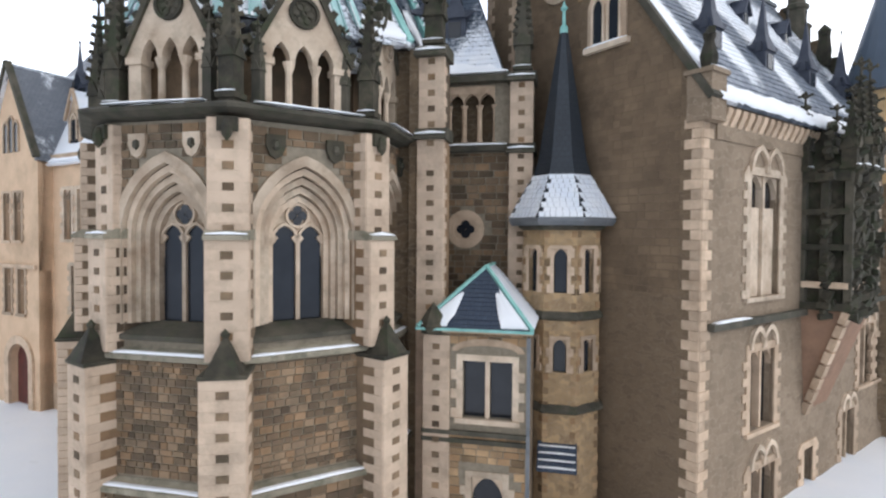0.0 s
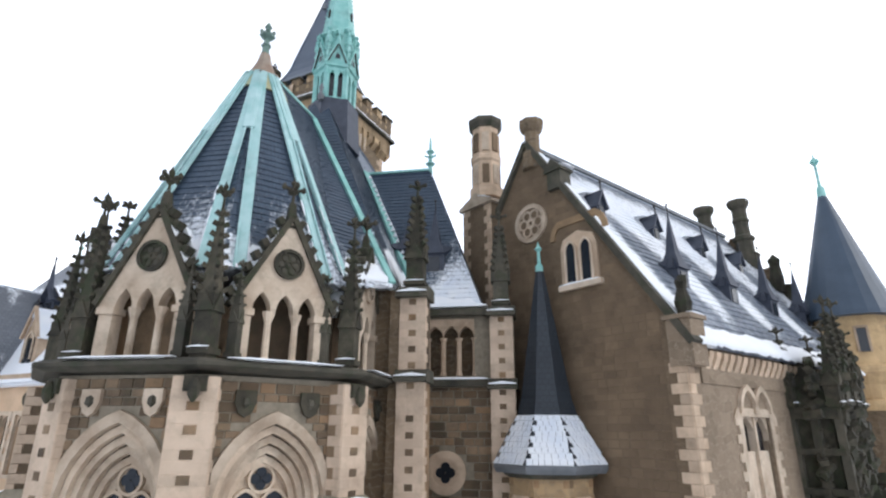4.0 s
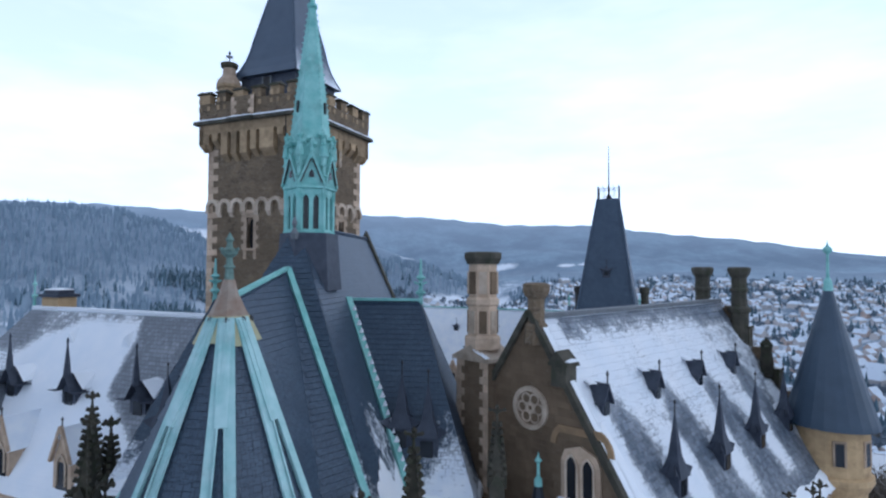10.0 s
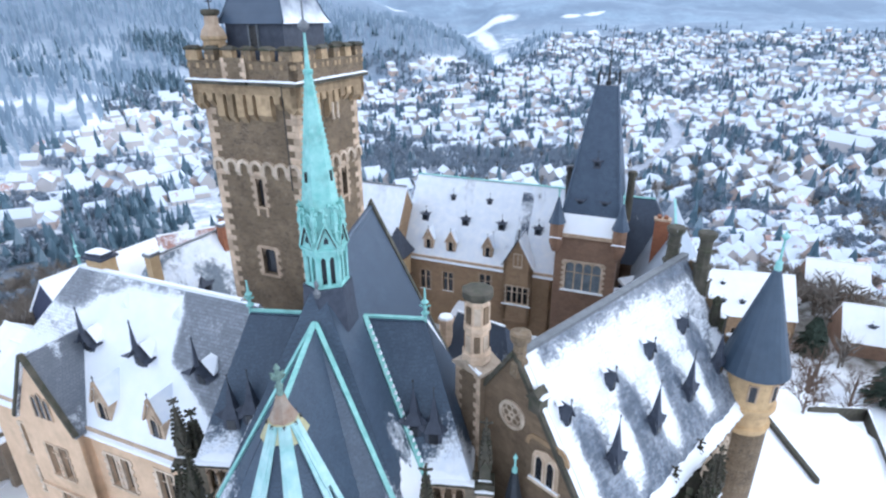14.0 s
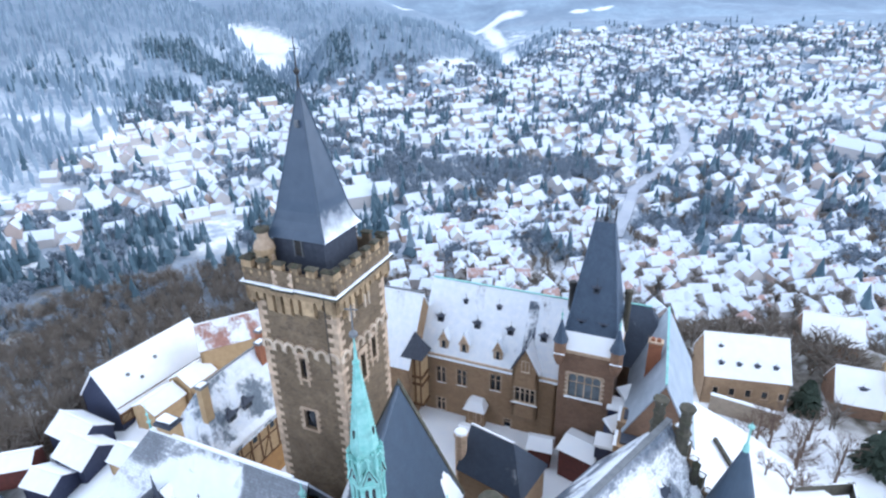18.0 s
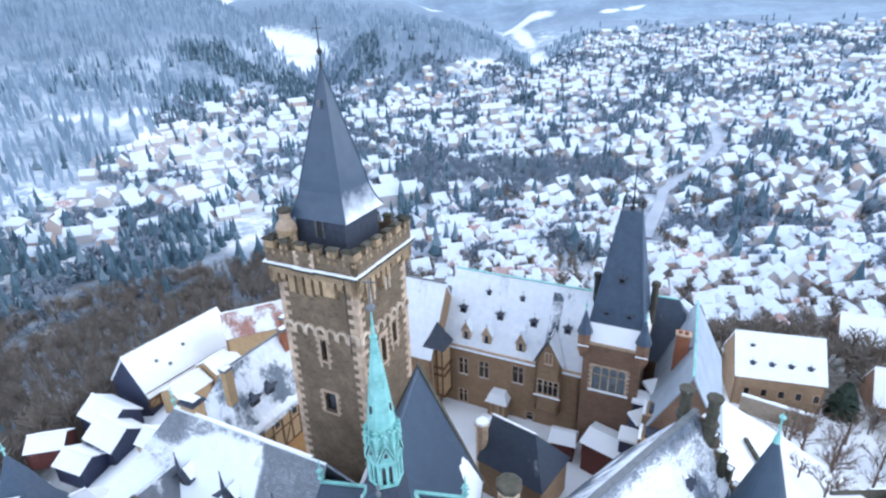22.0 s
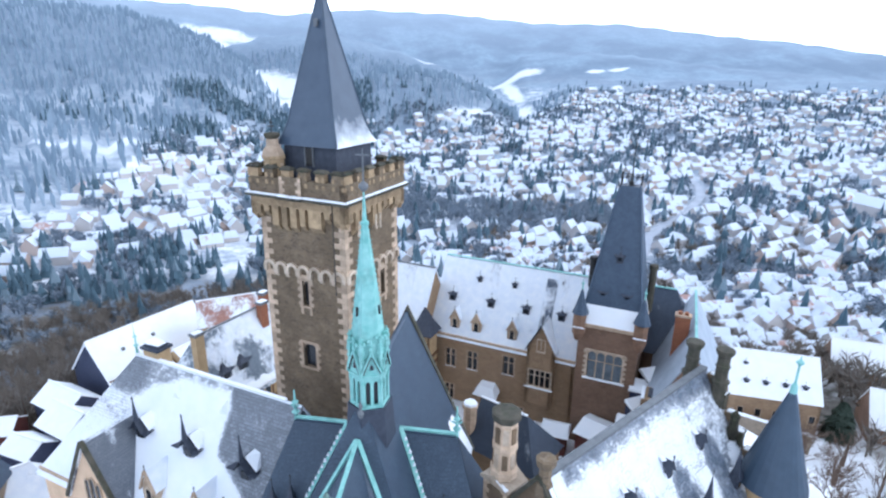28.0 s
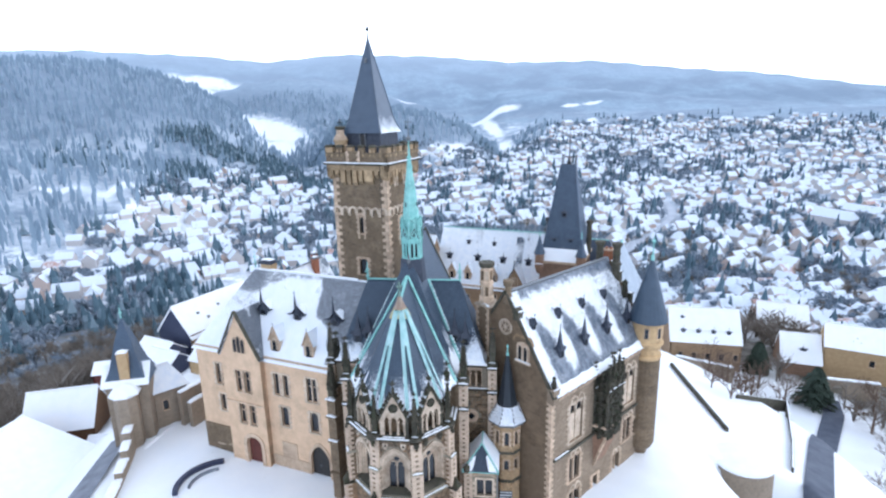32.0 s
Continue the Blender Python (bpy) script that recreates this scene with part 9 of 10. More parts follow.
def rough_block(name, label, m, L, W, z0, ze, zr, wmat, rmat, hip=(0.0, 0.0), category="building", over=0.35, ridge="lead", wins=(), group=""):
    """A plain gabled or hipped building with windows in its front."""
    t = thing(name, label, category, m, group)
    bm = B()
    wall(bm, L, z0, ze, 0.4, [(x - b / 2, x + b / 2, a, d) for x, b, a, d in wins])
    f = part("wall", bm, wmat, t)
    for x, b, a, d in wins:
        window(f, pose(x, 0, a), b, d - a, 1, "flat", 0.2, 0.1, "sandstone", False)
    bm = B()
    box(bm, 0, L, W - 0.4, W, z0, ze)
    part("wall", bm, wmat, t)
    for x in (0.0, L - 0.4):
        bm = B()
        if (hip[0] if x == 0 else hip[1]):
            box(bm, x, x + 0.4, 0.4, W - 0.4, z0, ze)
        else:
            gable_wall(bm, W, z0, ze, zr - 0.1, 0.38, x + 0.01)
        part("wall", bm, wmat, t)
    roof(t, L, W, ze, zr, [rmat], hip, over, 0.16, ridge)
    return t


M["courtwall"] = masonry("ochre_court_wall", [(0.36, 0.24, 0.14), (0.28, 0.185, 0.115), (0.43, 0.30, 0.18)], (0.36, 0.25, 0.155), 0.7, 0.35, 0.012, 0.45)
make_courtyard()


def make_pavilion_tower():
    t = thing("pavilion_tower", "red-brown stone tower with a steep truncated slate roof", "tower", S(-7.5, 57.5))
    a0, a1 = -3.3, 3.3
    bm = B()
    wall(bm, 6.6, 2.5, 19.2, 0.5, [(-2.0, 1.8, 12.6, 16.0)], a0)
    f = part("wall", bm, "courtwall2", t, "red-brown tower wall")
    window(f, pose(-0.1, 0, 12.6), 3.8, 3.4, 4, "point", 0.35, 0.25, "sandwhite", True, True, True, "broad traceried window with a snowy sill")
    # panes take the glass with the sky's reflection in its colour
    for ob in f.children_recursive:
        if ob.name.startswith("pane"):
            ob.data.materials[0] = M["paleglass"]
    snow_strip(f, (-2.4, -0.2, 12.6), (2.3, -0.2, 12.6), 0.4, 0.2)
    bm = B()
    box(bm, a0, a0 + 0.5, 0.5, 9.8, 2.5, 19.2)
    box(bm, a1 - 0.5, a1, 0.5, 9.8, 2.5, 19.2)
    box(bm, a0, a1, 9.4, 9.8, 2.5, 19.2)
    part("wall", bm, "courtwall2", t)
    bm = B()
    box(bm, a0 - 0.3, a1 + 0.3, -0.3, 10.1, 19.0, 19.4)
    part("cornice", bm, "sandstone", t)
    bm = B()
    hull(bm, [(a0 - 0.2, -0.2, 19.4), (a1 + 0.2, -0.2, 19.4), (a1 + 0.2, 10.0, 19.4), (a0 - 0.2, 10.0, 19.4), (-3.0, 1.2, 21.2), (3.0, 1.2, 21.2), (3.0, 8.8, 21.2), (-3.0, 8.8, 21.2)])
    part("lower_roof", bm, "snow", t, "snow-filled lower roof")
    bm = B()
    hull(bm, [(-3.0, 1.2, 21.2), (3.0, 1.2, 21.2), (3.0, 8.8, 21.2), (-3.0, 8.8, 21.2), (-1.05, 4.3, 34.4), (1.05, 4.3, 34.4), (1.05, 6.0, 34.4), (-1.05, 6.0, 34.4)])
    r = part("roof", bm, "slate_spire", t, "steep truncated slate pavilion roof")
    bm = B()
    for s in (-1, 1):
        beam(bm, (s * 3.05, 1.15, 21.2), (s * 1.08, 4.28, 34.4), 0.16)
    part("hip_roll", bm, "slate_spire", r)
    for x, y, z in ((-1.3, 1.75, 22.1), (1.3, 1.75, 22.1), (0.0, 2.6, 26.3)):
        small_dormer(t, pose(x, y - 0.25, z), 0.75, 0.9, 0.6, 0.5)
    bm = B()
    lathe(bm, [(0.28, 34.3), (0.3, 34.8), (0.08, 34.9), (0.06, 37.5), (0.02, 40.0), (0, 40.1)], 8, 0, 5.1)
    part("mast", bm, "iron", t)
    for (x0, y0), (x1, y1) in (((-1.05, 4.3), (1.05, 4.3)), ((1.05, 4.3), (1.05, 6.0)), ((-1.05, 4.3), (-1.05, 6.0)), ((-1.05, 6.0), (1.05, 6.0))):
        bm = B()
        beam(bm, (x0, y0, 35.5), (x1, y1, 35.5), 0.05)
        rail = part("railing", bm, "iron", t)
        for i in range(5):
            c = Vector((x0, y0, 34.4)).lerp(Vector((x1, y1, 34.4)), i / 4)
            bm = B()
            beam(bm, c, c + Vector((0, 0, 1.4)), 0.05)
            part("bar", bm, "iron", rail)
    for x in (-3.3, 3.3):
        bm = B()
        lathe(bm, [(0.4, 17.2), (0.75, 18.2), (0.75, 20.4), (0.85, 20.5)], 8, x, -0.1, 0.39)
        cr = part("corner_turret", bm, "redstone", t)
        bm = B()
        lathe(bm, [(0.95, 20.5), (0.5, 21.8), (0.03, 23.6)], 8, x, -0.1, 0.39)
        part("turret_roof", bm, "slate_spire", cr)
        bm = B()
        lathe(bm, [(0.1, 23.3), (0.07, 23.9), (0.18, 24.05), (0.05, 24.2), (0, 24.9)], 7, x, -0.1)
        part("finial", bm, "copper", cr)
        snow_strip(cr, (x - 0.7, -0.75, 18.9), (x + 0.7, -0.75, 18.9), 0.3, 0.14)
        bm = B()
        lathe(bm, [(0.42, 19.3), (0.42, 24.4), (0.55, 24.5), (0.55, 25.0), (0.38, 25.1)], 8, x * 1.04, 6.8, 0.39)
        part("chimney", bm, "iron" if x < 0 else "ledge", t)


M["courtwall2"] = masonry("red_brown_wall", [(0.27, 0.165, 0.11), (0.21, 0.13, 0.09), (0.34, 0.22, 0.145)], (0.28, 0.19, 0.13), 0.6, 0.3, 0.014, 0.45)
make_pavilion_tower()


def make_court_roofs():
    # long roof from the pavilion tower round to the hall
    rough_block("east_wing", "courtyard wing with a copper-edged slate roof", S(-4.2, 65.4, 0), 6.4, 8.0, 2.5, 14.0, 20.6, "courtwall2", "slate_bare", (0, 3.5), "wing", 0.35, "copper")
    rough_block("gallery_wing", "gallery wing with a pale slate roof and copper ridge", pose(27.0, 64.2, 0, 0, 0, -113.5), 17.0, 7.0, 2.0, 13.8, 20.7, "courtwall2", "slate_pale", (0, 0), "wing", 0.35, "copper")
    ch = thing("brick_chimney", "broad orange brick chimney beside the gallery roof", "chimney", pose(24.9, 54.0, 0, 0, 0, -25))
    bm = B()
    box(bm, -0.75, 0.75, -0.45, 0.45, 12.0, 21.4)
    part("shaft", bm, "terracotta", ch)
    bm = B()
    box(bm, -0.85, 0.85, -0.55, 0.55, 21.4, 21.6)
    part("cap", bm, "sandstone", ch)
    for i in range(2):
        bm = B()
        box(bm, -0.55 + 0.65 * i, -0.15 + 0.65 * i, -0.25, 0.25, 21.6, 21.9)
        part("flue", bm, "terracotta", ch)
    # low dark roof beside the hall
    rough_block("kitchen_wing", "low dark-roofed wing behind the hall chimney", pose(1.6, 49.3, 0, 0, 0, -38), 8.0, 6.0, 2.0, 8.8, 12.6, "courtwall", "slate_bare", (0, 2.5), "wing", 0.35, "snow")
    ck = thing("yard_chimney", "sandstone chimney with a snowy cap", "chimney", pose(2.0, 50.2, 0))
    bm = B()
    lathe(bm, [(0.7, 5.0), (0.7, 12.2), (0.85, 12.3), (0.85, 12.7), (0.6, 12.8)], 8)
    part("shaft", bm, "sandstone", ck)
    bm = B()
    lathe(bm, [(0.8, 12.75), (0.7, 12.95), (0, 13.05)], 8)
    part("snow", bm, "snow", ck)
    for i, (x, y, rz, w, d, h) in enumerate(((3.6, 57.2, -28, 3.0, 2.6, 2.6), (12.4, 54.9, -20, 2.8, 2.4, 2.6), (16.9, 52.4, -40, 4.2, 3.8, 4.2))):
        s = thing("courtyard_shed", "small dark shed under thick snow in the courtyard", "shed", pose(x, y, 3.6, 0, 0, rz), "sheds in the courtyard")
        bm = B()
        box(bm, -w / 2, w / 2, -d / 2, d / 2, 0, h)
        part("wall", bm, "redwood", s)
        bm = B()
        hull(bm, [(-w / 2 - 0.3, -d / 2 - 0.3, h), (w / 2 + 0.3, -d / 2 - 0.3, h), (w / 2 + 0.3, d / 2 + 0.3, h + 0.2), (-w / 2 - 0.3, d / 2 + 0.3, h + 0.2), (-w / 2 - 0.1, 0, h + 1.0), (w / 2 + 0.1, 0, h + 1.0)])
        part("roof", bm, "snow", s)
    for i, (x, y, z, rz) in enumerate(((19.0, 50.4, 10.0, -25), (20.6, 52.0, 11.3, 20), (21.4, 53.9, 12.4, -25), (23.0, 55.0, 13.3, 15), (23.6, 52.6, 11.6, -25))):
        s = thing("link_roof", "little slate-hung roof with a thick slab of snow", "outbuilding", pose(x, y, 0, 0, 0, rz), "link roofs beside the gallery")
        bm = B()
        box(bm, -1.1, 1.1, -0.8, 0.8, 3.0, z)
        part("wall", bm, "navy", s)
        bm = B()
        hull(bm, [(-1.3, -1.0, z), (1.3, -1.0, z), (1.3, 0.95, z + 0.5), (-1.3, 0.95, z + 0.5), (-1.2, -0.9, z + 0.25), (1.2, -0.9, z + 0.25), (1.2, 0.85, z + 0.8), (-1.2, 0.85, z + 0.8)])
        part("snow", bm, "snow", s)
    # flat snowy ledges and steps between gallery and hall
    st = thing("roof_terrace", "stepped roof terrace with snowy parapets", "terrace", pose(20.5, 47.5, 0, 0, 0, -25))
    for i in range(3):
        bm = B()
        box(bm, -1.6, 1.6, -4.5 + 3 * i, -1.7 + 3 * i, 6, 12.0 + 1.0 * i)
        part("terrace_step", bm, "courtwall", st)
        for s in (-1.5, 1.5):
            snow_strip(st, (s, -4.4 + 3 * i, 12.02 + i), (s, -1.8 + 3 * i, 12.02 + i), 0.4, 0.22)
        bm = B()
        box(bm, -1.0, 1.0, -3.9 + 3 * i, -2.3 + 3 * i, 12.0 + i, 12.25 + i)
        part("skylight", bm, "dormer", st)


make_court_roofs()


# ---------------------------------------------------------------- outer buildings, gate, terraces
def half_timber(parent, m, L, z0, z1, cols, rows):
    """A front of brown timbers with ochre infill, facing -y."""
    bm = B()
    box(bm, 0, L, 0, 0.2, z0, z1)
    f = part("infill", tf(bm, m), "infill", parent)
    for i in range(cols + 1):
        bm = B()
        x = L * i / cols
        box(bm, x - 0.11, x + 0.11, -0.06, 0.0, z0, z1)
        part("post", tf(bm, m), "wood", f)
    for j in range(rows + 1):
        bm = B()
        z = z0 + (z1 - z0) * j / rows
        box(bm, 0, L, -0.09, -0.065, z - 0.12, z + 0.12)
        part("rail", tf(bm, m), "wood", f)
    for i in range(cols):
        if i % 2:
            bm = B()
            box(bm, L * (i + 0.25) / cols, L * (i + 0.75) / cols, -0.03, 0.0, z0 + (z1 - z0) * 0.6, z0 + (z1 - z0) * 0.92)
            part("pane", tf(bm, m), "glass", f)
        else:
            bm = B()
            beam(bm, (L * i / cols + 0.1, -0.03, z0 + 0.1), (L * (i + 1) / cols - 0.1, -0.03, z0 + (z1 - z0) * 0.5), 0.05, 0.16, (0, 1, 0))
            part("brace", tf(bm, m), "wood", f)
    return f


def make_outer():
    # half-timbered wing beside the keep: its ridge runs away from the chapel
    m = pose(-24.6, 47.9, 0, 0, 0, 62)
    a = thing("timber_wing", "half-timbered wing with a snowy slate roof and black dormers", "wing", m)
    L, W, z0, ze, zr = 14.5, 7.8, 0.5, 12.8, 19.4
    half_timber(a, Matrix(), L, 7.4, ze, 10, 2)
    bm = B()
    box(bm, 0, L, -0.02, 0.3, z0, 7.3)
    box(bm, 0, L, W - 0.4, W, z0, ze)
    box(bm, 0, 0.35, 0.3, W - 0.4, z0, ze)
    gable_wall(bm, W, z0, ze, zr - 0.2, 0.35, L - 0.4)
    part("wall", bm, "amber", a)
    roof(a, L, W, ze, zr, ["slate_thin", "slate_far", "slate_thin"], (2.4, 0), 0.5)
    k_ = (zr - ze) / (W / 2)
    for x in (3.6, 6.0):
        small_dormer(a, pose(x, 1.1, ze + 1.1 * k_ - 0.1), 1.3, 1.4, 0.9, 0.9)
    snow_patch(a, [(0, -0.3, ze - 0.5), (L, -0.3, ze - 0.5), (L, W / 2, zr), (0, W / 2, zr)], 0.02, 0.98, 0.0, 0.16, 3, 0.14, 0.4)
    for x, y in ((1.5, 2.3), (11.0, 3.0), (13.2, 5.0)):
        bm = B()
        top = 20.4 if x < 5 else 20.1
        box(bm, x - 0.5, x + 0.5, y - 0.4, y + 0.4, 13.0, top)
        c = part("chimney", bm, "terracotta" if x > 5 else "infill", a)
        bm = B()
        box(bm, x - 0.6, x + 0.6, y - 0.5, y + 0.5, top, top + 0.3)
        part("chimney_cap", bm, "lead", c)
        snow_strip(c, (x - 0.5, y, top + 0.3), (x + 0.5, y, top + 0.3), 0.8, 0.12)
    rough_block("red_roofed_link", "low wing with red tiles showing through the snow", pose(-37.5, 75.4, 0, 0, 0, 25), 10.5, 6.0, -1, 9.0, 11.8, "infill", "redtile", (0, 0), "wing", 0.35, "snow")
    q = thing("stone_chimney", "broad ochre chimney with a snow-capped slab on the ridge", "chimney", pose(-23.9, 39.2, 0, 0, 0, -25))
    bm = B()
    box(bm, -0.8, 0.8, -0.6, 0.6, 21.5, 25.0)
    part("shaft", bm, "infill", q)
    bm = B()
    box(bm, -0.95, 0.95, -0.75, 0.75, 25.0, 25.2)
    box(bm, -0.7, 0.7, -0.5, 0.5, 25.2, 25.45)
    cp = part("cap", bm, "dormer", q)
    snow_strip(cp, (-0.8, 0, 25.45), (0.8, 0, 25.45), 1.0, 0.16)
    # barn at the edge of the hill
    m = pose(-48.6, 69.4, 0, 0, 0, 60)
    b = thing("timber_barn", "long half-timbered barn with a thick unbroken snow roof", "barn", m)
    L, W, z0, ze, zr = 17.8, 9.2, -3.0, 2.9, 8.0
    half_timber(b, Matrix(), L, 0.0, ze, 10, 2)
    bm = B()
    box(bm, 0, L, 0.02, 0.3, z0, 0.0)
    box(bm, 0, L, W - 0.4, W, z0, ze)
    gable_wall(bm, W, z0, ze, zr - 0.1, 0.35, 0.0)
    gable_wall(bm, W, z0, ze, zr - 0.1, 0.35, L - 0.35)
    part("wall", bm, "navy", b, "dark blue-grey slate-hung gable")
    roof(b, L, W, ze, zr, ["snow"], (0, 0), 0.6, 0.3, "snow")
    for x, y in ((5.5, 1.4), (9.0, 2.6), (4.0, 2.4)):
        bm = B()
        box(bm, x - 0.2, x + 0.2, y - 0.2, y + 0.2, ze + y * 1.07 + 0.1, ze + y * 1.07 + 0.5)
        part("roof_hatch", bm, "lead", b)
    # huddle of small roofs at the outer court
    for x, y, rz, L, W, z0, ze, zr, wm, label in ((-58.0, 66.8, -28, 7.5, 5.0, -3, 1.6, 3.4, "navy", "small dark-walled outbuilding under thick snow"), (-54.5, 62.2, -28, 6.5, 5.4, -3, 1.2, 3.2, "navy", "small slate-hung outbuilding under thick snow"), (-62.0, 60.0, 12, 5.0, 4.0, -3, 0.4, 1.6, "redwood", "small red-walled shed under thick snow"), (-56.5, 58.0, -20, 5.2, 4.0, -3, 0.2, 1.4, "navy", "low dark shed under thick snow"), (-41.5, 66.0, 62, 5.5, 4.6, -1, 4.4, 5.6, "infill", "flat-roofed timber link under snow"), (-38.0, 71.0, 62, 5.0, 4.6, -1, 5.4, 6.8, "infill", "timber link building under snow"), (-44.5, 58.5, -25, 6.0, 3.6, -1, 3.4, 4.8, "infill", "low ochre outbuilding under snow")):
        rough_block("outbuilding", label, pose(x, y, 0, 0, 0, rz), L, W, z0, ze, zr, wm, "snow", (0, 0), "outbuilding", 0.35, "snow", (), "outbuildings of the castle")
    # gatehouse
    g = thing("gatehouse", "stone gatehouse with stepped walls and a pointed slate roof", "gatehouse", pose(-44.6, 41.2, 0, 0, 0, 12))
    bm = B()
    wall(bm, 5.0, -1.0, 9.0, 0.5, [(-0.9, 0.9, -1.0, 3.0), (-0.4, 0.4, 5.2, 6.8)], -2.5, -2.4)
    spandrel(bm, 1.8, 0.9, -2.4, -1.9, 2.1, 0, False)
    f = part("wall", bm, "plasterstone", g)
    window(f, pose(0, -2.4, 5.2), 0.8, 1.6, 1, "flat", 0.25, 0.12)
    bm = B()
    box(bm, -2.5, -2.0, -1.9, 2.4, -1, 9.0)
    box(bm, 2.0, 2.5, -1.9, 2.4, -1, 9.0)
    box(bm, -2.5, 2.5, 2.4, 2.8, -1, 9.0)
    part("wall", bm, "plasterstone", g)
    bm = B()
    lathe(bm, [(3.9, 8.8), (2.6, 11.0), (1.4, 14.5), (0.05, 17.6)], 4, 0, 0, math.pi / 4)
    part("roof", bm, "slate_spire", g, "pointed blue slate roof")
    bm = B()
    hull(bm, [(-2.9, -3.0, 8.9), (2.9, -3.0, 8.9), (2.9, -0.6, 11.3), (-2.9, -0.6, 11.3), (-2.9, -2.9, 9.2), (2.9, -2.9, 9.2)])
    part("snow", bm, "snow", g)
    bm = B()
    box(bm, -0.6, 0.6, -2.4, -1.4, 9.0, 13.4)
    c = part("chimney", bm, "infill", g)
    bm = B()
    hull(bm, [(-0.7, -2.5, 13.4), (0.7, -2.5, 13.4), (0.7, -1.3, 13.4), (-0.7, -1.3, 13.4), (0, -1.9, 13.8)])
    part("snow", bm, "snow", c)
    bm = B()
    lathe(bm, [(0.1, 17.4), (0.08, 18.0), (0.25, 18.2), (0.08, 18.4), (0, 19.4)], 7)
    part("finial", bm, "copper", g)
    bm = B()
    lathe(bm, [(1.5, -1), (1.5, 8.2)], 8, 0, -3.3, 0.39)
    part("porch", bm, "plasterstone", g)
    bm = B()
    lathe(bm, [(1.95, 8.15), (1.95, 8.35), (1.3, 9.1), (0.3, 9.6), (0, 9.65)], 8, 0, -3.3, 0.39)
    part("porch_roof", bm, "snow", g)
    rough_block("gate_lodge", "grey stone lodge beside the gatehouse with a snowy roof", pose(-42.6, 41.0, 0, 0, 0, 40), 5.0, 4.4, -1, 6.6, 9.2, "plasterstone", "slate_far", (0, 1.5), "lodge", 0.4, "snow", ((2.0, 0.7, 3.2, 4.6),))
    # stepped wall down the lane, and low walls beside the lodge
    t = thing("lane_wall", "stepped stone wall beside the lane, each step capped with snow", "wall", group="walls at the gate")
    steps = ((-44.0, 38.6, 5.4), (-43.4, 36.8, 4.2), (-42.8, 34.8, 3.2), (-42.1, 32.4, 2.2), (-41.4, 29.4, 1.4), (-40.6, 25.6, 0.9), (-39.4, 20.0, 0.6))
    for (x0, y0, z0), (x1, y1, z1) in zip(steps, steps[1:]):
        bm = B()
        beam(bm, (x0, y0, z0 / 2 - 2.5), (x1, y1, z0 / 2 - 2.5), 0.8, z0 + 5)
        part("wall", bm, "plasterstone", t)
        snow_strip(t, (x0, y0, z0), (x1, y1, z0), 1.2, 0.3)
    for pts, z, h in ((((-39.0, 42.0), (-36.6, 46.5), (-34.6, 50.5)), 0.2, 5.6), (((-37.6, 41.6), (-35.4, 46.0), (-33.6, 49.6)), 0.2, 4.2), (((-40.2, 43.0), (-41.3, 39.6), (-42.0, 36.6)), 0.0, 0.7)):
        t = thing("ramp_wall", "rough stone ramp wall capped with snow", "wall", group="walls at the gate")
        for (x0, y0), (x1, y1) in zip(pts, pts[1:]):
            bm = B()
            beam(bm, (x0, y0, z + h / 2 - 0.6), (x1, y1, z + h / 2 - 0.6), 0.7, h + 1.2)
            part("wall", bm, "plasterstone", t)
            snow_strip(t, (x0, y0, z + h), (x1, y1, z + h), 0.85, 0.28)
    # the cleared lane below the wall
    verts, faces = [], []
    for i in range(16):
        x, y = -47.6 + 0.25 * i, 42.0 - 1.6 * i
        for e in (-1.8, -0.6, 0.6, 1.8):
            verts.append((x + e, y, float(ground_height(x + e, y)) + 0.22))
    for i in range(15):
        for j in range(3):
            faces.append((i * 4 + j, i * 4 + j + 1, i * 4 + j + 5, i * 4 + j + 4))
    tagged(new("lane", pydata("lane", verts, faces, ["path"], None, True)), "grey cleared lane below the gate", "road", kind="structure")
    # forecourt house
    rough_block("forecourt_house", "forecourt house with red walls under a broad snow roof", pose(-54.0, 21.0, 0, 0, 0, 90), 24.0, 18.5, -10, -3.6, 1.5, "redwood", "snow", (0, 0), "house", 0.7, "snow", ((19.0, 1.2, -6.5, -5.0), (14.5, 1.2, -6.5, -5.0)))
    rough_block("forecourt_barn", "snow-roofed barn with dark boards in the forecourt", pose(-66.5, 48.0, 0, 0, 0, 12), 10.0, 8.0, -9, -3.0, 1.4, "wood", "snow", (0, 0), "barn", 0.6, "snow")
    rough_block("lane_shed", "low slate-hung shed with a snow roof beside the lane", pose(-55.6, 45.4, 0, 0, 0, 8), 4.6, 3.6, -9, -4.6, -3.6, "navy", "snow", (0, 0), "shed", 0.3, "snow")
    # curved kerb of the drive
    for r_, first, last, label in ((4.3, 95, 205, "dark curved stone kerb of the drive edged with snow"), (2.9, 100, 190, "inner curved stone kerb of the drive")):
        t = thing("drive_kerb", label, "kerb", group="kerbs of the drive")
        n = int((last - first) / 9)
        for i in range(n):
            a0, a1 = radians(first + i * 9), radians(first + (i + 1) * 9)
            bm = B()
            beam(bm, (-29.8 + r_ * math.cos(a0), 28.6 + r_ * math.sin(a0), 0.75), (-29.8 + r_ * math.cos(a1), 28.6 + r_ * math.sin(a1), 0.75), 0.55 if r_ > 4 else 0.25, 0.9 if r_ > 4 else 0.5)
            part("kerbstone", bm, "navy" if r_ > 4 else "path", t)


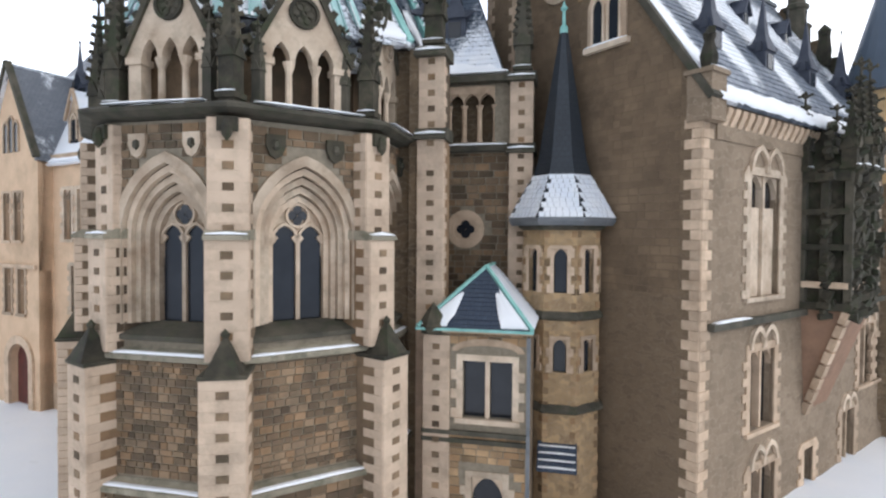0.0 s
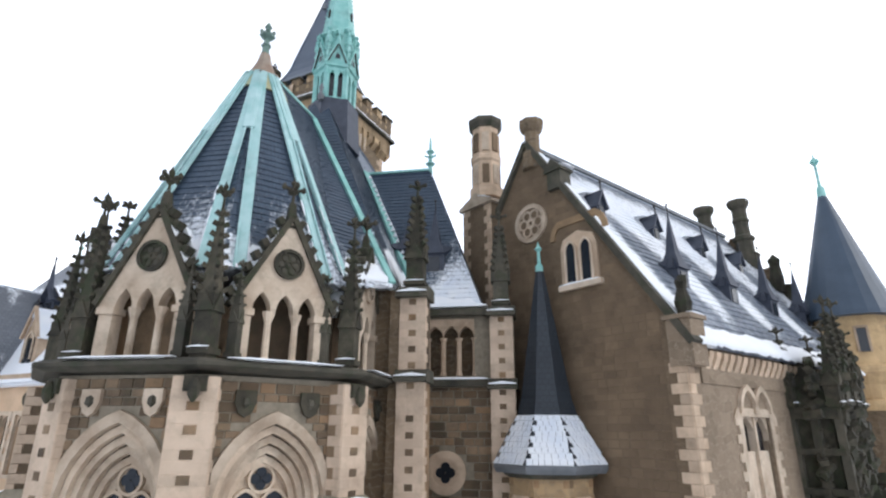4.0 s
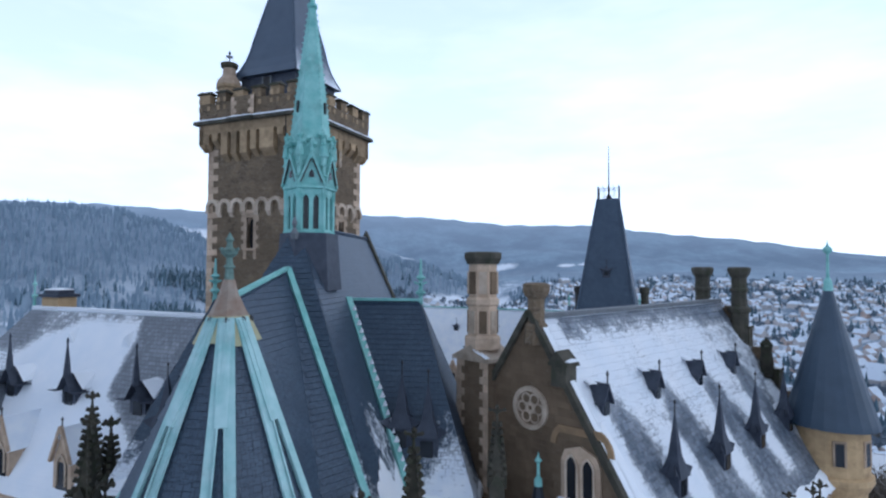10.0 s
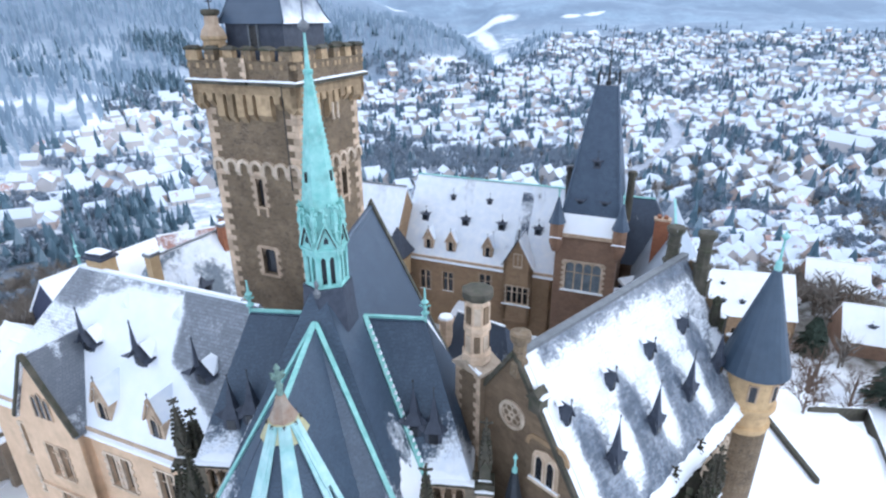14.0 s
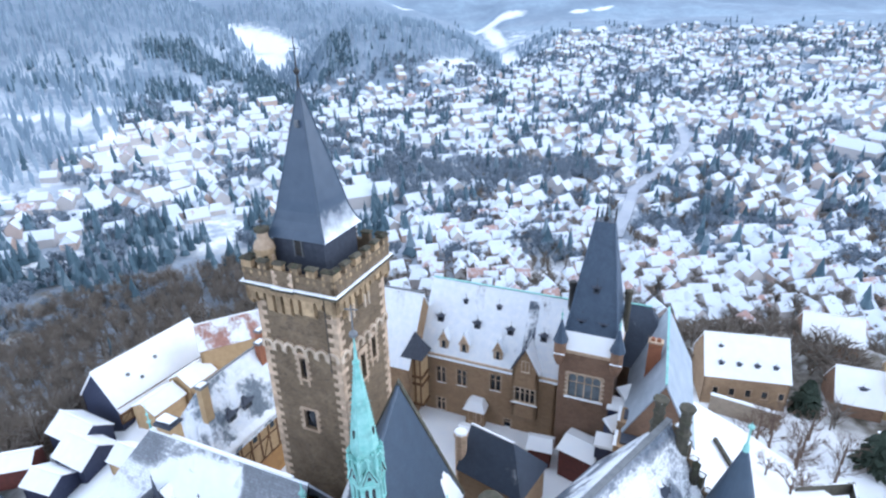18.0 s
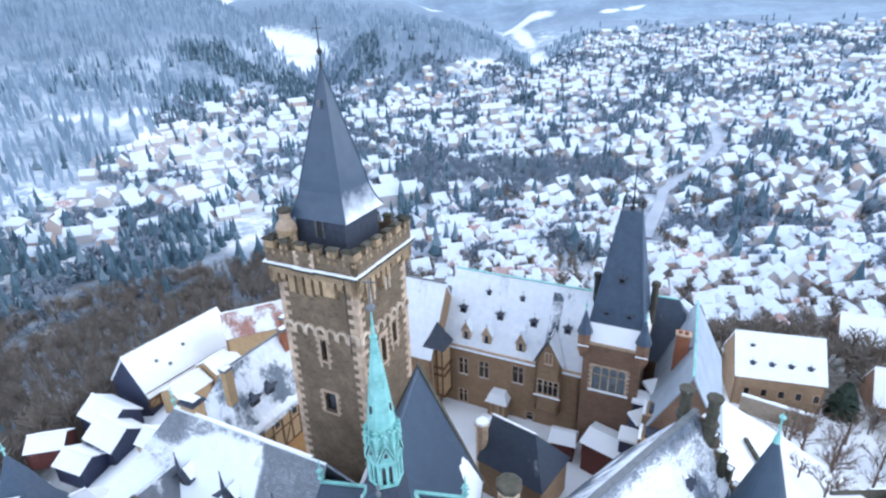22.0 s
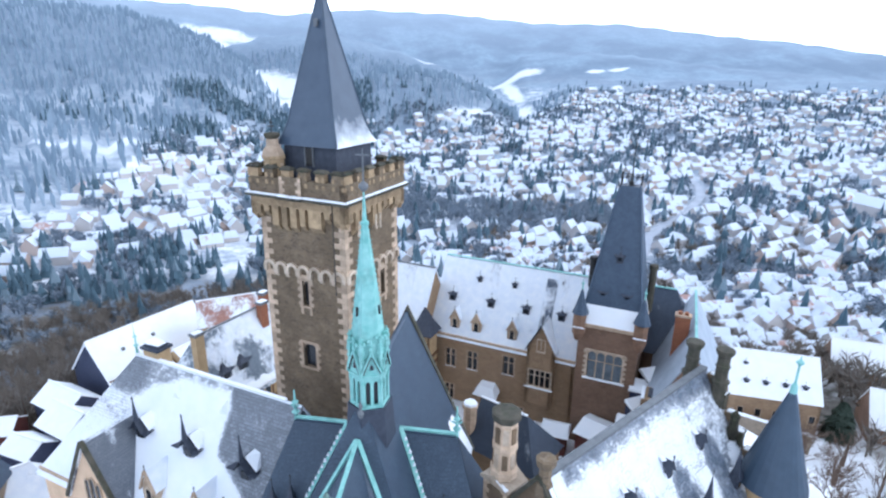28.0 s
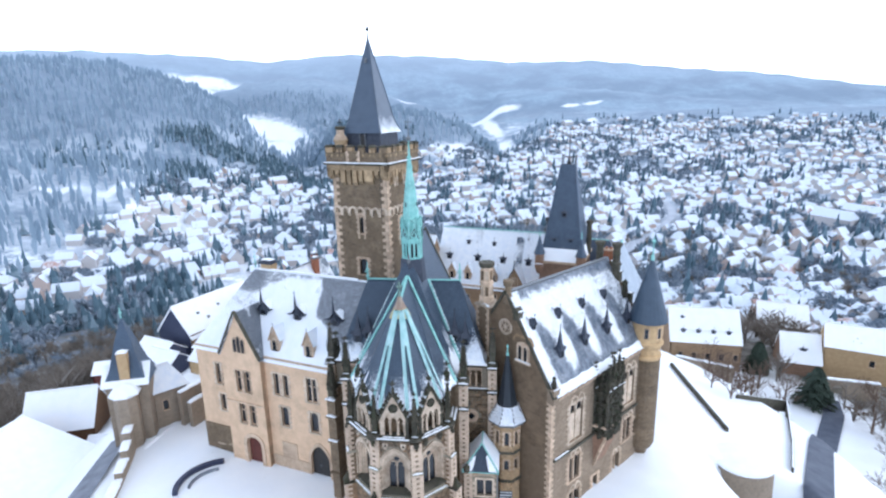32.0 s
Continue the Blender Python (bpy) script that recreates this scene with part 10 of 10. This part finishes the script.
M["plasterstone"] = masonry("grey_ochre_rubble", [(0.33, 0.26, 0.19), (0.25, 0.2, 0.15), (0.40, 0.32, 0.24)], (0.32, 0.27, 0.21), 0.5, 0.28, 0.02, 0.4)
make_outer()


def make_terraces():
    # garden terrace walls below the hall
    t = thing("terrace_wall", "low dark stone parapet across the snowy terrace", "wall", group="garden walls")
    bm = B()
    beam(bm, (42.3, 65.9, -5.6), (40.6, 43.0, -5.1), 0.5, 2.4)
    part("wall", bm, "ledge", t)
    t = thing("yard_wall", "low stone wall before the stable house, coped with snow", "wall", group="garden walls")
    bm = B()
    beam(bm, (53.6, 87.3, -16.4), (64.0, 81.0, -16.8), 0.5, 6.0)
    part("wall", bm, "plasterstone", t)
    snow_strip(t, (53.6, 87.3, -13.4), (64.0, 81.0, -13.8), 0.9, 0.3)
    t = thing("garden_wall", "garden wall on the lower terrace edged with snow", "wall", group="garden walls")
    for (x0, y0, z0, x1, y1, z1) in ((50.8, 58.3, -7.4, 63.4, 62.3, -11.6), (63.4, 62.3, -11.6, 52.4, 44.8, -7.9), (52.4, 44.8, -7.9, 46.0, 35.5, -5.8)):
        bm = B()
        beam(bm, (x0, y0, z0 - 0.8), (x1, y1, z1 - 0.8), 0.3, 2.2)
        part("wall", bm, "ledge", t)
        snow_strip(t, (x0, y0, z0 + 0.28), (x1, y1, z1 + 0.28), 0.28, 0.1)
    b = thing("bastion", "round ochre stone bastion with a snow-covered top", "bastion", pose(38.0, 34.4, 0))
    bm = B()
    lathe(bm, [(4.2, -16), (3.75, -3.2)], 28)
    part("wall", bm, "plasterstone", b)
    bm = B()
    lathe(bm, [(3.85, -3.25), (4.0, -3.0), (3.7, -2.8), (0, -2.6)], 28)
    part("snow", bm, "snow", b)
    # house on the slope below
    h = rough_block("stable_house", "long ochre house below the castle with a snow roof", pose(53.2, 90.0, 0, 0, 0, -15), 15.6, 11.0, -19, -10.4, -4.1, "courtwall", "snow", (0, 0), "house", 0.4, "snow", tuple((2.5 + 3.0 * i, 1.0, -15.0, -13.4) for i in range(5)))
    for x in (3.0, 6.3, 9.6, 12.9):
        small_dormer(h, pose(x, 1.3, -9.1), 0.85, 1.2, 0.7, 0.4)
    small_dormer(h, pose(3.0, 3.6, -6.5), 0.7, 1.0, 0.55, 0.3)
    rough_block("slope_house", "house on the slope with a snow roof and pale walls", pose(84.0, 106.0, 0, 0, 0, -25), 12.0, 9.0, -22, -13.5, -9.0, "courtwall2", "snow", (0, 0), "house", 0.5, "snow", ((3.0, 1.0, -16.5, -15.0), (6.0, 1.0, -16.5, -15.0), (9.0, 1.0, -16.5, -15.0)))
    g = rough_block("gate_range", "long low ochre range with a snowy roof", pose(85.2, 82.8, 0, 0, 0, -31), 42.0, 9.0, -19, -9.8, -6.0, "infill", "snow", (0, 0), "building", 0.4, "snow", ((9.0, 1.0, -13.5, -12.0), (15.0, 1.0, -13.5, -12.0)))
    for x in (6.0, 12.0, 18.0):
        small_dormer(g, pose(x, 1.4, -9.3), 0.9, 1.2, 0.6, 0.3)
    g = rough_block("gate_house", "small gate house with a steep snow roof and one dormer", pose(77.0, 84.9, 0, 0, 0, -23), 8.2, 8.5, -19, -14.0, -8.8, "courtwall2", "snow", (0, 0), "house", 0.4, "snow")
    small_dormer(g, pose(4.6, 1.6, -12.4), 1.2, 1.6, 0.8, 0.3)
    t = thing("gate_wall", "stone wall with an arched gateway, coped with snow", "wall", pose(77.5, 74.5, 0, 0, 0, -20), "garden walls")
    bm = B()
    wall(bm, 12.0, -20, -13.4, 0.8, [(3.4, 5.6, -20, -14.6)])
    spandrel(bm, 2.2, 1.0, 0.0, 0.8, -15.6, 4.5, False)
    part("wall", bm, "plasterstone", t)
    snow_strip(t, (0, 0.4, -13.4), (12, 0.4, -13.4), 1.0, 0.3)
    # road along the foot of the wall
    verts, faces = [], []
    pts = [(38, 12), (42.5, 24), (47.0, 31.6), (58.5, 46.5), (68.5, 57.5), (76.5, 66.5), (80, 73)]
    for (x0, y0), (x1, y1) in zip(pts, pts[1:]):
        for i in range(8):
            x, y = x0 + (x1 - x0) * i / 8, y0 + (y1 - y0) * i / 8
            d = Vector((y1 - y0, x0 - x1)).normalized() * 1.75
            for e in np.linspace(-1, 1, 7):
                verts.append((x + d.x * e, y + d.y * e, float(ground_height(x + d.x * e, y + d.y * e)) + 0.3))
    n = len(verts) // 7
    for i in range(n - 1):
        for j in range(6):
            faces.append((i * 7 + j, i * 7 + j + 1, (i + 1) * 7 + j + 1, (i + 1) * 7 + j))
    tagged(new("road", pydata("road", verts, faces, ["wet_road"], None, True)), "dark cleared road below the castle wall", "road", kind="structure")


make_terraces()


def bare_tree(name, label, x, y, z, h, w, seed, colour="twig"):
    """Trunk, limbs and a crown of fine twigs."""
    rng = random.Random(seed)
    t = thing(name, label, "tree", pose(x, y, z), "bare trees and shrubs round the castle")
    bm = B()
    lathe(bm, [(0.05 * w * 0.6, 0), (0.035 * w * 0.6, h * 0.5), (0.01, h * 0.85)], 6)
    trunk = part("trunk", bm, colour, t)
    verts, faces = [], []

    def stick(p, q, r):
        d = (q - p).normalized()
        a = d.orthogonal().normalized() * r
        b_ = d.cross(a)
        i = len(verts)
        verts.extend([p + a, p - a * 0.5 + b_ * 0.9, p - a * 0.5 - b_ * 0.9, q])
        faces.extend([(i, i + 1, i + 3), (i + 1, i + 2, i + 3), (i + 2, i, i + 3)])

    def grow(p, d, length, r, depth):
        q = p + d * length
        stick(p, q, r)
        if depth == 0:
            return
        for _ in range(4 if depth > 1 else 5):
            nd = (d + Vector((rng.uniform(-1, 1), rng.uniform(-1, 1), rng.uniform(-0.3, 0.7))) * 0.75).normalized()
            grow(p.lerp(q, rng.uniform(0.35, 1.0)), nd, length * rng.uniform(0.5, 0.75), r * 0.55, depth - 1)

    for i in range(7):
        a = i * 0.9 + rng.random()
        d = Vector((math.cos(a), math.sin(a), rng.uniform(0.5, 1.5))).normalized()
        grow(Vector((0, 0, h * rng.uniform(0.1, 0.5))), d, w * 0.32, 0.05 + 0.006 * w, 3)
    crown = new("crown", pydata("crown", verts, faces, [colour]))
    crown.parent = t
    return t


M["twig"] = plain("brown_twigs", (0.10, 0.065, 0.045), (0.17, 0.12, 0.09), 2.0, 0.9, 0, 0.2)
M["fir"] = plain("dark_green_fir", (0.018, 0.032, 0.022), (0.05, 0.07, 0.05), 1.5, 0.9, 0, 0.3)


def fir_tree(x, y, z, h, w, seed):
    rng = random.Random(seed)
    t = thing("fir_tree", "broad dark green fir below the terrace", "tree", pose(x, y, z))
    bm = B()
    lathe(bm, [(0.25, 0), (0.05, h)], 6)
    part("trunk", bm, "twig", t)
    verts, faces = [], []
    for i in range(620):
        f = rng.random() ** 0.8
        zz = h * (0.06 + 0.92 * f)
        r = w / 2 * (1 - f) ** 0.55
        a, q = rng.uniform(0, 6.283), r * rng.uniform(0.45, 1.05)
        px, py = q * math.cos(a), q * math.sin(a)
        s = rng.uniform(0.35, 0.8)
        b = len(verts)
        verts += [(px * 0.5, py * 0.5, zz + 0.35), (px + s * math.sin(a), py - s * math.cos(a), zz), (px * 1.2, py * 1.2, zz - 0.35), (px - s * math.sin(a), py + s * math.cos(a), zz + 0.05)]
        faces += [(b, b + 1, b + 2), (b, b + 2, b + 3)]
    c = new("crown", pydata("crown", verts, faces, ["fir"]))
    c.parent = t


fir_tree(75.0, 70.5, -17.6, 8.6, 7.6, 4)
fir_tree(72.4, 86.0, -17.8, 7.6, 6.0, 9)
for i, (x, y, h, w) in enumerate(((49.5, 57.5, 4.0, 6.0), (52.5, 59.5, 3.6, 5.0), (47.5, 60.5, 3.6, 5.0), (54.5, 63.5, 4.0, 6.0), (56, 72, 7, 9), (60, 70, 7, 9), (64, 74, 8, 9), (68, 78, 8, 9), (62, 80, 8, 9), (57, 78, 7, 8), (70, 72, 7, 8), (52, 70, 7, 8), (66, 68, 6, 8), (79, 60, 7, 9), (84, 66, 8, 9), (76, 52, 8, 9), (72, 46, 8, 9), (82, 54, 8, 9), (90, 62, 8, 9), (66, 40, 8, 8), (-70, 62, 9, 9), (-72, 54, 9, 9), (-66, 48, 8, 8), (-74, 44, 9, 9), (-64, 72, 9, 9), (-62, 80, 10, 9), (-56, 88, 10, 9), (-48, 96, 10, 9), (-38, 98, 10, 9), (-70, 34, 8, 8), (-66, 40, 7, 7))):
    bare_tree("bare_tree" if h > 4.5 else "bare_shrub", "leafless brown tree on the snowy slope" if h > 4.5 else "leafless brown shrub in the snow", x, y, float(ground_height(x, y)) - 0.2, h, w, 40 + i)
